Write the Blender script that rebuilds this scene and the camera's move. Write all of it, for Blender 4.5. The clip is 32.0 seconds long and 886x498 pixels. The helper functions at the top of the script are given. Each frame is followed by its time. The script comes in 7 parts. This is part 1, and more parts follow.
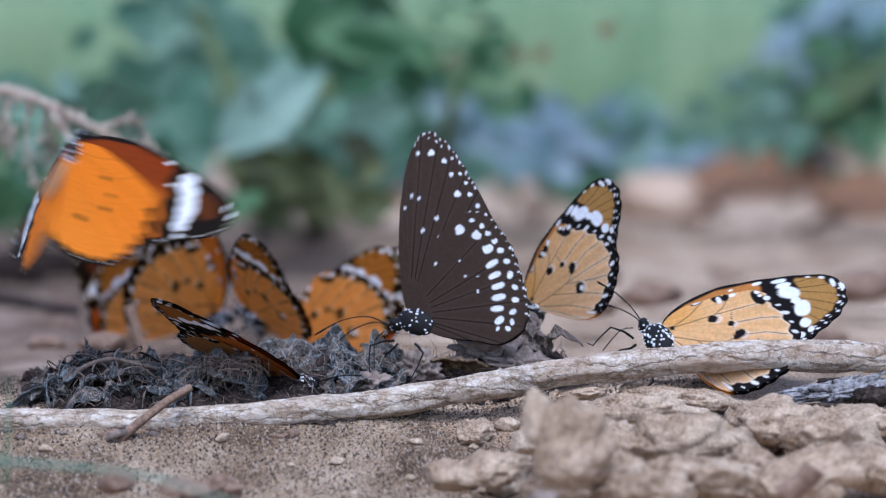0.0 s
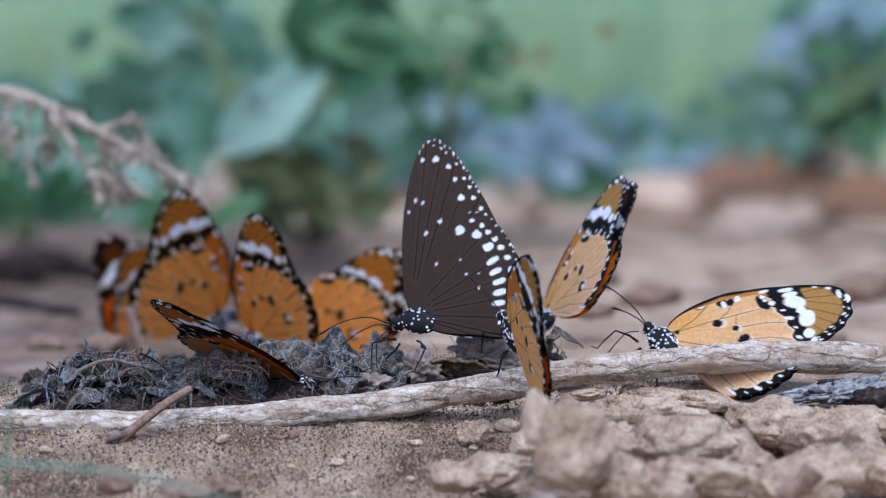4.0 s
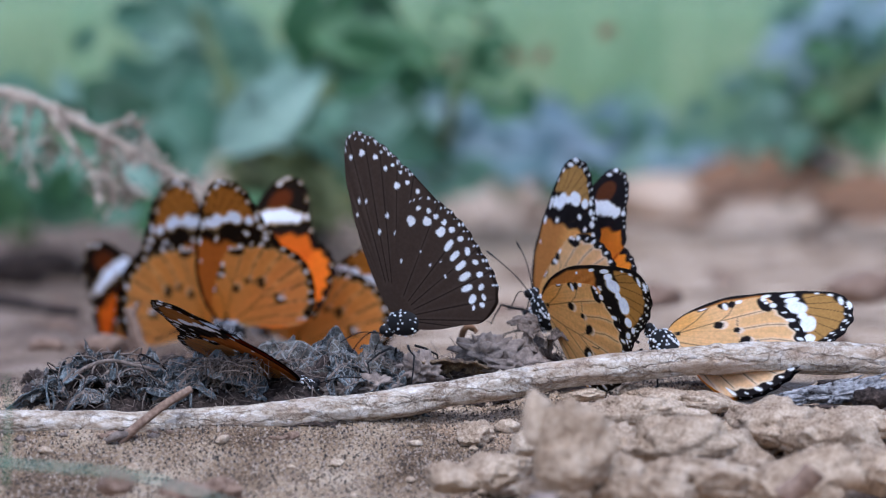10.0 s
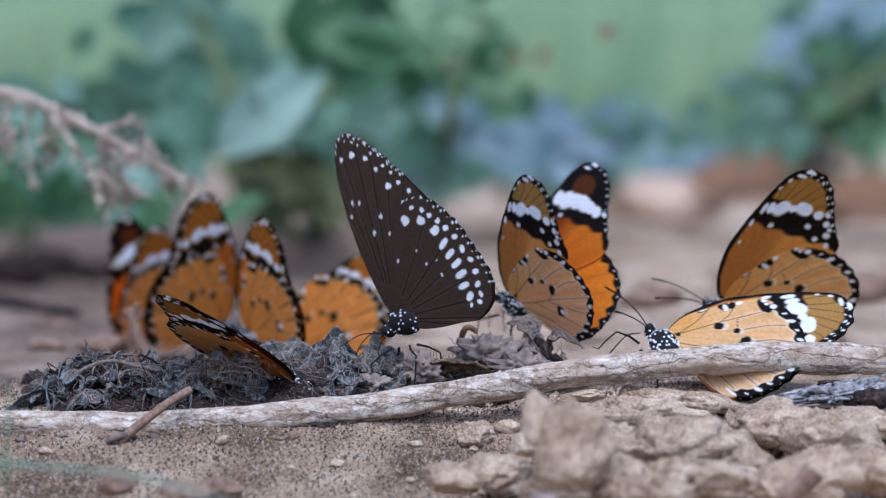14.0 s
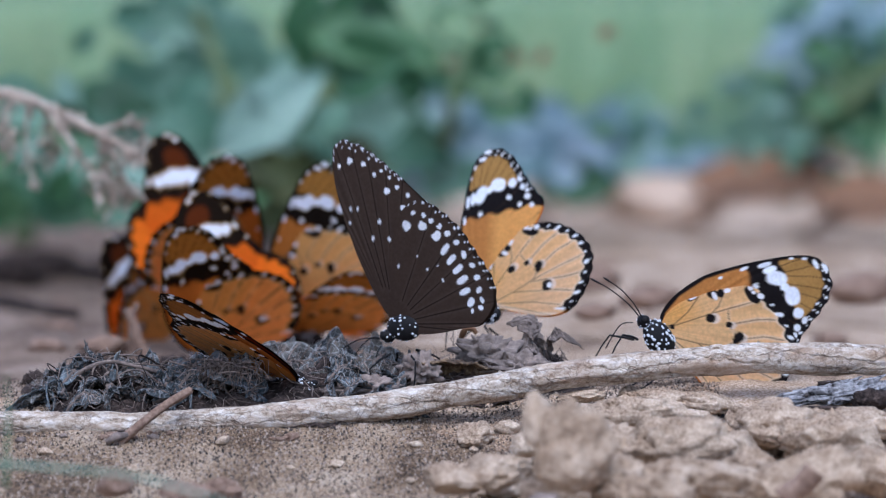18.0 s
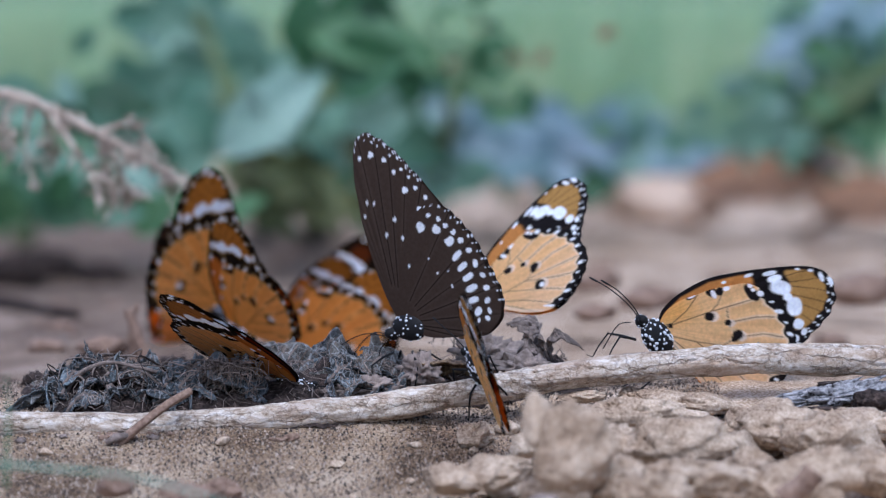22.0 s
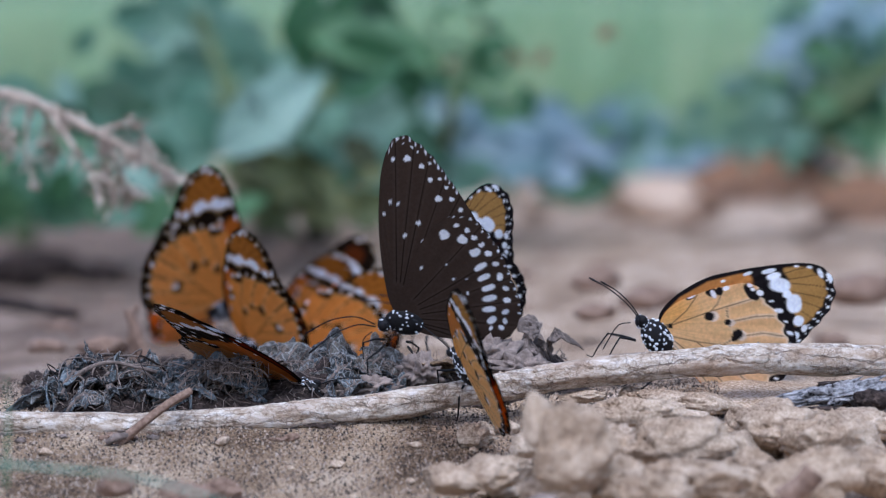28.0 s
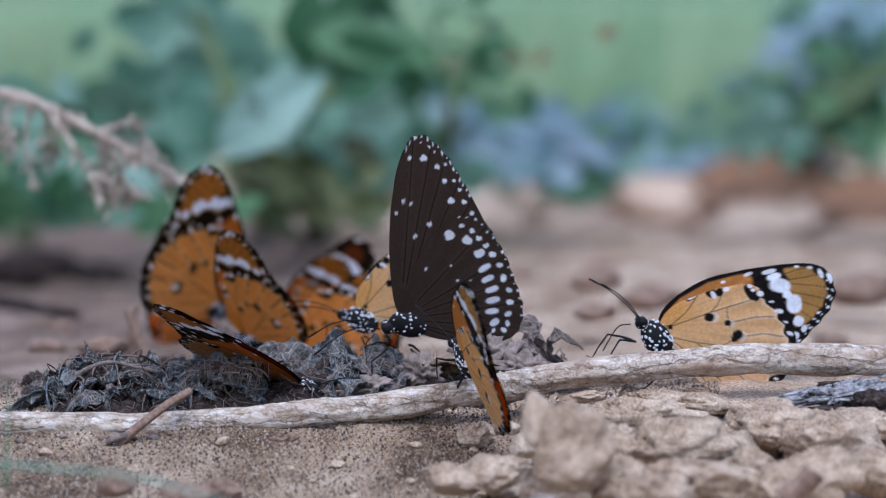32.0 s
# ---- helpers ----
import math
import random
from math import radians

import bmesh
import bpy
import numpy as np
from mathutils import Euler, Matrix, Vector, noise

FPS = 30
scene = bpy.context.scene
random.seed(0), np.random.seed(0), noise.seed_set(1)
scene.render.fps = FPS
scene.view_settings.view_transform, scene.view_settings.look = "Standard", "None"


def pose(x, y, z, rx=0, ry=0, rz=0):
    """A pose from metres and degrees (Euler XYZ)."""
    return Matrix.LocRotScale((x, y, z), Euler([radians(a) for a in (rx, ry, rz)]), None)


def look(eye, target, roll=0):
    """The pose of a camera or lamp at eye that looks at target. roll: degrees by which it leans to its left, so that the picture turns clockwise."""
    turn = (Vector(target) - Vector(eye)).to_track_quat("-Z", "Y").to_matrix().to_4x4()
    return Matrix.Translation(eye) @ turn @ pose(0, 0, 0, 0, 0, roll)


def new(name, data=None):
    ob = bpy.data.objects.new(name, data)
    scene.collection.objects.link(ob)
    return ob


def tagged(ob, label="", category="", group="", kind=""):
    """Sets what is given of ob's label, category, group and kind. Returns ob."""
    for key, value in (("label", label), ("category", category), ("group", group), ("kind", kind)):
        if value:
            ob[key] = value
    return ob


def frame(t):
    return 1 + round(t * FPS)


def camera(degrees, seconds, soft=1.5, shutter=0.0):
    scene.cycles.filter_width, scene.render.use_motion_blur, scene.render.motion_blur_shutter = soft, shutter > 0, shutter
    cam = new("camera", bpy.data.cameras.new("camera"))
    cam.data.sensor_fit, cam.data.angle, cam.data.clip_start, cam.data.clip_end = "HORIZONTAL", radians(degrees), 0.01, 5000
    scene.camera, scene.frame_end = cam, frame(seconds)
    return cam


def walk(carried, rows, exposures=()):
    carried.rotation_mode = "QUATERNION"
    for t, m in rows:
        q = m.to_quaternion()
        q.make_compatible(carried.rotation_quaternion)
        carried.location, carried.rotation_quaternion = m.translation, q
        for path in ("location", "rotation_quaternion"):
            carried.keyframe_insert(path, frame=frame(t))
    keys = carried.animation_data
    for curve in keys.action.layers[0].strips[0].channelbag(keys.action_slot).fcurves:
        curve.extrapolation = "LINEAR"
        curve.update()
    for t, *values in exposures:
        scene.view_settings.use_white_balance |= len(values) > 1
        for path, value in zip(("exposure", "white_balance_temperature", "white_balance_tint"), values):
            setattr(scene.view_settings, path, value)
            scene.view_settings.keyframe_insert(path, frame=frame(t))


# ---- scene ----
# ---- camera ----
cam = camera(10.0, 32.0, 1.2, 0.35)
EYE = (0.0, -1.1, 0.092)
walk(cam, [(t, pose(*EYE, rx, 0, 0)) for t, rx in (
    (0.0, 86.8446), (1.0, 86.851), (5.5, 86.8606), (9.0, 86.8638), (14.0, 86.8702),
    (20.0, 86.8798), (25.0, 86.8868), (28.0, 86.883), (32.0, 86.883))],
     [(0.0, 0.53, 5255.0, 12.0), (32.0, 0.53, 5255.0, 12.0)])
cam.data.dof.use_dof = True
cam.data.dof.focus_distance = 1.090
cam.data.dof.aperture_fstop = 12.0
cam.data.dof.aperture_blades = 9

# ---- light: open shade under a bright, soft sky ----
world = bpy.data.worlds.new("world")
scene.world = world
world.use_nodes = True
wn = world.node_tree.nodes
sky = wn.new("ShaderNodeTexSky")
sky.sky_type, sky.sun_disc = "NISHITA", False
sky.sun_elevation, sky.sun_rotation = radians(58), radians(205)
sky.dust_density, sky.ozone_density = 3.0, 1.0
world.node_tree.links.new(sky.outputs[0], wn["Background"].inputs[0])
wn["Background"].inputs[1].default_value = 0.13
sun_data = bpy.data.lights.new("sun", "SUN")
sun_data.energy, sun_data.angle, sun_data.color = 1.25, radians(30), (1.0, 0.97, 0.93)
sun = new("sun", sun_data)
sun.matrix_world = look((0, 0, 0), (-0.25, 0.45, -0.9))


# ---- small tools ----
def link(tree, a, b):
    tree.links.new(a, b)


def mesh_of(name, verts, faces, material=None, smooth=True):
    me = bpy.data.meshes.new(name)
    me.from_pydata([tuple(v) for v in verts], [], [tuple(f) for f in faces])
    if smooth:
        me.polygons.foreach_set("use_smooth", [True] * len(me.polygons))
    if material:
        me.materials.append(material)
    me.update()
    return me


def part(name, data, parent=None, label="", m=None):
    ob = new(name, data)
    if parent is not None:
        ob.parent = parent
    if m is not None:
        ob.matrix_basis = m
    return tagged(ob, label) if label else ob


def spline(points, n):
    """Catmull-Rom through points, n samples in all, open ends."""
    p = np.array(points, float)
    q = np.vstack([2 * p[0] - p[1], p, 2 * p[-1] - p[-2]])
    out = []
    for s in np.linspace(0, len(p) - 1.000001, n):
        i, f = int(s), s - int(s)
        a, b, c, d = q[i:i + 4]
        out.append(0.5 * (2 * b + (c - a) * f + (2 * a - 5 * b + 4 * c - d) * f * f + (3 * b - a - 3 * c + d) * f ** 3))
    return np.array(out)


def tube(path, radii, sides=8, rough=0.0, seed=0, caps=True):
    """Vertices and faces of a tapered tube along a path, its skin made uneven by rough."""
    path = np.array(path, float)
    radii = np.broadcast_to(np.array(radii, float), (len(path),))
    tang = np.gradient(path, axis=0)
    tang /= np.linalg.norm(tang, axis=1)[:, None] + 1e-12
    ref = np.array((0.0, 0.0, 1.0)) if abs(tang[0][2]) < 0.9 else np.array((1.0, 0.0, 0.0))
    verts, faces = [], []
    for i, (p, r, t) in enumerate(zip(path, radii, tang)):
        side = np.cross(t, ref)
        side /= np.linalg.norm(side) + 1e-12
        up = np.cross(side, t)
        ref = up
        for k in range(sides):
            a = 2 * math.pi * k / sides
            rr = r
            if rough:
                rr *= 1 + rough * noise.noise((p[0] * 0.35 / r + seed * 7.1, math.cos(a) * 2.2, math.sin(a) * 2.2 + seed))
                rr *= 1 + 0.35 * rough * noise.noise((p[0] * 1.6 / r + seed, math.cos(a) * 5, math.sin(a) * 5 + seed))
            verts.append(p + rr * (math.cos(a) * side + math.sin(a) * up))
    for i in range(len(path) - 1):
        for k in range(sides):
            a, b = i * sides + k, i * sides + (k + 1) % sides
            faces.append((a, b, b + sides, a + sides))
    if caps:
        faces.append(tuple(range(sides))[::-1])
        faces.append(tuple(range((len(path) - 1) * sides, len(path) * sides)))
    return verts, faces


def joined(pieces):
    verts, faces = [], []
    for v, f in pieces:
        n = len(verts)
        verts += list(v)
        faces += [tuple(i + n for i in q) for q in f]
    return verts, faces


def blob(centre, size, seed=0, rough=0.25, scale=1.0, cuts=2, flat=0.0, facet=0.0):
    """A lump: an icosphere with an uneven skin. flat presses its underside, facet breaks it into planes."""
    bm = bmesh.new()
    bmesh.ops.create_icosphere(bm, subdivisions=cuts, radius=1.0)
    rng = random.Random(seed)
    planes = [(Vector((rng.gauss(0, 1), rng.gauss(0, 1), rng.gauss(0, 1))).normalized(), rng.uniform(0.5, 0.85)) for _ in range(7)]
    verts = []
    for v in bm.verts:
        d = v.co.normalized()
        p = d * (1 + rough * noise.noise(d * 1.6 * scale + Vector((seed * 3.7, seed * 1.3, 0))) + rough * 0.5 * noise.noise(d * 4.1 * scale + Vector((0, seed * 2.1, 5))) - rough * 0.15 * abs(noise.noise(d * 8.5 * scale + Vector((seed, 2.0, 5)))))
        if facet:
            for n, h in planes:
                over = p.dot(n) - h
                if over > 0:
                    p -= n * over * facet
        if flat and p.z < 0:
            p.z *= 1 - flat
        verts.append((centre[0] + p.x * size[0], centre[1] + p.y * size[1], centre[2] + p.z * size[2]))
    faces = [tuple(v.index for v in f.verts) for f in bm.faces]
    bm.free()
    return verts, faces


# ---- materials ----
def nodes_of(name, roughness=0.7, spec=0.3):
    ma = bpy.data.materials.new(name)
    ma.use_nodes = True
    tree = ma.node_tree
    bsdf = tree.nodes["Principled BSDF"]
    bsdf.inputs["Roughness"].default_value = roughness
    bsdf.inputs["Specular IOR Level"].default_value = spec
    return ma, tree, bsdf


def noise_node(tree, scale, detail=4.0, stretch=None, rough=0.6):
    tc = tree.nodes.new("ShaderNodeTexCoord")
    n = tree.nodes.new("ShaderNodeTexNoise")
    n.inputs["Scale"].default_value, n.inputs["Detail"].default_value = scale, detail
    n.inputs["Roughness"].default_value = rough
    if stretch:
        mp = tree.nodes.new("ShaderNodeMapping")
        mp.inputs["Scale"].default_value = stretch
        link(tree, tc.outputs["Object"], mp.inputs[0])
        link(tree, mp.outputs[0], n.inputs["Vector"])
    else:
        link(tree, tc.outputs["Object"], n.inputs["Vector"])
    return n


def ramp(tree, source, stops):
    r = tree.nodes.new("ShaderNodeValToRGB")
    e = r.color_ramp.elements
    while len(e) < len(stops):
        e.new(0.5)
    for el, (pos, col) in zip(e, stops):
        el.position, el.color = pos, (*col, 1)
    link(tree, source, r.inputs[0])
    return r


def mixed(tree, fac, a, b, mode="MIX"):
    m = tree.nodes.new("ShaderNodeMix")
    m.data_type, m.blend_type = "RGBA", mode
    for sock, val in ((m.inputs[0], fac), (m.inputs[6], a), (m.inputs[7], b)):
        if isinstance(val, (int, float)):
            sock.default_value = val
        elif isinstance(val, tuple):
            sock.default_value = (*val, 1)
        else:
            link(tree, val, sock)
    return m.outputs[2]


def bumped(tree, bsdf, heights, strength=0.5, distance=0.0005):
    prev = None
    for h, k in heights:
        b = tree.nodes.new("ShaderNodeBump")
        b.inputs["Strength"].default_value, b.inputs["Distance"].default_value = strength * k, distance * k
        link(tree, h, b.inputs["Height"])
        if prev:
            link(tree, prev, b.inputs["Normal"])
        prev = b.outputs[0]
    link(tree, prev, bsdf.inputs["Normal"])


def varied(name, stops, scale, roughness=0.8, spec=0.25, fine=4.0, stretch=None, bump=0.5, depth=0.0004, per_island=0.0, through_light=0.0, per_object=0.0):
    """A surface whose colour runs over the stops by a noise of two sizes."""
    ma, tree, bsdf = nodes_of(name, roughness, spec)
    big = noise_node(tree, scale, 5.0, stretch)
    small = noise_node(tree, scale * fine, 6.0, stretch)
    both = tree.nodes.new("ShaderNodeMath")
    both.operation = "MULTIPLY_ADD"
    both.inputs[1].default_value, both.inputs[2].default_value = 0.5, 0.0
    add = tree.nodes.new("ShaderNodeMath")
    add.operation = "MULTIPLY_ADD"
    add.inputs[1].default_value = 0.5
    link(tree, big.outputs[0], both.inputs[0])
    link(tree, small.outputs[0], add.inputs[0])
    link(tree, both.outputs[0], add.inputs[2])
    value = add.outputs[0]
    if per_island:
        geo = tree.nodes.new("ShaderNodeNewGeometry")
        isl = tree.nodes.new("ShaderNodeMath")
        isl.operation = "MULTIPLY_ADD"
        isl.inputs[1].default_value = per_island
        link(tree, geo.outputs["Random Per Island"], isl.inputs[0])
        sub = tree.nodes.new("ShaderNodeMath")
        sub.operation = "SUBTRACT"
        sub.inputs[1].default_value = per_island / 2
        link(tree, value, isl.inputs[2])
        link(tree, isl.outputs[0], sub.inputs[0])
        value = sub.outputs[0]
    if per_object:
        info = tree.nodes.new("ShaderNodeObjectInfo")
        ob_add = tree.nodes.new("ShaderNodeMath")
        ob_add.operation = "MULTIPLY_ADD"
        ob_add.inputs[1].default_value = per_object
        link(tree, info.outputs["Random"], ob_add.inputs[0])
        ob_sub = tree.nodes.new("ShaderNodeMath")
        ob_sub.operation = "SUBTRACT"
        ob_sub.inputs[1].default_value = per_object / 2
        link(tree, value, ob_add.inputs[2])
        link(tree, ob_add.outputs[0], ob_sub.inputs[0])
        value = ob_sub.outputs[0]
    colour = ramp(tree, value, stops)
    link(tree, colour.outputs[0], bsdf.inputs["Base Color"])
    bumped(tree, bsdf, [(big.outputs[0], 1.0), (small.outputs[0], 0.5)], bump, depth)
    if through_light:
        out = tree.nodes["Material Output"]
        tl = tree.nodes.new("ShaderNodeBsdfTranslucent")
        mx = tree.nodes.new("ShaderNodeMixShader")
        mx.inputs[0].default_value = through_light
        link(tree, colour.outputs[0], tl.inputs[0])
        link(tree, bsdf.outputs[0], mx.inputs[1])
        link(tree, tl.outputs[0], mx.inputs[2])
        link(tree, mx.outputs[0], out.inputs[0])
    return ma


# browner sand, darkened to carry the shade on the left
BROWN_SAND_SHADED = varied("brown_sand_shaded", [(0.38, (0.042, 0.027, 0.020)), (0.455, (0.138, 0.094, 0.068)), (0.52, (0.228, 0.162, 0.118)), (0.60, (0.360, 0.280, 0.220))], 45, 0.95, 0.1, 40.0, None, 1.0, 0.0016)
SAND = varied("sand", [(0.38, (0.069, 0.044, 0.028)), (0.455, (0.276, 0.188, 0.124)), (0.52, (0.464, 0.337, 0.229)), (0.60, (0.728, 0.596, 0.473))], 45, 0.95, 0.1, 40.0, None, 1.0, 0.0016)
# same sand with the dimmer light at the front left put into its colour
FRONT_SAND_SHADED = varied("front_sand_shaded", [(0.38, (0.041, 0.026, 0.016)), (0.455, (0.172, 0.116, 0.073)), (0.52, (0.298, 0.213, 0.138)), (0.60, (0.465, 0.372, 0.273))], 45, 0.95, 0.1, 40.0, None, 1.0, 0.0016)
GREY_BARK = varied("grey_bark", [(0.38, (0.02, 0.018, 0.018)), (0.45, (0.20, 0.19, 0.195)), (0.56, (0.38, 0.37, 0.38)), (0.68, (0.52, 0.51, 0.53))], 260, 0.9, 0.2, 4.0, None, 1.0, 0.0012)
CLOD = varied("dry_clay", [(0.35, (0.130, 0.085, 0.055)), (0.435, (0.340, 0.247, 0.170)), (0.52, (0.498, 0.380, 0.275)), (0.63, (0.700, 0.575, 0.445))], 110, 0.95, 0.1, 14.0, None, 1.0, 0.0016, 0.1)
GRAIN = varied("sand_grains", [(0.2, (0.030, 0.022, 0.017)), (0.38, (0.11, 0.075, 0.052)), (0.55, (0.24, 0.17, 0.12)), (0.85, (0.42, 0.34, 0.27))], 300, 0.6, 0.45, 3.0, None, 0.2, 0.0001, 0.9)
TWIG = varied("brown_twig", [(0.3, (0.12, 0.07, 0.05)), (0.55, (0.28, 0.19, 0.14)), (0.75, (0.40, 0.30, 0.24))], 300, 0.85, 0.2, 4.0, None, 0.8, 0.0004)
LITTER = varied("dark_litter", [(0.3, (0.004, 0.003, 0.003)), (0.5, (0.020, 0.014, 0.012)), (0.62, (0.055, 0.040, 0.034)), (0.78, (0.143, 0.100, 0.085))], 300, 0.9, 0.2, 4.0, None, 1.0, 0.0008, 0.25)
LITTER_PALE = varied("grey_litter", [(0.3, (0.052, 0.040, 0.032)), (0.5, (0.165, 0.131, 0.113)), (0.75, (0.351, 0.281, 0.242))], 260, 0.9, 0.2, 5.0, None, 0.8, 0.0004, 0.3)
LEAF = varied("green_leaf", [(0.2, (0.018, 0.060, 0.024)), (0.42, (0.036, 0.118, 0.046)), (0.6, (0.065, 0.170, 0.066)), (0.82, (0.125, 0.24, 0.10))], 30, 0.45, 0.5, 3.0, None, 0.3, 0.0006, 0.0, 0.3, 0.45)
LEAF_BLUE = varied("bluish_leaf", [(0.2, (0.06, 0.140, 0.085)), (0.42, (0.112, 0.230, 0.148)), (0.6, (0.20, 0.325, 0.235)), (0.86, (0.31, 0.45, 0.39))], 24, 0.4, 0.35, 3.0, None, 0.3, 0.0006, 0.0, 0.25, 0.5)
LEAF_BROWN = varied("fallen_leaf", [(0.3, (0.057, 0.031, 0.019)), (0.5, (0.190, 0.099, 0.051)), (0.72, (0.405, 0.220, 0.117))], 40, 0.7, 0.3, 3.0, None, 0.4, 0.0006, 0.3, 0.1)
LEAF_OLIVE = varied("olive_leaf", [(0.2, (0.05, 0.06, 0.022)), (0.45, (0.10, 0.125, 0.042)), (0.7, (0.18, 0.20, 0.08))], 30, 0.55, 0.4, 3.0, None, 0.3, 0.0006, 0.0, 0.25, 0.6)
LEAF_PALE = varied("pale_leaf", [(0.2, (0.101, 0.187, 0.187)), (0.5, (0.230, 0.331, 0.374)), (0.8, (0.374, 0.475, 0.547))], 24, 0.4, 0.4, 3.0, None, 0.3, 0.0006, 0.0, 0.2, 0.5)
HUSK_BROWN = varied("golden_husk", [(0.3, (0.035, 0.021, 0.012)), (0.48, (0.120, 0.072, 0.038)), (0.60, (0.300, 0.205, 0.115)), (0.75, (0.55, 0.43, 0.29))], 330, 0.5, 0.45, 4.0, None, 1.0, 0.0008)
STEM = varied("green_stem", [(0.3, (0.04, 0.08, 0.03)), (0.6, (0.13, 0.17, 0.07))], 60, 0.6, 0.3)
HUSK = varied("dry_chaff", [(0.3, (0.190, 0.130, 0.095)), (0.46, (0.47, 0.375, 0.295)), (0.66, (0.80, 0.71, 0.59))], 120, 0.85, 0.2, 4.0, None, 0.5, 0.0004, 0.35, 0.2)
GRASS = varied("grass", [(0.3, (0.175, 0.290, 0.155)), (0.46, (0.265, 0.412, 0.230)), (0.56, (0.355, 0.445, 0.240)), (0.72, (0.420, 0.460, 0.290))], 2.2, 0.7, 0.3, 6.0, None, 0.6, 0.01, 0.3)
STONE = varied("pale_stone", [(0.3, (0.312, 0.216, 0.156)), (0.5, (0.504, 0.372, 0.276)), (0.7, (0.660, 0.516, 0.396))], 40, 0.9, 0.2, 6.0)
BLACK = varied("black_chitin", [(0.3, (0.004, 0.004, 0.005)), (0.7, (0.014, 0.013, 0.014))], 900, 0.6, 0.2, 3.0, None, 0.3, 0.0001)
WHITE_SCALE = varied("white_scales", [(0.3, (0.6, 0.62, 0.68)), (0.7, (0.85, 0.86, 0.9))], 900, 0.8, 0.2, 3.0, None, 0.2, 0.0001)
ABDOMEN = varied("buff_scales", [(0.3, (0.30, 0.17, 0.07)), (0.7, (0.48, 0.34, 0.2))], 900, 0.8, 0.2, 3.0, None, 0.3, 0.0001)



def bark_material():
    """Pale bark: chalky crust, brown where it has rubbed off below, split by fine cracks along and across."""
    ma, tree, bsdf = nodes_of("pale_bark", 0.88, 0.2)
    crust = noise_node(tree, 620, 8.0, (0.5, 1, 1), 0.75)
    patch = noise_node(tree, 120, 5.0, (0.45, 1.3, 1.3))
    colour = ramp(tree, crust.outputs[0], [(0.36, (0.21, 0.148, 0.100)), (0.44, (0.465, 0.372, 0.285)), (0.53, (0.63, 0.545, 0.455)), (0.62, (0.79, 0.735, 0.68))])
    brown = ramp(tree, patch.outputs[0], [(0.36, (1, 1, 1)), (0.52, (0, 0, 0))])
    tc = tree.nodes.new("ShaderNodeTexCoord")
    split = tree.nodes.new("ShaderNodeSeparateXYZ")
    normal = tree.nodes.new("ShaderNodeNewGeometry")
    link(tree, normal.outputs["Normal"], split.inputs[0])
    worn = tree.nodes.new("ShaderNodeMath")
    worn.operation = "MULTIPLY"
    link(tree, brown.outputs[0], worn.inputs[0])
    worn.inputs[1].default_value = 0.62
    col = mixed(tree, worn.outputs[0], colour.outputs[0], (0.42, 0.29, 0.20))
    cells = []
    for scale, stretch, wide in ((300, (0.14, 1.0, 1.0), 0.08), (420, (1.0, 0.5, 0.5), 0.05), (700, (0.4, 1.0, 1.0), 0.07)):
        mp = tree.nodes.new("ShaderNodeMapping")
        mp.inputs["Scale"].default_value = stretch
        warp = noise_node(tree, 500, 2.0)
        mixv = tree.nodes.new("ShaderNodeVectorMath")
        mixv.operation = "MULTIPLY_ADD"
        mixv.inputs[1].default_value = (0.0022,) * 3
        link(tree, warp.outputs["Color"], mixv.inputs[0])
        link(tree, tc.outputs["Object"], mixv.inputs[2])
        link(tree, mixv.outputs[0], mp.inputs[0])
        vo = tree.nodes.new("ShaderNodeTexVoronoi")
        vo.feature = "DISTANCE_TO_EDGE"
        vo.inputs["Scale"].default_value = scale
        link(tree, mp.outputs[0], vo.inputs["Vector"])
        line = ramp(tree, vo.outputs[0], [(0.0, (0, 0, 0)), (wide, (1, 1, 1))])
        cells.append(line.outputs[0])
        keep = noise_node(tree, 160, 3.0)
        gate = ramp(tree, keep.outputs[0], [(0.42, (0, 0, 0)), (0.56, (0.62, 0.62, 0.62))])
        inv = tree.nodes.new("ShaderNodeMath")
        inv.operation = "SUBTRACT"
        inv.inputs[0].default_value = 1.0
        link(tree, line.outputs[0], inv.inputs[1])
        both = tree.nodes.new("ShaderNodeMath")
        both.operation = "MULTIPLY"
        link(tree, inv.outputs[0], both.inputs[0])
        link(tree, gate.outputs[0], both.inputs[1])
        col = mixed(tree, both.outputs[0], col, (0.17, 0.115, 0.08))
    link(tree, col, bsdf.inputs["Base Color"])
    bumped(tree, bsdf, [(patch.outputs[0], 0.4), (crust.outputs[0], 0.6), (cells[0], 0.5), (cells[1], 0.25)], 1.0, 0.0018)
    return ma


BARK = bark_material()



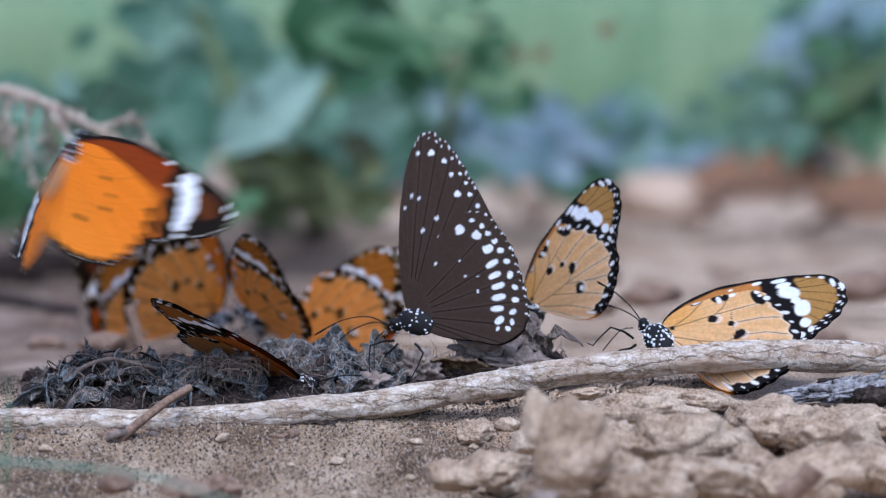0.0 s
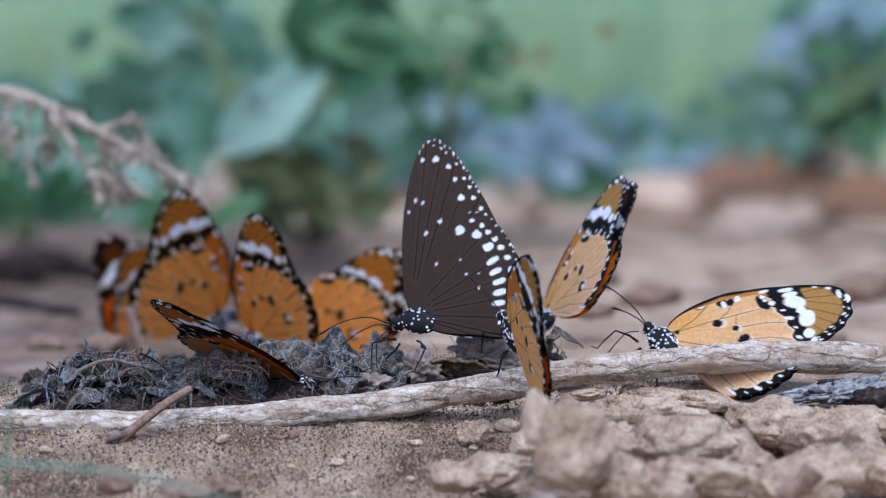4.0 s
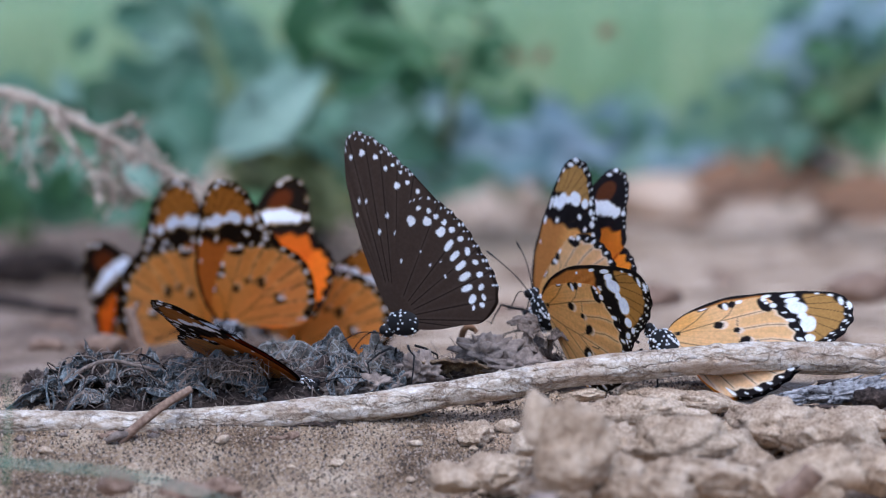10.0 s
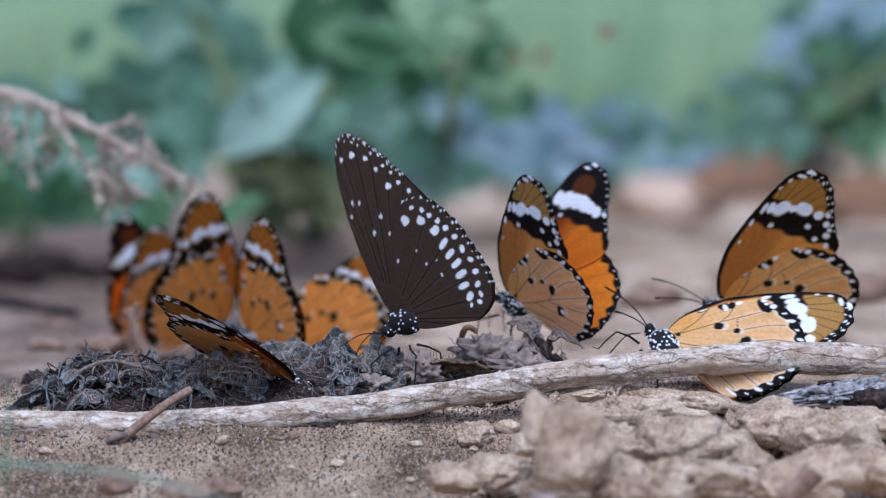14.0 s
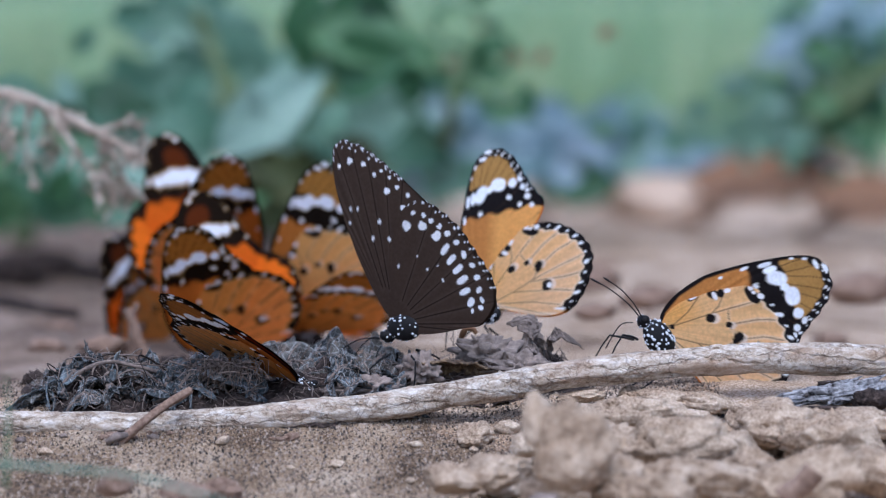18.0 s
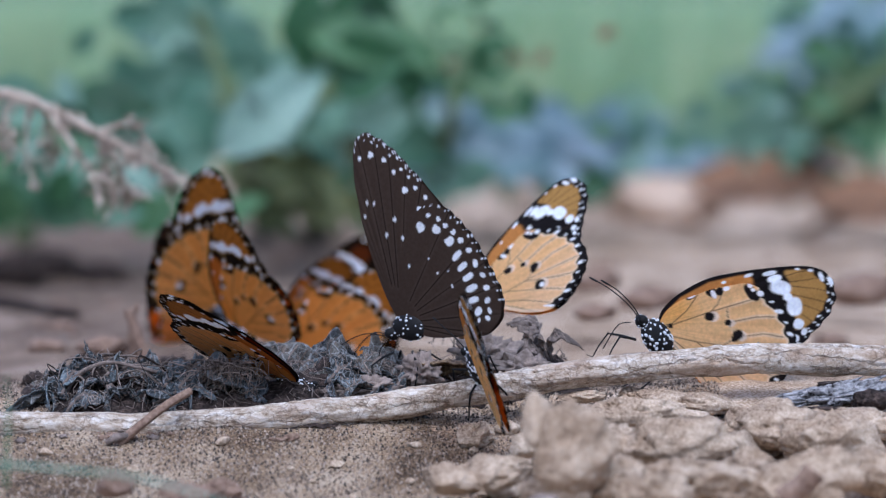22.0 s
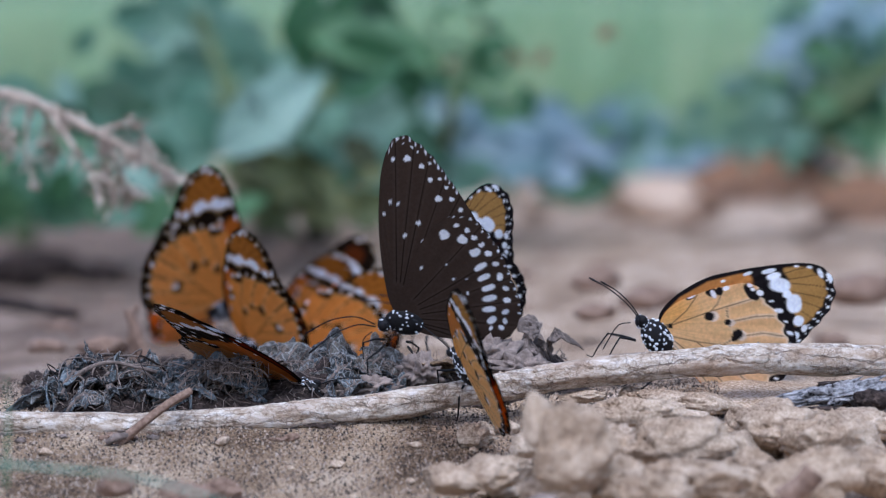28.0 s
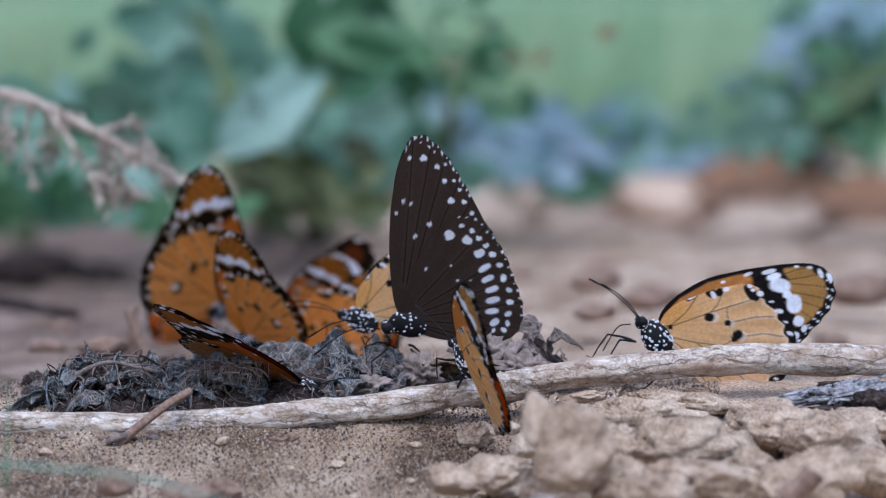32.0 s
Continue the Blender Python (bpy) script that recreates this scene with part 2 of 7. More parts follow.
def withered_material():
    """Dead leaf: blue-grey to brown blade with a net of paler fine veins."""
    ma, tree, bsdf = nodes_of("withered_leaf", 0.8, 0.25)
    big, small = noise_node(tree, 150, 5.0), noise_node(tree, 900, 5.0)
    colour = ramp(tree, big.outputs[0], [(0.30, (0.012, 0.012, 0.012)), (0.44, (0.045, 0.050, 0.052)), (0.56, (0.105, 0.120, 0.128)), (0.70, (0.125, 0.100, 0.080))])
    info = tree.nodes.new("ShaderNodeObjectInfo")
    own = ramp(tree, info.outputs["Random"], [(0.0, (0.45, 0.42, 0.40)), (0.4, (0.85, 0.9, 0.95)), (0.6, (1.2, 0.95, 0.75)), (0.8, (1.3, 1.4, 1.5)), (1.0, (1.9, 2.05, 2.1))])
    speck = ramp(tree, small.outputs[0], [(0.35, (0.55, 0.55, 0.55)), (0.65, (1.35, 1.35, 1.35))])
    col = mixed(tree, 1.0, colour.outputs[0], speck.outputs[0], "MULTIPLY")
    col = mixed(tree, 1.0, col, own.outputs[0], "MULTIPLY")
    tc = tree.nodes.new("ShaderNodeTexCoord")
    lines = []
    for scale, wide, strength in ((260, 0.05, 0.75), (700, 0.06, 0.45)):
        vo = tree.nodes.new("ShaderNodeTexVoronoi")
        vo.feature = "DISTANCE_TO_EDGE"
        vo.inputs["Scale"].default_value = scale
        link(tree, tc.outputs["Object"], vo.inputs["Vector"])
        net = ramp(tree, vo.outputs[0], [(0.0, (strength,) * 3), (wide, (0, 0, 0))])
        col = mixed(tree, net.outputs[0], col, (0.34, 0.345, 0.35))
        lines.append(net.outputs[0])
    link(tree, col, bsdf.inputs["Base Color"])
    bumped(tree, bsdf, [(big.outputs[0], 1.0), (small.outputs[0], 0.5), (lines[0], 0.5)], 1.0, 0.0007)
    return ma


DEAD_LEAF = withered_material()


def wing_material(name, tint, gain):
    """Wing scales: the pattern's colour, a fine powder grain, and light that passes through."""
    ma, tree, bsdf = nodes_of(name, 0.7, 0.08)
    at = tree.nodes.new("ShaderNodeAttribute")
    at.attribute_name = "pattern"
    grain = noise_node(tree, 1500, 3.0)
    tone = ramp(tree, grain.outputs[0], [(0.3, (gain * 0.88,) * 3), (0.7, (gain * 1.1,) * 3)])
    col = mixed(tree, 1.0, at.outputs["Color"], tone.outputs[0], "MULTIPLY")
    tinted = mixed(tree, 1.0, col, tint, "MULTIPLY")
    split = tree.nodes.new("ShaderNodeSeparateColor")
    link(tree, at.outputs["Color"], split.inputs[0])
    pale = ramp(tree, split.outputs["Blue"], [(0.5, (0, 0, 0)), (0.8, (1, 1, 1))])
    col = mixed(tree, pale.outputs[0], tinted, col)
    link(tree, col, bsdf.inputs["Base Color"])
    fold = noise_node(tree, 180, 2.0)
    bumped(tree, bsdf, [(fold.outputs[0], 1.0), (grain.outputs[0], 0.3)], 0.35, 0.0003)
    tl = tree.nodes.new("ShaderNodeBsdfTranslucent")
    link(tree, col, tl.inputs[0])
    mx = tree.nodes.new("ShaderNodeMixShader")
    mx.inputs[0].default_value = 0.34
    link(tree, bsdf.outputs[0], mx.inputs[1])
    link(tree, tl.outputs[0], mx.inputs[2])
    link(tree, mx.outputs[0], tree.nodes["Material Output"].inputs[0])
    return ma


WING_PALE = wing_material("wing_scales_pale", (1.0, 0.95, 0.86), 1.0)
WING_DEEP = wing_material("wing_scales_deep", (1.0, 0.62, 0.24), 1.03)
# brown tint, lowered to hold some shade of a down-facing underside
WING_BROWN_SHADED = wing_material("wing_scales_brown_shaded", (0.80, 0.52, 0.30), 0.95)
WING_WARM = wing_material("wing_scales_warm", (1.0, 0.82, 0.50), 1.0)
WING_DARK = wing_material("wing_scales_dark", (1.0, 1.0, 1.0), 1.0)


# ---- butterflies: wings with a painted-scale pattern, jointed at the body ----
def smooth(x, lo, hi):
    t = np.clip((x - lo) / (hi - lo), 0, 1)
    return t * t * (3 - 2 * t)


def lay(col, mask, tone):
    return col * (1 - mask[:, None]) + np.array(tone) * mask[:, None]


def spot(a, b, ca, cb, ra, rb=None, turn=0.0, square=2.0):
    rb = rb or ra
    c, s = math.cos(turn), math.sin(turn)
    u, v = (a - ca) * c + (b - cb) * s, -(a - ca) * s + (b - cb) * c
    q = (np.abs(u / ra) ** square + np.abs(v / rb) ** square) ** (1 / square)
    return 1 - smooth(q, 0.86, 1.14)


def edge_distance(p, line):
    out = np.full(len(p), 9.0)
    for i in range(len(line) - 1):
        d = line[i + 1] - line[i]
        f = np.clip(((p - line[i]) @ d) / (d @ d + 1e-12), 0, 1)
        out = np.minimum(out, np.linalg.norm(p - line[i] - f[:, None] * d, axis=1))
    return out


def vein_mask(p, ends, width, start=0.25, root=(0.0, 0.0)):
    m = np.zeros(len(p))
    root = np.array(root)
    for e in ends:
        e = np.array(e)
        line = np.array([root + (e - root) * start, e])
        m = np.maximum(m, 1 - smooth(edge_distance(p, line), width * 0.5, width * 1.3))
    return m


def wing_pair(name, outline, margin, size, turn, paint_under, paint_upper, detail, scallop=0.006, material=None):
    """Left and right mesh of one wing. outline runs from the root round to the root again, in wing lengths;
    margin: the stretch of it that is the outer edge; turn: the angle of the wing's first axis from the head."""
    n_s, n_r = detail
    line = spline(outline, 600)
    leng = np.concatenate([[0], np.cumsum(np.linalg.norm(np.diff(line, axis=0), axis=1))])
    s = np.linspace(0, leng[-1], n_s)
    rim = np.stack([np.interp(s, leng, line[:, k]) for k in (0, 1)], 1)
    frac = s / leng[-1]
    on_edge = smooth(frac, margin[0], margin[0] + 0.04) * (1 - smooth(frac, margin[1] - 0.04, margin[1]))
    wave = 1 - scallop * on_edge * (1 - np.cos(2 * math.pi * frac * 26))
    rim = rim * wave[:, None]
    outer = rim[(frac >= margin[0]) & (frac <= margin[1])][::max(1, n_s // 120)]
    rr = np.concatenate([[0.03], np.linspace(0.08, 0.7, n_r // 2), np.linspace(0.715, 1.0, n_r - n_r // 2 - 1)])
    p = (rr[:, None, None] * rim[None]).reshape(-1, 2)
    dist = edge_distance(p, outer)
    along = np.tile(frac, len(rr))
    out = []
    c, sn = math.cos(radians(turn)), math.sin(radians(turn))
    xz = np.stack([p[:, 0] * c - p[:, 1] * sn, p[:, 0] * sn + p[:, 1] * c], 1) * size
    reach = np.linalg.norm(p, axis=1)
    camber = 0.011 * size * np.sin(np.clip(reach, 0, 1) * math.pi) * 0.5
    ripple = 0.0018 * size * np.sin(along * 2 * math.pi * 13) * smooth(reach, 0.15, 0.6)
    cols = [np.clip(f(p[:, 0], p[:, 1], dist, along, p), 0, 1) for f in (paint_under, paint_upper)]
    n = len(p)
    quads = [(i * n_s + k, i * n_s + k + 1, (i + 1) * n_s + k + 1, (i + 1) * n_s + k) for i in range(len(rr) - 1) for k in range(n_s - 1)]
    for side in (1, -1):
        half = 0.0012 * size
        under = np.stack([xz[:, 0], side * (camber + ripple + half), xz[:, 1]], 1)
        upper = np.stack([xz[:, 0], side * (camber + ripple - half), xz[:, 1]], 1)
        verts = np.vstack([under, upper])
        flip = [q[::-1] for q in quads]
        a, b = (quads, flip) if side == 1 else (flip, quads)
        me = mesh_of(name, verts, a + [tuple(i + n for i in q) for q in b], material)
        at = me.color_attributes.new("pattern", "FLOAT_COLOR", "POINT")
        rgba = np.ones((2 * n, 4), dtype=np.float32)
        rgba[:n, :3], rgba[n:, :3] = cols
        at.data.foreach_set("color", rgba.ravel())
        out.append(me)
    return out


INK, CHALK = (0.012, 0.010, 0.012), (0.93, 0.95, 1.0)
RICH, RUST = (0.80, 0.25, 0.02), (0.22, 0.035, 0.008)


# the orange kind is drawn flat: its drawing's units turn into wing lengths, apart for the two wings
def fore_xy(x, y):
    dx, dy = x - 1177.1, y - 571.4
    return 0.003105 * dx - 0.001016 * dy, 0.001108 * dx + 0.002922 * dy


def hind_xy(x, y):
    dx, dy = x - 1177.1, y - 571.4
    return 0.003178 * dx - 0.000804 * dy, 0.000884 * dx + 0.002985 * dy


def fore_drawn(a, b):
    return np.stack([1177.1 + 286.5 * a + 99.65 * b, 571.4 - 108.66 * a + 304.44 * b], 1)


def hind_drawn(a, b):
    return np.stack([1177.1 + 292.77 * a + 78.85 * b, 571.4 - 86.71 * a + 311.7 * b], 1)


T_FORE = [fore_xy(*q) for q in ((1177, 571), (1181, 548), (1205, 518), (1250, 487), (1300, 470), (1350, 458), (1400, 449), (1432, 449), (1455, 459), (1468, 480), (1470, 503),
                                (1461, 528), (1445, 551), (1427, 574), (1411, 599), (1394, 625), (1360, 630), (1300, 612), (1230, 590), (1184, 576))]
T_HIND = [hind_xy(*q) for q in ((1177, 571), (1187, 551), (1208, 532), (1238, 520), (1268, 509), (1298, 503), (1322, 500), (1348, 510), (1376, 530), (1396, 560), (1408, 595), (1408, 630),
                                (1392, 660), (1367, 684), (1338, 701), (1308, 706), (1280, 695), (1248, 668), (1212, 622), (1182, 580))]
T_HIND_VEINS = [((1195, 573), (1262, 549), (1290, 540), (1352, 521)), ((1262, 549), (1274, 536), (1284, 508)), ((1195, 590), (1240, 600), (1285, 606), (1308, 592), (1292, 567), (1290, 540)),
                ((1292, 567), (1340, 557), (1396, 556)), ((1308, 592), (1352, 586), (1406, 594)), ((1285, 606), (1345, 618), (1406, 634)), ((1278, 605), (1338, 643), (1386, 666)),
                ((1240, 600), (1308, 652), (1352, 693)), ((1195, 592), (1262, 645), (1318, 704)), ((1185, 585), (1240, 645), (1276, 692)), ((1195, 573), (1222, 548), (1240, 521))]
T_FORE_VEINS = [((1385, 478), (1420, 470), (1448, 462)), ((1390, 484), (1430, 484), (1466, 487)), ((1395, 498), (1430, 502), (1468, 508)), ((1410, 512), (1440, 520), (1462, 528)),
                ((1415, 530), (1432, 540), (1445, 551)), ((1375, 470), (1398, 460), (1425, 452)), ((1250, 520), (1320, 550), (1410, 600)), ((1230, 530), (1300, 585), (1370, 628)), ((1320, 500), (1370, 545), (1425, 576))]


def drawn_lines(xy, lines, width):
    m = np.zeros(len(xy))
    for q in lines:
        m = np.maximum(m, 1 - smooth(edge_distance(xy, np.array(q, float)), width * 0.5, width * 1.3))
    return m


def edge_dots(col, a, b, dist, along, first, last, count, depth, radius, rim):
    """A row of pale dots in the dark margin."""
    phase = (along - first) / (last - first) * count
    inside = ((along > first) & (along < last)).astype(float)
    u = (phase - np.floor(phase) - 0.5) / count * (last - first) * rim
    grow = 0.85 + 0.3 * np.sin(np.floor(phase) * 2.4 + count)
    q = np.sqrt((u / (radius * grow)) ** 2 + ((dist - depth * (0.95 + 0.12 * np.sin(np.floor(phase) * 1.7))) / (radius * 1.05 * grow)) ** 2)
    return lay(col, (1 - smooth(q, 0.75, 1.25)) * inside, CHALK)


def tiger_hind_under(a, b, dist, along, p):
    xy = hind_drawn(a, b)
    x, y = xy[:, 0], xy[:, 1]
    col = np.tile(np.array((0.80, 0.54, 0.27)), (len(a), 1))
    col = lay(col, 0.55 * (1 - smooth(np.hypot(x - 1185, (y - 545) * 1.6), 20, 75)), (0.80, 0.40, 0.05))
    col = lay(col, 0.75 * smooth(y + 0.25 * (x - 1300), 570, 665), (0.80, 0.58, 0.36))
    streak = np.array([noise.noise((math.atan2(v - 571, u - 1150) * 26, math.hypot(u - 1150, v - 571) * 0.012, 3.0)) for u, v in zip(x, y)])
    col = col * (1 + 0.16 * streak[:, None])
    col = lay(col, 0.42 * smooth(x, 1250, 1340) * drawn_lines(xy, T_HIND_VEINS, 4.5), (0.88, 0.78, 0.66))
    col = lay(col, 0.75 * drawn_lines(xy, T_HIND_VEINS, 1.1), (0.10, 0.06, 0.04))
    col = lay(col, 0.45 * (1 - smooth(edge_distance(xy, np.array([(1182, 578), (1248, 668), (1282, 697)], float)), 3, 9)), (0.90, 0.82, 0.70))
    margin = smooth(x + 0.5 * (y - 505), 1305, 1318) * (1 - smooth(1310 - x + 0.4 * (y - 700), 0, 14))
    bay = 0.046 + 0.007 * np.cos(along * 2 * math.pi * 22)
    col = lay(col, 0.8 * margin * (1 - smooth(dist - bay, 0.004, 0.022)), (0.88, 0.74, 0.58))
    col = lay(col, margin * (1 - smooth(dist - bay, -0.004, 0.004)), INK)
    col = edge_dots(col, a, b, dist, along, 0.34, 0.735, 12, 0.027, 0.0155, 2.45)
    for cx, cy, rx, ry, turn in ((1229, 524, 8, 4, -0.4), (1263, 515, 9, 8, 0.5), (1277, 514, 6, 7, 0.3), (1328, 513, 8, 14, -0.5), (1336, 520, 10, 9, 0.4)):
        col = lay(col, spot(x, y, cx, cy, rx, ry, turn, 3.0), INK)
    for cx, cy, rx, ry, turn in ((1230, 523, 7, 3, -0.4), (1267, 519, 4, 8, -0.5), (1288, 509, 6, 4, -0.3), (1328, 503, 5, 5, 0.0), (1345, 517, 6, 5, 0.3), (1333, 511, 4, 3, 0.3)):
        col = lay(col, spot(x, y, cx, cy, rx, ry, turn), CHALK)
    for cx, cy, rx, ry in ((1268, 557, 9, 9), (1298, 568, 7, 6), (1316, 590, 8, 9), (1310, 637, 10, 12)):
        col = lay(col, 0.75 * spot(x, y, cx, cy, rx, ry), (0.88, 0.80, 0.74))
    for cx, cy, rx, ry, turn in ((1261, 557, 8, 7, 0.2), (1292, 567, 5.5, 5, 0.0), (1309, 588, 9, 8, -0.7), (1303, 595, 5, 5, 0.0), (1302, 635, 10, 11, 0.5), (1197, 573, 4, 4, 0.0)):
        col = lay(col, spot(x, y, cx, cy, rx, ry, turn, 3.0), INK)
    return lay(col, spot(x, y, 1306, 638, 5, 6), CHALK)


def tiger_fore_under(a, b, dist, along, p):
    xy = fore_drawn(a, b)
    x, y = xy[:, 0], xy[:, 1]
    col = np.tile(np.array((0.80, 0.43, 0.13)), (len(a), 1))
    over = y - (560 - 0.36 * (x - 1190))
    col = lay(col, 0.55 * (1 - smooth(over, 2, 48)), (0.38, 0.105, 0.022))
    inner = 1322 + 0.45 * (y - 480) + 3.5 * np.sin(y * 0.16)
    outer = 1383 + 0.30 * (y - 470) + 3.0 * np.sin(y * 0.2)
    col = lay(col, smooth(x - inner, -4, 4), INK)
    col = lay(col, smooth(x - outer, -3, 3) * (1 - smooth(y - (0.2 * (1450 - x)), 545, 551)), (0.47, 0.27, 0.085))
    col = lay(col, 0.7 * smooth(x, 1340, 1375) * drawn_lines(xy, T_FORE_VEINS, 1.0), (0.05, 0.03, 0.02))
    col = lay(col, 1 - smooth(dist, 0.040, 0.054), INK)
    costa = np.array([(1177, 571), (1181, 548), (1205, 518), (1250, 487), (1300, 470), (1350, 458), (1400, 449), (1440, 449)], float)
    col = lay(col, 1 - smooth(edge_distance(xy, costa), 3.0, 7.5), INK)
    for cx, cy, rx, ry, turn in ((1374, 488, 18, 12, 0.15), (1388, 503, 8, 7, 0.6), (1401, 518, 13, 16, -0.2), (1411, 547, 9, 9, 0.3), (1362, 474, 12, 6, -0.35), (1353, 466, 12, 4, -0.3), (1318, 473, 8, 3, -0.4),
                                 (1278, 489, 4, 2.4, -0.4), (1338, 502, 5, 5, 0.0), (1383, 551, 5, 6, 0.0), (1409, 572, 6, 6, 0.0), (1422, 559, 5, 6, 0.4), (1394, 590, 6, 7, 0.0), (1405, 585, 4, 5, 0.0),
                                 (1441, 463, 4, 9, -0.5), (1457, 468, 4.5, 8, -0.5), (1421, 454, 5, 2.5, 0.0), (1399, 454, 4, 2, 0.0), (1380, 606, 5, 6, 0.3), (1375, 580, 5, 5, 0.0)):
        col = lay(col, spot(x, y, cx, cy, rx, ry, turn, 2.4), CHALK)
    col = edge_dots(col, a, b, dist, along, 0.44, 0.66, 11, 0.015, 0.0080, 2.5)
    return edge_dots(col, a, b, dist, along, 0.455, 0.65, 10, 0.036, 0.0078, 2.5)


def tiger_hind_upper(a, b, dist, along, p):
    xy = hind_drawn(a, b)
    x, y = xy[:, 0], xy[:, 1]
    col = np.tile(np.array((0.84, 0.29, 0.02)), (len(a), 1))
    col = lay(col, 0.5 * smooth(b, 0.05, 0.45), (0.84, 0.36, 0.05))
    col = lay(col, 0.2 * drawn_lines(xy, T_HIND_VEINS, 2.0), (0.30, 0.09, 0.02))
    margin = smooth(x + 0.5 * (y - 505), 1305, 1330) * (1 - smooth(1310 - x + 0.4 * (y - 700), 0, 14))
    edge = 0.040 + 0.012 * np.cos(along * 2 * math.pi * 24)
    col = lay(col, margin * (1 - smooth(dist - edge, -0.006, 0.006)), INK)
    col = edge_dots(col, a, b, dist, along, 0.42, 0.72, 11, 0.018, 0.0055, 2.35)
    for cx, cy, rx, ry in ((1261, 557, 5, 4), (1292, 567, 4, 4), (1309, 589, 6, 5), (1302, 635, 6, 6)):
        col = lay(col, spot(x, y, cx, cy, rx, ry), INK)
    return col


def tiger_fore_upper(a, b, dist, along, p):
    xy = fore_drawn(a, b)
    x, y = xy[:, 0], xy[:, 1]
    col = np.tile(np.array(RICH), (len(a), 1))
    over = y - (560 - 0.36 * (x - 1190))
    col = lay(col, 0.9 * (1 - smooth(over, 0, 60)), RUST)
    inner = 1326 + 0.62 * (y - 480) + 4.0 * np.sin(y * 0.16)
    col = lay(col, smooth(x - inner, -5, 5), INK)
    col = lay(col, 0.7 * spot(x, y, 1415, 490, 26, 22, 0.3), (0.16, 0.05, 0.015))
    col = lay(col, 1 - smooth(dist, 0.035, 0.048), INK)
    costa = np.array([(1177, 571), (1181, 548), (1205, 518), (1250, 487), (1300, 470), (1350, 458), (1400, 449), (1440, 449)], float)
    col = lay(col, 1 - smooth(edge_distance(xy, costa), 5.0, 10.0), INK)
    for cx, cy, rx, ry, turn in ((1372, 488, 20, 15, 0.15), (1386, 503, 15, 15, 0.5), (1397, 518, 15, 18, -0.2), (1404, 534, 12, 12, 0.0), (1410, 550, 11, 11, 0.3), (1360, 472, 15, 10, -0.35), (1316, 474, 7, 3, -0.4), (1346, 503, 4, 4, 0.0),
                                 (1441, 464, 3, 7, -0.5), (1457, 469, 3.5, 6, -0.5), (1421, 566, 5, 5, 0.0)):
        col = lay(col, spot(x, y, cx, cy, rx, ry, turn, 2.4), CHALK)
    return edge_dots(col, a, b, dist, along, 0.44, 0.66, 12, 0.018, 0.0070, 2.5)


# the dark one: first axis along its body, second up the wing
def crow_xy(x, y):
    dx, dy = (x - 285) / 2.13, (y - 715) / 2.13 * 1.1
    return ((-0.985 * dx - 0.174 * dy) / 350, (0.174 * dx - 0.985 * dy) / 350)


C_FORE = [crow_xy(*q) for q in ((285, 715), (255, 640), (234, 500), (229, 350), (241, 200), (262, 115), (287, 66), (322, 45), (370, 66), (430, 120), (488, 200),
                                (538, 280), (580, 350), (608, 410), (600, 450), (520, 500), (410, 590), (310, 705))]
C_HIND = [crow_xy(*q) for q in ((288, 712), (305, 640), (345, 510), (420, 400), (500, 350), (570, 355), (612, 395), (650, 440), (690, 505), (722, 590), (747, 655),
                                (757, 712), (745, 772), (702, 810), (640, 830), (560, 816), (450, 800), (370, 775), (300, 728))]
C_FORE_SPOTS = ((343, 132, 14), (290, 130, 8), (396, 162, 11), (427, 213, 10), (455, 286, 14), (500, 365, 15), (274, 284, 8), (304, 298, 8), (249, 327, 7), (377, 369, 10),
                (325, 412, 8), (393, 440, 9), (330, 75, 4), (361, 90, 5), (383, 109, 5), (426, 153, 6), (462, 212, 7), (487, 246, 8), (505, 290, 10), (538, 331, 10), (557, 370, 11))
C_HIND_SPOTS = ((473, 415, 21), (540, 440, 20), (588, 490, 21), (606, 544, 25), (618, 585, 24), (634, 624, 25), (638, 664, 26), (635, 705, 24), (645, 746, 19), (640, 776, 9),
                (519, 385, 10), (559, 405, 11), (585, 435, 12), (613, 463, 12), (637, 497, 14), (664, 537, 13), (679, 585, 15), (700, 631, 13), (704, 676, 14), (697, 718, 14),
                (694, 754, 12), (680, 777, 12), (383, 534, 6), (476, 528, 5), (503, 584, 7), (554, 585, 5), (556, 640, 7))
C_FORE_VEINS = [crow_xy(*q) for q in ((300, 60), (370, 66), (430, 120), (488, 200), (538, 280), (590, 370))]
C_HIND_VEINS = [crow_xy(*q) for q in ((612, 395), (690, 505), (722, 590), (752, 680), (745, 772), (660, 828), (540, 815))]


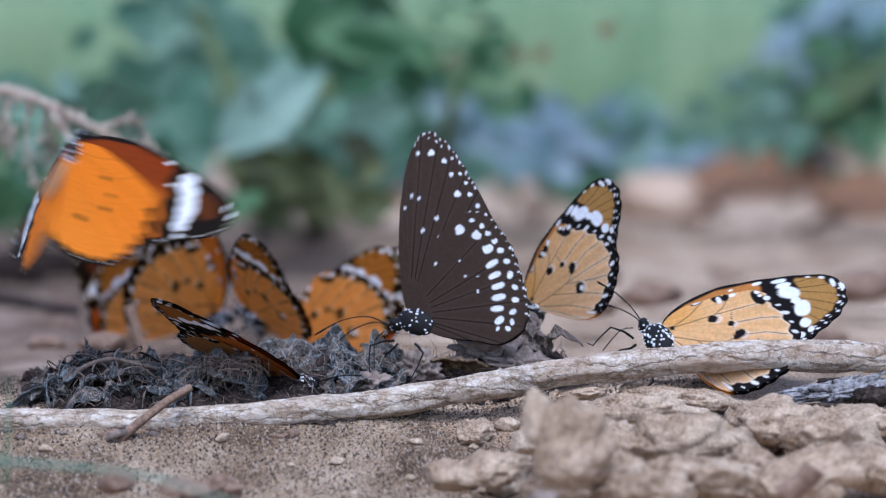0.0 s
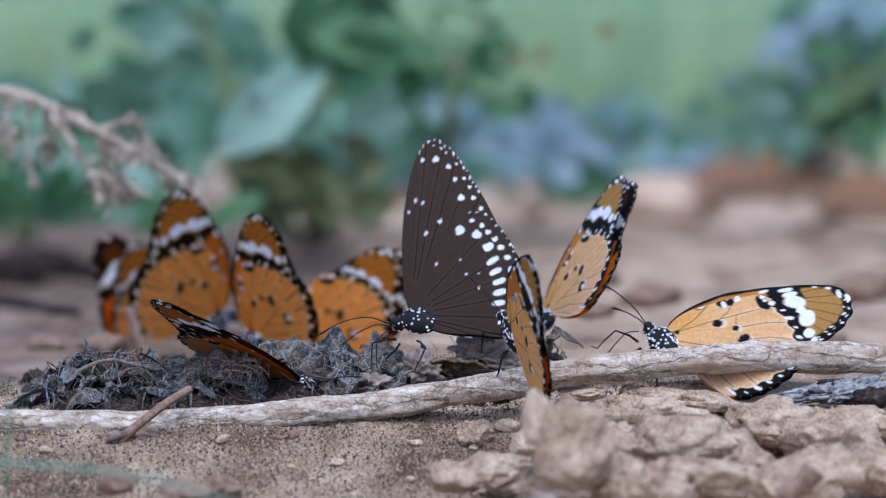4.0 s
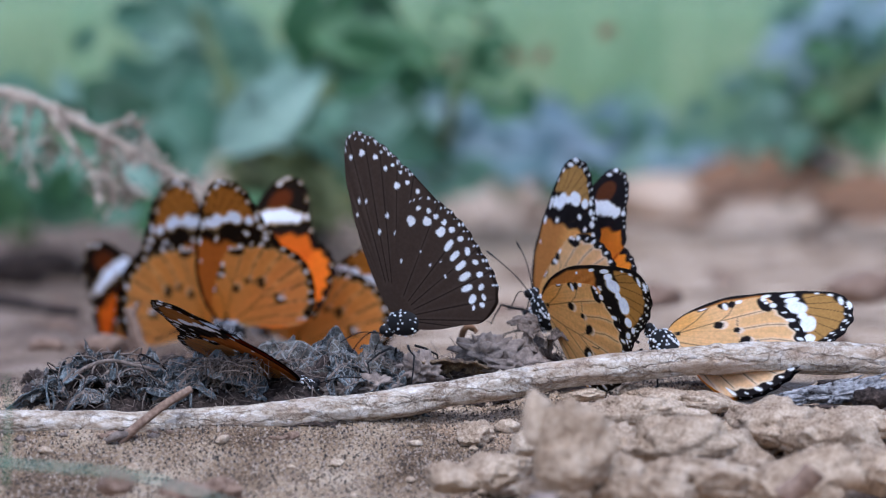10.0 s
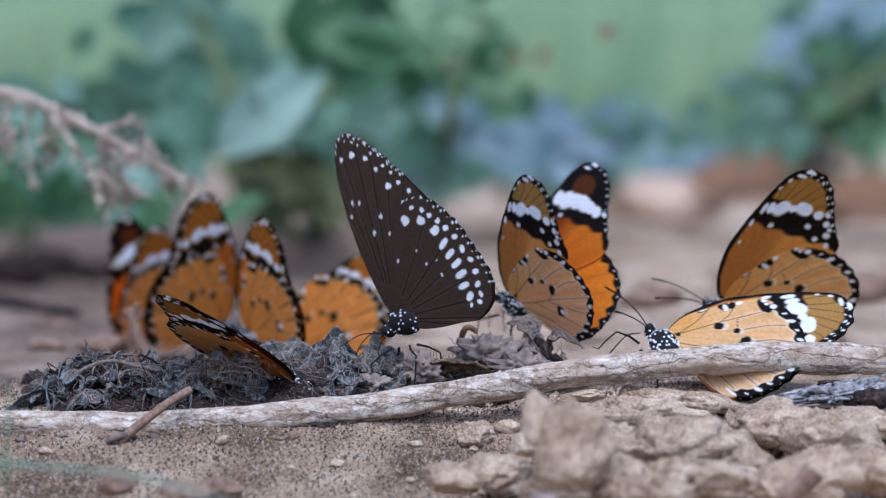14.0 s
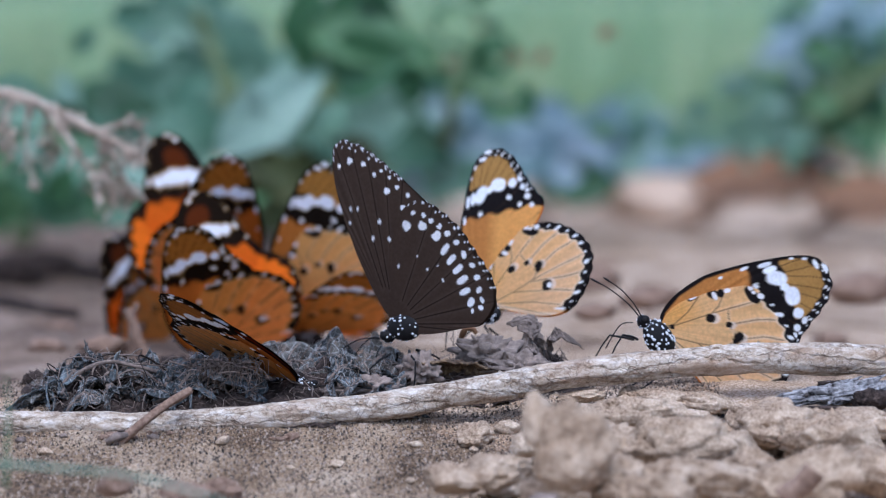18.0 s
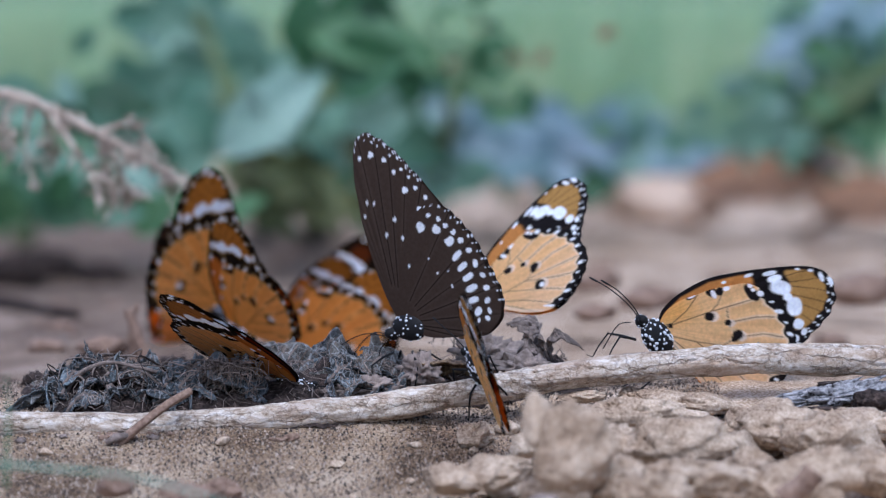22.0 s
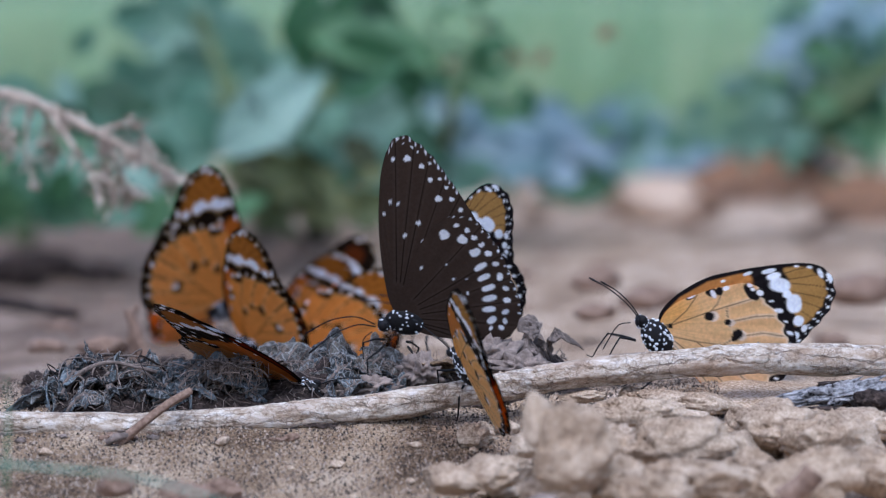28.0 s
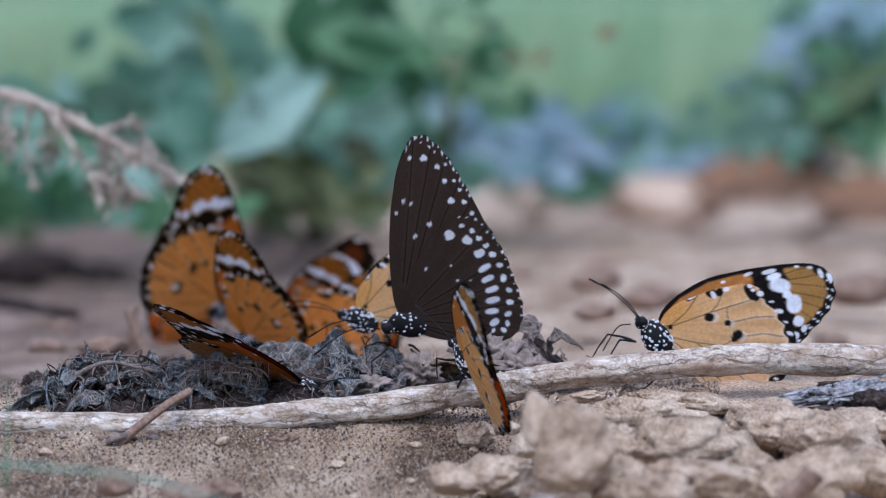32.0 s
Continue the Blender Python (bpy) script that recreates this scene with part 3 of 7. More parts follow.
def crow_paint(spots, veins, bright, edge_row, grow=1.0):
    def paint(a, b, dist, along, p):
        col = np.tile(np.array((0.060, 0.040, 0.030)) * bright, (len(a), 1))
        col = lay(col, 0.4 * (1 - smooth(np.hypot(a, b), 0.1, 0.7)), np.array((0.048, 0.031, 0.023)) * bright)
        col = lay(col, 0.35 * vein_mask(p, veins, 0.016, 0.2), np.array((0.082, 0.057, 0.044)) * bright)
        col = lay(col, 0.8 * vein_mask(p, veins, 0.0036, 0.2), (0.010, 0.007, 0.006))
        for x, y, r in spots:
            ca, cb = crow_xy(x, y)
            k = r / 2.13 / 350 * 1.0 * grow
            away = math.atan2(cb, ca)
            if r >= 22:
                col = lay(col, spot(a, b, ca, cb, k * 1.04, k * 0.48, away, 2.6), CHALK)
            else:
                turn = 1.3 * math.sin(x * 0.7 + y)
                col = lay(col, spot(a, b, ca, cb, k * 0.98, k * 0.74, away + turn, 2.3), CHALK)
                col = lay(col, spot(a, b, ca + 0.5 * k * math.cos(turn), cb + 0.5 * k * math.sin(turn), k * 0.6, k * 0.5, turn, 2.3), CHALK)
        first, last, count = edge_row
        return edge_dots(col, a, b, dist, along, first, last, count, 0.006, 0.0075, 2.6)
    return paint


def tiger_wings(fore_detail, hind_detail):
    return (wing_pair("forewing", T_FORE, (0.42, 0.70), 0.0392, 120, tiger_fore_under, tiger_fore_upper, fore_detail),
            wing_pair("hindwing", T_HIND, (0.315, 0.76), 0.0392, 120, tiger_hind_under, tiger_hind_upper, hind_detail))


FINE_WINGS = tiger_wings((300, 90), (300, 90))
SOFT_WINGS = tiger_wings((130, 40), (130, 40))
DARK_WINGS = (wing_pair("forewing", C_FORE, (0.36, 0.64), 0.043, 0, crow_paint(C_FORE_SPOTS, C_FORE_VEINS, 1.0, (0.40, 0.64, 16)), crow_paint(C_FORE_SPOTS[:6] + C_FORE_SPOTS[13:], C_FORE_VEINS, 0.6, (0.40, 0.64, 16), 1.1), (260, 80)),
              wing_pair("hindwing", C_HIND, (0.28, 0.72), 0.043, 0, crow_paint(C_HIND_SPOTS, C_HIND_VEINS, 1.0, (0.30, 0.66, 16)), crow_paint(C_HIND_SPOTS[2:22], C_HIND_VEINS, 0.6, (0.30, 0.66, 16), 0.8), (260, 80)))


def ellipsoid(centre, size, seg=14, rings=10, tilt=0.0):
    verts, faces = [], []
    for i in range(rings + 1):
        th = math.pi * i / rings
        for k in range(seg):
            ph = 2 * math.pi * k / seg
            x, y, z = -math.cos(th), math.sin(th) * math.cos(ph), math.sin(th) * math.sin(ph)
            x, z = x * size[0], z * size[2]
            verts.append((centre[0] + x * math.cos(tilt) - z * math.sin(tilt), centre[1] + y * size[1], centre[2] + x * math.sin(tilt) + z * math.cos(tilt)))
    for i in range(rings):
        for k in range(seg):
            a, b = i * seg + k, i * seg + (k + 1) % seg
            faces.append((a, b, b + seg, a + seg))
    return verts, faces


def dots_on(centre, size, count, radius, seed, tilt=0.0, band=(-0.85, 0.85)):
    rng = random.Random(seed)
    pieces, used = [], []
    while len(pieces) < count:
        th, ph = math.acos(rng.uniform(*band)), rng.uniform(0, 2 * math.pi)
        d = Vector((-math.cos(th), math.sin(th) * math.cos(ph), math.sin(th) * math.sin(ph)))
        if any((d - o).length < 1.5 / math.sqrt(count) for o in used) and rng.random() < 0.97:
            continue
        used.append(d)
        x, z = d.x * size[0] * 0.96, d.z * size[2] * 0.96
        c = (centre[0] + x * math.cos(tilt) - z * math.sin(tilt), centre[1] + d.y * size[1] * 0.93, centre[2] + x * math.sin(tilt) + z * math.cos(tilt))
        r = radius * rng.uniform(0.7, 1.25)
        pieces.append(ellipsoid(c, (r * rng.uniform(0.9, 1.5), r * 0.8, r), 8, 6, rng.uniform(-1, 1)))
    return joined(pieces)


def body_meshes(dark):
    """Meshes of head, thorax, abdomen and limbs; the head looks along +x, the wings' root is the origin."""
    k = 1.08 if dark else 1.0
    out = {}
    thorax, tsize = ((-0.0019 if dark else -0.0018) * k, 0, (-0.0010 if dark else -0.0020) * k), ((0.0042 if dark else 0.0043) * k, (0.0014 if dark else 0.0019) * k, (0.0027 if dark else 0.0030) * k)
    head, hsize = ((0.0022 if dark else 0.0030) * k, 0, (-0.0021 if dark else -0.0020) * k), (0.0014 * k, 0.0015 * k, 0.0014 * k)
    out["thorax"] = mesh_of("thorax", *ellipsoid(thorax, tsize, 18, 14, 0.15), BLACK)
    out["head"] = mesh_of("head", *ellipsoid(head, hsize), BLACK)
    out["eye"] = [mesh_of("eye", *ellipsoid((head[0] + 0.0004, s * 0.0012 * k, head[2] + 0.0002), (0.0009 * k, 0.0007 * k, 0.0010 * k), 10, 8), BLACK) for s in (1, -1)]
    out["spots"] = mesh_of("speckling", *joined([dots_on(thorax, (tsize[0] * 1.0, tsize[1] * 1.0, tsize[2] * 1.0), 46 if dark else 84, 0.00026 if dark else 0.00030, 4, 0.15), dots_on(head, hsize, 14 if dark else 22, 0.00020, 5)]), WHITE_SCALE)
    ab = spline([(-0.005, 0, -0.0006), (-0.009, 0, 0.0012), (-0.013, 0, 0.0030), (-0.0165, 0, 0.0046)], 16) * k
    swell = 1 + 0.05 * np.cos(np.arange(16) * 2 * math.pi / 2)
    av, af = tube(ab, np.interp(np.linspace(0, 1, 16), [0, .25, .7, .93, 1], [.0013, .0016, .0014, .0009, .0003]) * swell * k, 12)
    out["abdomen"] = mesh_of("abdomen", [(x, y * 0.28, z) for x, y, z in av], af, BLACK if dark else ABDOMEN)
    out["antenna"] = []
    for s in (1, -1):
        curve = spline([(0.0040, s * 0.0006, -0.0018), (0.0078, s * 0.0018, -0.0014), (0.0122, s * 0.0032, -0.0018), (0.0164, s * 0.0042, -0.0030)] if not dark else
                       [(0.0040, s * 0.0006, -0.0024), (0.0080, s * 0.0020, -0.0018), (0.0128, s * 0.0036, -0.0038), (0.0172, s * 0.0048, -0.0078)], 14) * k
        rad = np.interp(np.linspace(0, 1, 14), [0, 0.8, 0.92, 1], [.00014, .00013, .00025, .00017])
        out["antenna"].append(mesh_of("antenna", *tube(curve, rad, 6), BLACK))
    out["leg"] = []
    for s in (1, -1):
        for x0, kx, fx in ((0.0016, 0.0052, 0.0038), (-0.0030, -0.0062, -0.0052)):
            curve = np.array([(x0, s * 0.0012, -0.0058), (x0 * 0.6 + kx * 0.4, s * 0.0030, -0.0066), (kx, s * 0.0042, -0.0082), (kx * 0.6 + fx * 0.4, s * 0.0046, -0.0112), (fx, s * 0.0050, -0.0138), (fx + 0.0012, s * 0.0052, -0.0143)]) * k
            out["leg"].append(mesh_of("leg", *tube(curve, [.00030, .00027, .00021, .00016, .00013, .00010], 6), BLACK))
    pro = spline([(0.0045, 0, -0.0038), (0.0060, 0, -0.0058), (0.0056, 0, -0.0088), (0.0048, 0, -0.0118)], 10) * k
    out["proboscis"] = mesh_of("proboscis", *tube(pro, 0.00012, 6), BLACK)
    return out


LIGHT_BODY, DARK_BODY = body_meshes(False), body_meshes(True)


def butterfly(name, label, wings, meshes, material, size, group):
    root = tagged(new(name), label, "butterfly", group)
    root.empty_display_size = 0.01
    root.scale = (size,) * 3
    limbs = {}
    for key in ("head", "thorax", "abdomen", "proboscis"):
        limbs[key] = part(key, meshes[key], root)
    part("speckling", meshes["spots"], limbs["thorax"], "small white dots on the black body")
    for me in meshes["eye"]:
        part("eye", me, limbs["head"])
    for me in meshes["antenna"]:
        part("antenna", me, root)
    for me in meshes["leg"]:
        part("leg", me, root)
    for kind, pair in zip(("forewing", "hindwing"), wings):
        for side, me in zip((1, -1), pair):
            if not me.materials:
                me.materials.append(material)
            w = part(kind, me, root)
            w.material_slots[0].link = "OBJECT"
            w.material_slots[0].material = material
            w.location = (0, side * (0.00012 if kind == "forewing" else 0.0004), 0.0)
            limbs[kind, side] = w
    return root, limbs


def flight(thing, limbs, rows):
    """Keys a butterfly: seconds, place, heading, climb, bank, the opening of its left and right wings, and how far the forewings reach ahead."""
    def at(yaw, climb, bank):
        return Euler((radians(bank), 0, 0)).to_matrix().to_4x4(), Euler((0, radians(-climb), 0)).to_matrix().to_4x4(), Euler((0, 0, radians(yaw))).to_matrix().to_4x4()
    whole, joints = [], {k: [] for k in limbs if isinstance(k, tuple)}
    for t, x, y, z, yaw, climb, bank, left, right, ahead in rows:
        b, c, h = at(yaw, climb, bank)
        whole.append((t, Matrix.Translation((x, y, z)) @ h @ c @ b))
        for (kind, side), keys in joints.items():
            open_by = left if side == 1 else right
            fore = ahead if kind == "forewing" else 0.0
            place = Matrix.Translation(limbs[kind, side].location.copy() if not keys else keys[0][1].translation)
            keys.append((t, place @ Matrix.Rotation(radians(-side * open_by), 4, "X") @ Matrix.Rotation(radians(fore), 4, "Y")))
    walk(thing, whole)
    for k, keys in joints.items():
        walk(limbs[k], keys)


# ---- ground ----
def ground_height(x, y):
    z = -0.30 * max(0.0, min(0.07, -0.004 - y)) - 0.02 * max(0.0, -0.074 - y)
    z += 0.0035 * float(smooth(np.array(x), 0.0, 0.09)) * float(1 - smooth(np.array(abs(y)), 0.03, 0.12))
    near = max(0.0, 1 - abs(y) / 1.5)
    z += near * (0.0022 * noise.noise((x * 18, y * 18, 1.0)) + 0.0010 * noise.noise((x * 70, y * 70, 4.0)) + 0.00045 * noise.noise((x * 260, y * 260, 9.0)))
    if y > 0.25:
        z += 0.012 * noise.noise((x * 4, y * 4, 3.0)) * min(1, (y - 0.25) * 2)
    return z


def spread(lo, hi, fine, limit):
    line = list(np.arange(lo, hi, fine))
    step = fine
    while line[-1] < limit:
        step *= 1.16
        line.append(line[-1] + step)
    step = fine
    while line[0] > -limit:
        step *= 1.16
        line.insert(0, line[0] - step)
    return line


gx, gy = spread(-0.13, 0.13, 0.0014, 80), spread(-0.10, 0.12, 0.0014, 80)
gv = [(x, y, ground_height(x, y)) for y in gy for x in gx]
gf = [(j * len(gx) + i, j * len(gx) + i + 1, (j + 1) * len(gx) + i + 1, (j + 1) * len(gx) + i) for j in range(len(gy) - 1) for i in range(len(gx) - 1)]
ground = tagged(part("ground", mesh_of("ground", gv, gf, SAND)), "pale tan sandy ground, grassy farther off", "ground", kind="structure")
ground.data.materials.append(GRASS)
ground.data.materials.append(BROWN_SAND_SHADED)
ground.data.materials.append(FRONT_SAND_SHADED)
for f in ground.data.polygons:
    x, y = f.center.x, f.center.y
    wobble = noise.noise((x * 3, y * 3, 2.0))
    edge = 0.2 * noise.noise((x * 40, y * 40, 6.0)) + 0.1 * noise.noise((x * 9, y * 9, 1.0))
    if math.hypot(x * 0.6, y) > (1.58 + 0.25 * wobble if y > 0 else 2.6 + 0.5 * wobble):
        f.material_index = 1
    # patch behind at the left: brown sand with shade in its colour
    elif y > 0.006 and math.hypot((x + 0.135 + 0.03 * y) / 0.125, (y - 0.40) / 0.8) < 1 + edge:
        f.material_index = 2
    # oval at the front left, its shade painted as darker sand
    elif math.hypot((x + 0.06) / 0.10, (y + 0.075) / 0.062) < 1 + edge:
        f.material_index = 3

rng = random.Random(11)
grain_bits = []
for i in range(40000):
    x, y = rng.uniform(-0.105, 0.06), -0.085 + 0.11 * rng.random() ** 0.8
    r = rng.choice((0.00016, 0.00019, 0.00023, 0.00028, 0.0004))
    c = (x, y, ground_height(x, y) + r * 0.4)
    d = [(rng.gauss(0, 1), rng.gauss(0, 1), rng.gauss(0, 1)) for _ in range(3)]
    v = [(c[0] + r, c[1], c[2] - r * 0.5), (c[0] - r * 0.6, c[1] + r, c[2] - r * 0.4), (c[0] - r * 0.6, c[1] - r * 0.9, c[2] - r * 0.5), (c[0] + r * 0.2 * d[0][0], c[1] + r * 0.2 * d[0][1], c[2] + r)]
    grain_bits.append((v, [(0, 1, 3), (1, 2, 3), (2, 0, 3), (0, 2, 1)]))
tagged(part("sand_grains", mesh_of("sand_grains", *joined(grain_bits), GRAIN, False)), "loose coarse sand grains on the ground", "sand", kind="stuff")


# ---- the fallen branch and the twig on it ----
way = spline([(-0.1019, -0.0220, -0.0047), (-0.0874, -0.0220, -0.0044), (-0.0729, -0.0220, -0.0048), (-0.0633, -0.0220, -0.0049), (-0.0464, -0.0210, -0.0037), (-0.0319, -0.0200, -0.0025), (-0.0174, -0.0190, -0.0013), (-0.0029, -0.0180, 0.0009),
              (0.0116, -0.0170, 0.0033), (0.0262, -0.0160, 0.0058), (0.0408, -0.0150, 0.0074), (0.0554, -0.0140, 0.0085), (0.0701, -0.0130, 0.0092), (0.0847, -0.0120, 0.0089), (0.0954, -0.0120, 0.0086), (0.1066, -0.0120, 0.0079)], 900)
s = np.linspace(0, 1, 900)
thick = 0.00300 + 0.0004 * smooth(s, 0.6, 0.9) + 0.00012 * np.sin(s * 60) + 0.00022 * np.exp(-((s - 0.365) / 0.006) ** 2) + 0.00025 * np.exp(-((s - 0.2) / 0.004) ** 2) + 0.0002 * np.exp(-((s - 0.75) / 0.005) ** 2)
branch = tagged(new("fallen_branch"), "long pale weathered branch with cracked bark lying on sand", "branch")
part("wood", mesh_of("wood", *tube(way, thick, 44, 0.13, 3), BARK), branch)
rng = random.Random(5)
knobs = []
for i in range(46):
    k = rng.randrange(16, 884)
    a = rng.uniform(0.2, 2.6)
    p = way[k] + thick[k] * 0.96 * np.array((0, -math.cos(a), math.sin(a)))
    knobs.append(blob(p, (rng.uniform(.0004, .0009), .0005, rng.uniform(.0003, .0006)), i, 0.3, 1, 1))
part("bark_knobs", mesh_of("bark_knobs", *joined(knobs), BARK), branch, "small pale bark knobs")

tw = spline([(-0.0536, -0.0260, 0.0034), (-0.0581, -0.0280, 0.0007), (-0.0625, -0.0300, -0.0025), (-0.0661, -0.0310, -0.0054), (-0.0693, -0.0310, -0.0084), (-0.0709, -0.0310, -0.0111)], 40)
twig = tagged(new("twig"), "thin brown broken twig leaning across the branch", "twig")
part("stem", mesh_of("stem", *tube(tw, np.linspace(.00085, .0011, 40), 10, 0.3, 8), TWIG), twig)
part("stub", mesh_of("stub", *tube([(-0.0669, -0.0315, -0.0057), (-0.0692, -0.0330, -0.0061), (-0.0712, -0.0330, -0.0073)], [.0007, .0009, .0006], 8, 0.3, 2), LITTER_PALE), twig)

stalk = tagged(new("dry_stalk"), "upright dry pale brown stalk in the litter", "stalk")
part("stem", mesh_of("stem", *tube(spline([(-0.0695, 0.0900, 0.0003), (-0.0714, 0.0900, 0.0045), (-0.0729, 0.0900, 0.0096), (-0.0744, 0.0900, 0.0129)], 16), np.linspace(.0016, .001, 16), 8, 0.3, 3), TWIG), stalk)
part("stem", mesh_of("stem", *tube(spline([(-0.0726, 0.0920, -0.0002), (-0.0736, 0.0920, 0.0055), (-0.0731, 0.0920, 0.0108), (-0.0720, 0.0920, 0.0141)], 16), np.linspace(.001, .0006, 16), 8, 0.3, 4), TWIG), stalk)


# ---- dry clods in front ----
def clod(centre, size, seed, turn=0.0, material=CLOD, label="pale dry clay clod lying on the sand"):
    ob = tagged(new("dirt_clod", mesh_of("dirt_clod", *blob((0, 0, 0), size, seed, 0.36, 1.25, 5 if size[0] > 0.005 else 3, 0.3, 0.65), material)), label, "clod", "clods on the ground")
    ob.matrix_world = pose(*centre, 0, 0, turn)
    return ob


for i, (c, sz, turn) in enumerate((
        ((0.0413, -0.0350, -0.0015), (.0145, .010, .0042), 8), ((0.0700, -0.0420, -0.0043), (.013, .010, .0062), -10), ((0.0485, -0.0600, -0.0057), (.014, .011, .0070), 14),
        ((0.0346, -0.0550, -0.0073), (.008, .008, .0055), 30), ((0.0604, -0.0550, -0.0073), (.008, .008, .0062), -25), ((0.0818, -0.0500, -0.0066), (.014, .010, .0068), 5),
        ((0.0259, -0.0300, -0.0031), (.007, .006, .0030), 0), ((0.0519, -0.0850, -0.0113), (.016, .011, .0075), 20), ((0.0723, -0.0850, -0.0102), (.015, .010, .0070), -15),
        ((0.0335, -0.0900, -0.0114), (.010, .010, .0060), 40), ((0.0099, -0.0700, -0.0105), (.011, .009, .0048), -12), ((0.0018, -0.0750, -0.0112), (.008, .007, .0040), 24),
        ((0.0172, -0.0500, -0.0066), (.0045, .004, .0035), 24), ((0.0884, -0.0700, -0.0105), (.011, .009, .0065), 0), ((0.0562, -0.0220, -0.0002), (.010, .006, .0026), 4),
        ((0.0479, -0.0200, 0.0000), (.010, .006, .0028), -8), ((0.0878, -0.0350, -0.0042), (.012, .008, .0048), 12), ((0.0421, -0.1000, -0.0115), (.010, .008, .0055), 33),
        ((0.0232, -0.0950, -0.0114), (.008, .008, .0045), 3), ((0.0630, -0.0700, -0.0105), (.008, .007, .0060), 60), ((0.0298, -0.0160, 0.0011), (.006, .004, .0020), 10))):
    clod(c, (sz[0] * 0.86, sz[1] * 0.9, sz[2] * 1.02), i + 1, turn)
rng = random.Random(21)
for i in range(84):
    x, y = rng.uniform(0.0, 0.10), rng.uniform(-0.10, -0.012)
    r = 0.0009 + 0.0032 * rng.random() ** 2
    clod((x, y, ground_height(x, y) + r * 0.3), (r * 1.4, r, r * 0.8), 100 + i, rng.uniform(0, 180))
for i in range(16):
    x, y = rng.uniform(-0.10, 0.0), rng.uniform(-0.075, -0.028)
    r = rng.uniform(0.0006, 0.0016)
    clod((x, y, ground_height(x, y) + r * 0.3), (r * 1.4, r, r * 0.8), 200 + i, rng.uniform(0, 180))
clod((0.0248, -0.1000, -0.0051), (.0098, .004, .0112), 61, 12, CLOD, "upright thin plate of dry brown clay")
clod((0.0191, -0.1000, 0.0026), (.0040, .0025, .0068), 62, 12, CLOD, "pointed sliver of dry brown clay")
clod((-0.0454, -0.0850, -0.0123), (.0055, .004, .0030), 63, 0, TWIG, "dark brown crumbly clod")
clod((-0.0514, -0.0900, -0.0122), (.0055, .004, .0024), 64, 0, TWIG, "dark brown crumbly clod")
clod((-0.0661, -0.0900, -0.0108), (.0045, .004, .0032), 65, 0, TWIG, "dark brown crumbly clod")
clod((0.0201, -0.1100, -0.0115), (.0036, .003, .0014), 66, 0, LITTER_PALE, "small whitish pebble among the clods")
stick = tagged(new("short_stick", mesh_of("short_stick", *tube(spline([(0.0674, -0.1000, -0.0126), (0.0713, -0.1000, -0.0092), (0.0735, -0.1000, -0.0064)], 12), [.0024] * 12, 10, 0.3, 5), TWIG)), "short reddish brown stick among the clods", "stick")
bark_chip = tagged(new("bark_chip", mesh_of("bark_chip", *blob((0, 0, 0), (.0130, .005, .0030), 9, 0.7, 2.4, 5, 0.3, 0.5), GREY_BARK)), "flat grey cracked piece of bark on the sand", "bark")
bark_chip.matrix_world = Matrix.Translation((0.0838, -0.0210, 0.0019)) @ pose(0, 0, 0, 0, -5, 0)
for i, (c, sz) in enumerate((((0.0800, -0.0270, -0.0006), (.009, .0012, .0007)), ((0.0916, -0.0250, 0.0012), (.0045, .003, .0022)), ((0.0867, -0.0180, 0.0037), (.006, .003, .0012)))):
    tagged(new("bark_chip", mesh_of("bark_chip", *blob((0, 0, 0), sz, 30 + i, 0.5, 1.5, 3), LITTER)), "dark flake of bark on the sand", "bark").matrix_world = Matrix.Translation(c)


# ---- the heap of withered leaves and litter ----
def heap_height(x, y):
    z = ground_height(x, y)
    for cx, cy, rx, ry, h in ((-.070, .000, .017, .018, .0058), (-.053, -.006, .018, .014, .0065), (-.030, .004, .022, .020, .0065), (-.006, .006, .017, .012, .0072),
                              (.010, .008, .016, .012, .0075), (.021, .012, .009, .009, .0105), (-.06, -.008, .02, .012, .0045)):
        z = max(z, ground_height(x, y) + h * math.exp(-((x - cx) / rx) ** 2 - ((y - cy) / ry) ** 2))
    return z


hx, hy = np.arange(-.112, .045, .0009), np.arange(-.026, .06, .0011)
hv = [(x, y, heap_height(x, y) - 0.0012 + 0.0026 * noise.noise((x * 170, y * 170, 2)) + 0.0014 * noise.noise((x * 480, y * 480, 5))) for y in hy for x in hx]
hf = [(j * len(hx) + i, j * len(hx) + i + 1, (j + 1) * len(hx) + i + 1, (j + 1) * len(hx) + i) for j in range(len(hy) - 1) for i in range(len(hx) - 1)]
hf = [f for f in hf if heap_height(hv[f[0]][0], hv[f[0]][1]) - ground_height(hv[f[0]][0], hv[f[0]][1]) > 0.0010]
tagged(part("litter_heap", mesh_of("litter_heap", hv, hf, LITTER)), "dark damp heap of rotting plant litter", "litter", kind="stuff")


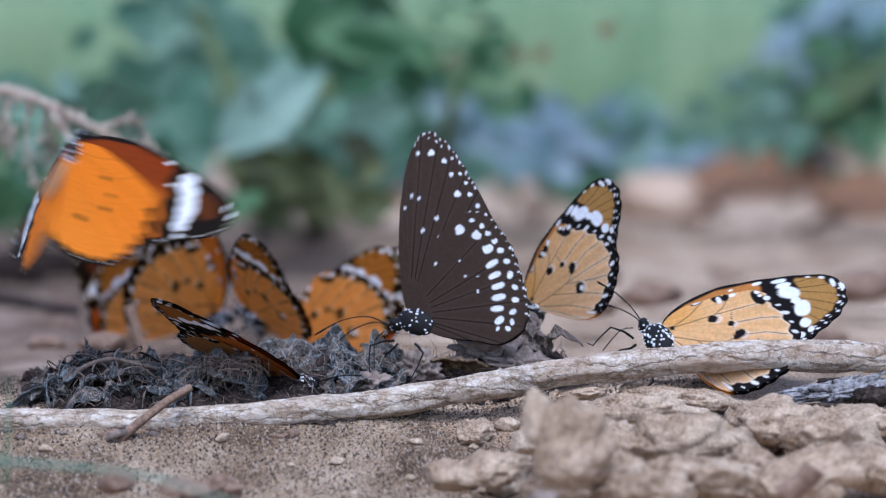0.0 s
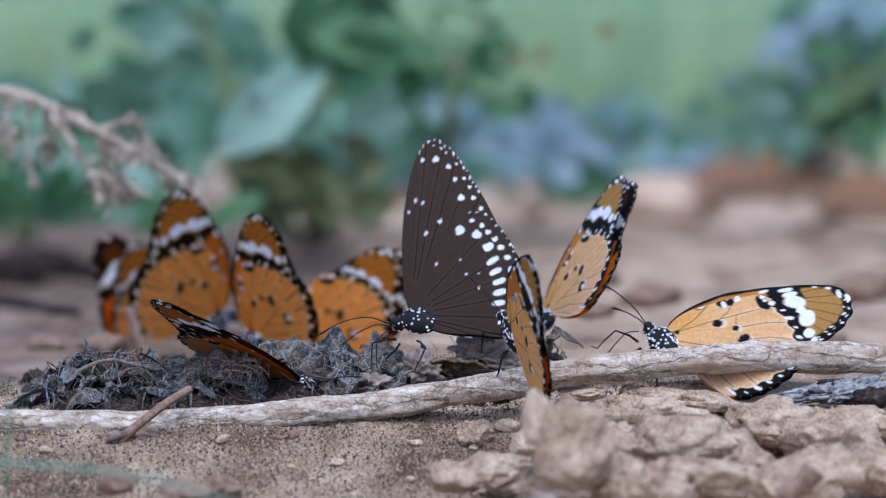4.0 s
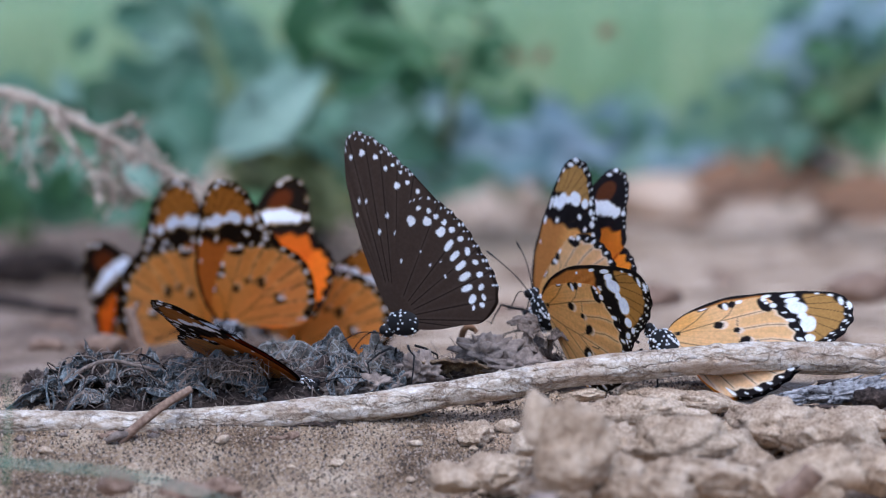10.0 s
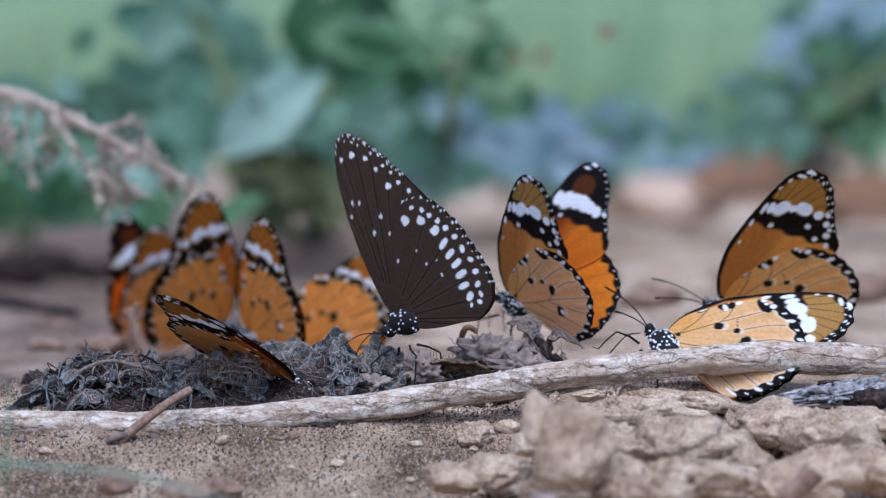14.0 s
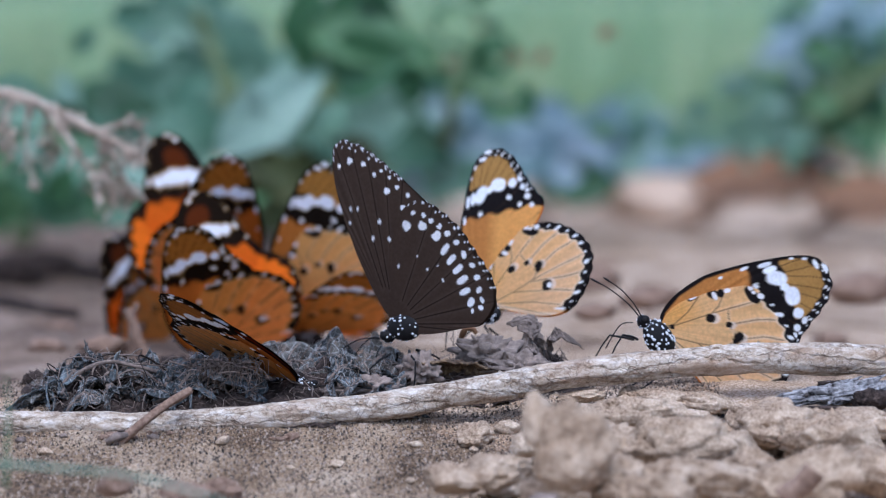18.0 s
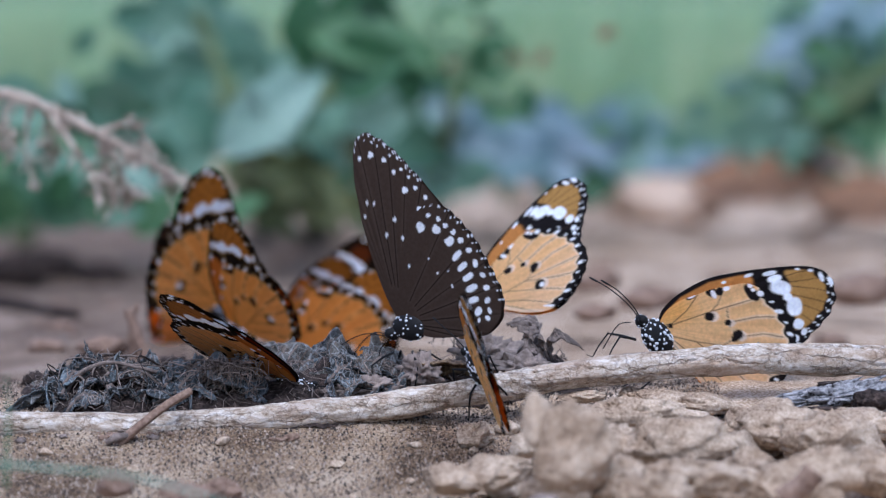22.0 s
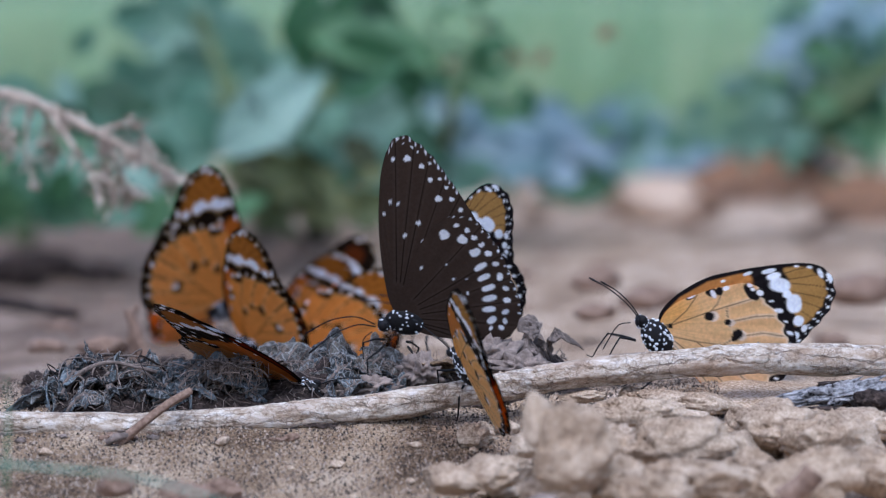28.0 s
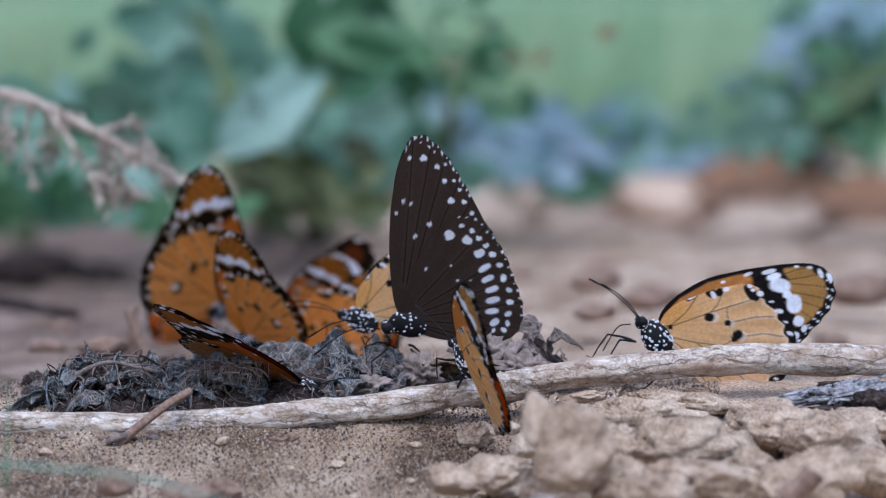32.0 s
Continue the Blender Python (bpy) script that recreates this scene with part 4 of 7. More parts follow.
def curled_leaf(name, centre, length, width, seed, turn, tip, fold, material, label, group="withered leaves"):
    """A lobed dry leaf: crumpled blade, midrib and side veins."""
    rng = random.Random(seed)
    nu, nv = 52, 33
    verts = []
    for i in range(nu):
        u = i / (nu - 1)
        w = width * (math.sin(math.pi * min(1, u * 0.93 + 0.04)) ** 0.7) * (0.8 + 0.25 * math.sin(u * 19 + seed) + 0.1 * math.sin(u * 41))
        for k in range(nv):
            v = 2 * k / (nv - 1) - 1
            x, y = (u - 0.5) * length, v * w
            z = -fold * length * (u - 0.45) ** 2 * 3 + 0.35 * width * abs(v) ** 1.5 * math.sin(u * 7 + seed)
            n1 = noise.noise((x * 130 + seed * 9, y * 130, seed))
            n2 = noise.noise((x * 330 + seed * 9, y * 330, seed + 4))
            z += 0.0040 * abs(n1) + 0.0013 * n2 + 0.0010 * abs(math.sin(u * 22 + abs(v) * 6)) * (1 - abs(v) * 0.4) + 0.0007 * abs(noise.noise((x * 600, y * 600, seed + 2)))
            verts.append((x + 0.0012 * n2, y + 0.0022 * noise.noise((x * 150, y * 150, seed + 8)), z))
    faces = [(i * nv + k, i * nv + k + 1, (i + 1) * nv + k + 1, (i + 1) * nv + k) for i in range(nu - 1) for k in range(nv - 1) if rng.random() > 0.012]
    root = tagged(new(name), label, "leaf", group)
    root.matrix_world = Matrix.Translation(centre) @ pose(0, 0, 0, tip[0], tip[1], turn)
    blade = part("blade", mesh_of("blade", verts, faces, material), root)
    blade.modifiers.new("thickness", "SOLIDIFY").thickness = 0.00016
    mid = [verts[i * nv + nv // 2] for i in range(nu)]
    part("midrib", mesh_of("midrib", *tube(np.array(mid) + np.array((0, 0, .0002)), np.linspace(.00042, .00014, nu), 6), LITTER_PALE), root)
    veins = []
    for i in range(5, nu - 8, 5):
        for side in (-1, 1):
            line = [verts[min(nu - 1, i + int(q * 7)) * nv + nv // 2 + side * int(q * (nv // 2))] for q in np.linspace(0, 1, 8)]
            veins.append(tube(np.array(line) + np.array((0, 0, .0002)), np.linspace(.00024, .0001, 8), 5))
    part("venation", mesh_of("venation", *joined(veins), LITTER_PALE), root)
    return root


for i, (c, ln, wd, turn, tip, fold) in enumerate((
        ((-0.0605, -0.0060, 0.0037), .012, .0048, 20, (50, 10), 0.5), ((-0.0499, -0.0100, 0.0033), .012, .0044, -20, (40, 18), 0.9), ((-0.0559, -0.0120, 0.0008), .013, .0050, 50, (65, 0), 0.4),
        ((-0.0241, 0.0100, 0.0047), .030, .0085, 4, (52, 6), 0.35), ((-0.0327, 0.0060, 0.0031), .024, .0070, -15, (55, 10), 0.4),
        ((-0.0177, 0.0000, 0.0045), .026, .0080, 20, (52, -12), 0.5), ((-0.0116, 0.0060, 0.0069), .018, .0062, 50, (40, 0), 0.6), ((-0.0769, 0.0100, 0.0011), .018, .0050, 15, (50, 10), 0.5),
        ((-0.0705, -0.0020, 0.0012), .017, .0048, -15, (58, 0), 0.6), ((-0.0836, 0.0080, -0.0004), .018, .0055, 40, (45, 5), 0.5), ((-0.0255, 0.0050, 0.0020), .018, .0055, 10, (60, 0), 0.5))):
    curled_leaf("withered_leaf", c, ln, wd, i + 2, turn, tip, fold, DEAD_LEAF, "crumpled grey-green withered leaf in the litter heap")
rng = random.Random(71)
for i in range(40):
    x, y = (rng.uniform(-.086, -.054), rng.uniform(-.016, .012)) if i < 24 else (rng.uniform(-.086, -.046), rng.uniform(-.0165, -.010)) if i < 32 else (rng.uniform(-.023, -.006), rng.uniform(-.0150, -.004))
    curled_leaf("withered_leaf", (x, y, heap_height(x, y) + 0.0006), rng.uniform(.007, .013), rng.uniform(.0020, .0038), 80 + i, rng.uniform(0, 360), (rng.uniform(15, 60), rng.uniform(-20, 20)), rng.uniform(0.4, 1.0), DEAD_LEAF, "small crumpled blue-grey withered leaf in the litter heap")
for i, (c, ln, wd, turn, tip, fold) in enumerate((
        ((0.0200, 0.0080, 0.0128), .011, .0040, 60, (60, 40), 0.8), ((0.0180, 0.0040, 0.0094), .012, .0042, 10, (35, 0), 0.8), ((0.0249, 0.0060, 0.0117), .007, .0024, -20, (20, -30), 0.9), ((0.0106, 0.0000, 0.0072), .012, .0035, 0, (30, 0), 0.6))):
    curled_leaf("withered_leaf", c, ln, wd, i + 40, turn, tip, fold, LITTER_PALE, "shrivelled grey-brown leaf curled up on the heap")
for i, (c, sz) in enumerate((((0.0020, 0.0010, 0.0030), (.0060, .004, .0026)), ((-0.0048, -0.0040, 0.0057), (.0040, .004, .0036)), ((0.0094, 0.0040, 0.0087), (.006, .005, .004)), ((0.0173, -0.0020, 0.0061), (.0065, .004, .0030)), ((-0.0145, -0.0080, 0.0025), (.0045, .003, .0022)), ((-0.0213, -0.0080, 0.0017), (.005, .003, .0018)), ((-0.0795, 0.0300, 0.0049), (.003, .003, .002)))):
    lump = blob((0, 0, 0), sz, 70 + i, 0.8, 2.2, 4)
    tagged(new("litter_clump", mesh_of("litter_clump", *lump, LITTER if i in (0, 6) else LITTER_PALE)), "clump of dark crumbly decayed litter", "litter", "litter clumps").matrix_world = Matrix.Translation(c)
rng = random.Random(31)
bits = []
for i in range(2600):
    x, y = rng.uniform(-.090, .034), rng.uniform(-.020, .045)
    h = heap_height(x, y)
    if h - ground_height(x, y) < 0.0015 and rng.random() < 0.8:
        continue
    d = Vector((rng.gauss(0, 1), rng.gauss(0, 1), rng.gauss(0, 0.6))).normalized() * rng.uniform(.0012, .0055)
    p = Vector((x, y, h + rng.uniform(-.0004, .0012)))
    q = p + d * 0.5 + Vector((rng.gauss(0, .0005), rng.gauss(0, .0005), rng.gauss(0, .0007)))
    bits.append(tube([p, q, p + d], [rng.uniform(.00004, .00011)] * 3, 4))
mat = (-0.0462, -0.0150, 0.0078)
for i in range(150):
    p = Vector(mat) + Vector((rng.gauss(0, .0030), rng.gauss(0, .0016), rng.gauss(0, .0009)))
    d = Vector((rng.gauss(0, .0030), rng.gauss(-.0006, .0012), -abs(rng.gauss(.0012, .0012))))
    bend = Vector((rng.gauss(0, .0010), rng.gauss(0, .0005), abs(rng.gauss(.0009, .0005))))
    bits.append(tube(spline([p, p + d * 0.35 + bend, p + d * 0.7 + bend * 0.8, p + d + Vector((0, 0, -.0010))], 9), np.linspace(rng.uniform(.00008, .00018), .00006, 9), 5))
tagged(part("litter_fibres", mesh_of("litter_fibres", *joined(bits), LITTER_PALE)), "fine pale dry fibres and stalks in the litter", "litter", kind="stuff")
for i, (c, ln, wd, turn, tip, fold) in enumerate((
        ((-0.0550, -0.0120, 0.0052), .0125, .0052, 70, (38, -20), 0.7), ((-0.0500, -0.0125, 0.0066), .0130, .0048, 10, (30, 12), 0.8), ((-0.0440, -0.0130, 0.0058), .0120, .0042, -28, (52, 24), 0.9),
        ((-0.0425, -0.0110, 0.0022), .0080, .0028, -48, (60, 20), 0.6), ((-0.0575, -0.0135, 0.0022), .0090, .0036, 110, (55, 0), 0.6), ((-0.0290, 0.0060, 0.0062), .0260, .0078, 8, (40, 8), 0.35), ((-0.0190, 0.0040, 0.0060), .0240, .0070, -12, (48, -6), 0.4))):
    curled_leaf("withered_leaf", c, ln, wd, i + 140, turn, tip, fold, DEAD_LEAF, "curled blue-grey withered leaf with pale net of veins")


def open_husk(centre, length, radius, seed, turn):
    """A dried husk: half of a crumpled tube, open towards the branch, with a rolled rim."""
    nu, nv = 60, 26
    verts = []
    for i in range(nu):
        u = i / (nu - 1)
        for k in range(nv):
            a = radians(-35 + 150 * k / (nv - 1))
            r = radius * (0.75 + 0.3 * math.sin(math.pi * u)) * (1 + 0.22 * noise.noise((u * 7, a * 1.6, seed)) + 0.10 * noise.noise((u * 24, a * 5, seed + 3)))
            r *= 1 + 0.10 * math.exp(-((k - nv + 2) / 2.0) ** 2)
            verts.append(((u - 0.5) * length, r * math.cos(a) * 0.9, r * math.sin(a) * 0.8))
    faces = [(i * nv + k, i * nv + k + 1, (i + 1) * nv + k + 1, (i + 1) * nv + k) for i in range(nu - 1) for k in range(nv - 1)]
    ob = tagged(new("dry_husk", mesh_of("dry_husk", verts, faces, HUSK_BROWN)), "curled golden-brown dry husk with a dark hollow", "husk")
    ob.matrix_world = pose(*centre, 0, 4, turn)
    ob.modifiers.new("thickness", "SOLIDIFY").thickness = 0.0004
    return ob


open_husk((0.0022, -0.0050, 0.0042), .0155, .0046, 4, 4)
arch = spline([(-0.0830, -0.0080, -0.0012), (-0.0790, -0.0090, 0.0052), (-0.0726, -0.0090, 0.0080), (-0.0660, -0.0090, 0.0070), (-0.0610, -0.0095, 0.0058)], 40)
arched = tagged(new("arching_twig"), "grey-brown dry twig arching out of the litter", "twig")
part("stem", mesh_of("stem", *tube(arch, np.linspace(.00055, .0004, 40), 9, 0.5, 9), LITTER_PALE), arched)
for j, (k, dx, dz) in enumerate(((16, -.0012, -.0060), (22, .0010, -.0052), (30, .0016, -.0064), (10, .0022, -.0040))):
    q = arch[k]
    part("side_shoot", mesh_of("side_shoot", *tube(spline([q, q + np.array((dx * 0.6, -.0006, dz * 0.3)), q + np.array((dx * 0.4, -.0010, dz * 0.7)), q + np.array((dx, -.0004, dz))], 14), np.linspace(.00026, .00012, 14), 6, 0.5, j), LITTER_PALE), arched)
curl = spline([(0.0040, 0.0100, 0.0120), (0.0046, 0.0090, 0.0134), (0.0056, 0.0090, 0.0140), (0.0068, 0.0092, 0.0137), (0.0074, 0.0094, 0.0130)], 24)
tagged(new("dry_curl", mesh_of("dry_curl", *tube(curl, np.linspace(.0007, .0005, 24), 9, 0.6, 5), LEAF_BROWN)), "small reddish brown curl of dry plant", "litter")
rng = random.Random(61)
for i in range(16):
    x, y = rng.uniform(-.084, -.056), rng.uniform(-.015, .010)
    z = heap_height(x, y) + 0.0004
    a, ln = rng.uniform(-0.6, 0.6) + (math.pi if i % 2 else 0), rng.uniform(.006, .017)
    arc = spline([(x, y, z), (x + ln * 0.3 * math.cos(a), y + ln * 0.3 * math.sin(a), z + rng.uniform(.002, .0048)), (x + ln * 0.7 * math.cos(a + .5), y + ln * 0.7 * math.sin(a + .5), z + rng.uniform(.0015, .0042)), (x + ln * math.cos(a + .9), y + ln * math.sin(a + .9), z)], 14)
    tagged(new("dry_root", mesh_of("dry_root", *tube(arc, np.linspace(rng.uniform(.00015, .0003), .0001, 14), 7, 0.5, i), rng.choice((LITTER, LITTER_PALE, LITTER_PALE)))), "thin dry brown root curling out of the litter", "root", "roots in the litter")
for i in range(22):
    x, y = rng.uniform(-.102, -.03), rng.uniform(-.030, -.024)
    rr = rng.uniform(.0004, .0011)
    tagged(new("litter_crumb", mesh_of("litter_crumb", *blob((x, y, ground_height(x, y) + rr * 0.4), (rr * 1.5, rr, rr * 0.8), 300 + i, 0.7, 1.8, 3), rng.choice((TWIG, TWIG, LITTER_PALE)))), "dark crumb of litter under the branch", "litter", "crumbs under the branch")
rng = random.Random(33)
bits = []
for i in range(60):
    x, y = rng.uniform(-.13, .16), rng.uniform(.08, .8)
    r = rng.uniform(.0008, .003)
    bits.append(blob((x, y, ground_height(x, y) + r * 0.3), (r * 1.6, r * 1.2, r * 0.8), i, 0.5, 1.5, 2))
for c, r in (((0.0532, 0.2000, 0.0085), .0045), ((0.0401, 0.2500, 0.0099), .004), ((0.1094, 0.2200, 0.0095), .006), ((-0.0811, 0.1000, 0.0035), .0035), ((0.0372, 0.1500, 0.0082), .003)):
    bits.append(blob(c, (r * 1.7, r, r * 0.7), 7, 0.5, 1.5, 2))
tagged(part("ground_crumbs", mesh_of("ground_crumbs", *joined(bits), TWIG)), "scattered small earth crumbs on the sand", "litter", kind="stuff")


fallen = spline([(x, y, ground_height(x, y) + .0012) for x, y in ((-.134, .34), (-.1215, .30), (-.1120, .275), (-.1040, .255), (-.0970, .245))], 24)
tagged(new("fallen_twig", mesh_of("fallen_twig", *tube(fallen, np.linspace(.0024, .0010, 24), 8, 0.7, 12), LITTER)), "dark rotten twig lying on the sand", "twig")
for i, (x, y, r) in enumerate(((-.0775, .05, .0026), (-.0620, .06, .0024), (-.0900, .02, .0020), (-.1260, .40, .0060), (-.1180, .43, .0050), (-.1020, .42, .0040))):
    tagged(new("litter_clump", mesh_of("litter_clump", *blob((x, y, ground_height(x, y) + r * 0.6), (r * 1.5, r, r), 170 + i, 0.8, 2.0, 3), LITTER)), "clump of dark crumbly decayed litter", "litter", "litter clumps")


# ---- dry flower spike hanging in ----
spike = tagged(new("dry_flower_spike"), "dry pale brown seed spike drooping over the ground", "plant")
axis = spline([(-0.1186, 0.16, 0.0634), (-0.1100, 0.16, 0.0622), (-0.1032, 0.16, 0.0604), (-0.0948, 0.16, 0.0566), (-0.0821, 0.16, 0.0503), (-0.0695, 0.16, 0.0428), (-0.0597, 0.16, 0.0378)], 48)
part("stem", mesh_of("stem", *tube(axis, np.interp(np.linspace(0, 1, 48), [0, .35, .6, 1], [.0013, .0015, .0012, .0007]), 8, 0.5, 2), HUSK), spike)
rng = random.Random(47)


def side_shoot(path, thick, flakes, wide, tips=0):
    """A chaffy side shoot: a thin stalk, flat husks set askew along it, and hair-thin tips."""
    line = spline(path, 18)
    bits = [tube(line, np.linspace(thick, thick * 0.45, 18), 6, 0.5, flakes)]
    for i in range(flakes):
        p = np.array(line[rng.randrange(18)]) + np.array([rng.gauss(0, wide) for _ in range(3)])
        r = rng.uniform(.0003, .0008)
        v, f = blob((0, 0, 0), (r * rng.uniform(1.0, 2.4), r * 0.5, r * 0.8), i, 0.5, 1, 1)
        m = pose(*p, rng.uniform(-60, 60), rng.uniform(-80, 80), rng.uniform(-60, 60))
        bits.append(([tuple(m @ Vector(q)) for q in v], f))
    for i in range(tips):
        p = np.array(line[rng.randrange(6, 18)]) + np.array([rng.gauss(0, wide) for _ in range(3)])
        d = np.array((rng.uniform(-.003, .003), rng.uniform(-.002, .002), -rng.uniform(.001, .0045)))
        bits.append(tube([p, p + d * 0.5 + np.array((rng.gauss(0, .0006), 0, 0)), p + d], [.00032, .00026, .00018], 5))
    part("side_shoot", mesh_of("side_shoot", *joined(bits), HUSK), spike)


for path, thick, flakes, wide, tips in (
        ([(-0.0975, 0.159, 0.0570), (-0.0906, 0.158, 0.0470), (-0.0871, 0.157, 0.0414), (-0.0853, 0.157, 0.0357)], .0009, 36, .0007, 8),
        ([(-0.0857, 0.160, 0.0515), (-0.0815, 0.160, 0.0456), (-0.0791, 0.161, 0.0400), (-0.0773, 0.161, 0.0350)], .0007, 30, .0008, 8),
        ([(-0.0871, 0.157, 0.0420), (-0.0835, 0.158, 0.0400), (-0.0815, 0.159, 0.0375), (-0.0812, 0.159, 0.0338)], .0006, 44, .0013, 14),
        ([(-0.0853, 0.160, 0.0510), (-0.0850, 0.161, 0.0465), (-0.0836, 0.161, 0.0420), (-0.0826, 0.161, 0.0370)], .0005, 30, .0012, 10),
        ([(-0.0790, 0.160, 0.0400), (-0.0765, 0.160, 0.0375), (-0.0745, 0.160, 0.0362)], .0005, 16, .0008, 4),
        ([(-0.1074, 0.160, 0.0610), (-0.1088, 0.159, 0.0533), (-0.1068, 0.158, 0.0477)], .0006, 40, .0012, 8),
        ([(-0.1110, 0.162, 0.0615), (-0.1120, 0.163, 0.0550), (-0.1105, 0.163, 0.0490)], .0006, 34, .0013, 6),
        ([(-0.1032, 0.161, 0.0600), (-0.1039, 0.161, 0.0498), (-0.1026, 0.162, 0.0414), (-0.1016, 0.162, 0.0385)], .0005, 16, .0006, 4),
        ([(-0.0990, 0.162, 0.0580), (-0.0985, 0.163, 0.0510), (-0.0975, 0.164, 0.0440)], .0005, 34, .0014, 8),
        ([(-0.0850, 0.160, 0.0525), (-0.0800, 0.159, 0.0545), (-0.0765, 0.158, 0.0545), (-0.0745, 0.158, 0.0522)], .0007, 30, .0008, 3),
        ([(-0.0780, 0.160, 0.0480), (-0.0740, 0.159, 0.0490), (-0.0715, 0.159, 0.0468)], .0006, 26, .0008, 3),
        ([(-0.0814, 0.159, 0.0500), (-0.0772, 0.158, 0.0446), (-0.0745, 0.158, 0.0454)], .0006, 18, .0006, 3),
        ([(-0.0720, 0.160, 0.0448), (-0.0690, 0.161, 0.0415), (-0.0675, 0.161, 0.0385)], .0006, 34, .0011, 8),
        ([(-0.0660, 0.160, 0.0410), (-0.0630, 0.159, 0.0385), (-0.0605, 0.159, 0.0355)], .0006, 34, .0011, 6)):
    side_shoot(path, thick, flakes, wide, tips)
for lo, hi in ((4, 14), (14, 24), (24, 34), (34, 47)):
    side_shoot([tuple(axis[lo]), tuple(axis[(lo + hi) // 2]), tuple(axis[hi])], .0006, 46, .0009, 5)


# ---- plants behind ----
def leaf_mesh(name, length, width, seed, material):
    nu, nv = 13, 7
    verts = []
    for i in range(nu):
        u = i / (nu - 1)
        w = width * 0.5 * math.sin(math.pi * (u * 0.97 + 0.015)) ** 0.8 * (1.15 - 0.4 * u)
        for k in range(nv):
            v = 2 * k / (nv - 1) - 1
            verts.append(((u - 0.5) * length, v * w, -0.18 * length * (u - 0.5) ** 2 * 2 + 0.12 * width * abs(v) + 0.05 * width * noise.noise((u * 4, v * 2, seed))))
    faces = [(i * nv + k, i * nv + k + 1, (i + 1) * nv + k + 1, (i + 1) * nv + k) for i in range(nu - 1) for k in range(nv - 1)]
    return mesh_of(name, verts, faces, material)


LEAVES = {m.name: [leaf_mesh("leaf", 1.0, w, i, m) for i, w in enumerate((0.5, 0.62, 0.75))] for m in (LEAF, LEAF_BLUE, LEAF_BROWN, LEAF_OLIVE, LEAF_PALE)}


def shrub(label, stems, leaves, seed):
    """A low plant: stems from the ground, and leaves of their own place, length, lean and turn."""
    rng = random.Random(seed)
    root = tagged(new("shrub"), label, "plant", "plants behind")
    for path, r in stems:
        part("stem", mesh_of("stem", *tube(spline(path, 14), np.linspace(r, r * 0.5, 14), 6), STEM), root)
    for c, ln, turn, m in leaves:
        if c[2] < 0.0165:
            continue
        ob = part("leaf", rng.choice(LEAVES[m.name]), root)
        ob.matrix_basis = Matrix.Translation(c) @ pose(0, 0, 0, 0, -turn, 0) @ pose(0, 0, 0, rng.uniform(45, 100), 0, 0) @ pose(0, 0, 0, 0, rng.uniform(-25, 25), 0)
        ob.scale = (ln, ln, ln)
    return root


def scatter(centre, spread_by, count, lo, hi, m, seed):
    rng = random.Random(seed)
    return [((centre[0] + rng.gauss(0, spread_by[0]), centre[1] + rng.gauss(0, spread_by[1]), centre[2] + rng.gauss(0, spread_by[2])), rng.uniform(lo, hi), rng.uniform(-70, 70), m) for _ in range(count)]


shrub("leafy green plant with broad bluish leaves", [([(-0.0451, 0.7000, -0.0024), (-0.0387, 0.4460, 0.0403), (-0.0321, 0.4650, 0.0798)], .006), ([(-0.0632, 0.7000, -0.0024), (-0.0601, 0.4650, 0.0397), (-0.0772, 0.4960, 0.0796)], .005)],
      [((-0.0505, 0.3840, 0.0512), 0.040, 40, LEAF_BLUE), ((-0.0212, 0.4340, 0.0706), 0.041, -12, LEAF), ((-0.0412, 0.4460, 0.0765), 0.028, 80, LEAF), ((-0.0251, 0.4650, 0.0798), 0.029, 20, LEAF), ((-0.0784, 0.5580, 0.0717), 0.043, 10, LEAF_BLUE), ((-0.0624, 0.5270, 0.0630), 0.039, -40, LEAF_BLUE),
       ((-0.0969, 0.5270, 0.0539), 0.043, 20, LEAF_BLUE), ((-0.1076, 0.4960, 0.0493), 0.039, -15, LEAF), ((-0.0777, 0.4340, 0.0407), 0.034, 30, LEAF_BLUE), 
       ((-0.0286, 0.4650, 0.0432), 0.043, 15, LEAF_BLUE), ((-0.0150, 0.4960, 0.0404), 0.043, -20, LEAF_BLUE), ((-0.0345, 0.4960, 0.0600), 0.034, 50, LEAF)] + scatter((-0.0723, 0.5890, 0.0619), (.025, .08, .018), 21, 0.0112, 0.0265, LEAF_BLUE, 3) + scatter((-0.0414, 0.5580, 0.0477), (.025, .06, .025), 30, 0.0112, 0.0265, LEAF, 4) + scatter((-0.0410, 0.4200, 0.0240), (.010, .02, .006), 16, 0.010, 0.020, LEAF_OLIVE, 41) + [((-0.0235, 0.4300, 0.0640), 0.030, 10, LEAF), ((-0.0300, 0.4500, 0.0780), 0.030, 60, LEAF)] + scatter((-0.0081, 0.5580, 0.0347), (.02, .05, .012), 13, 0.0112, 0.0234, LEAF_BLUE, 16), 1)
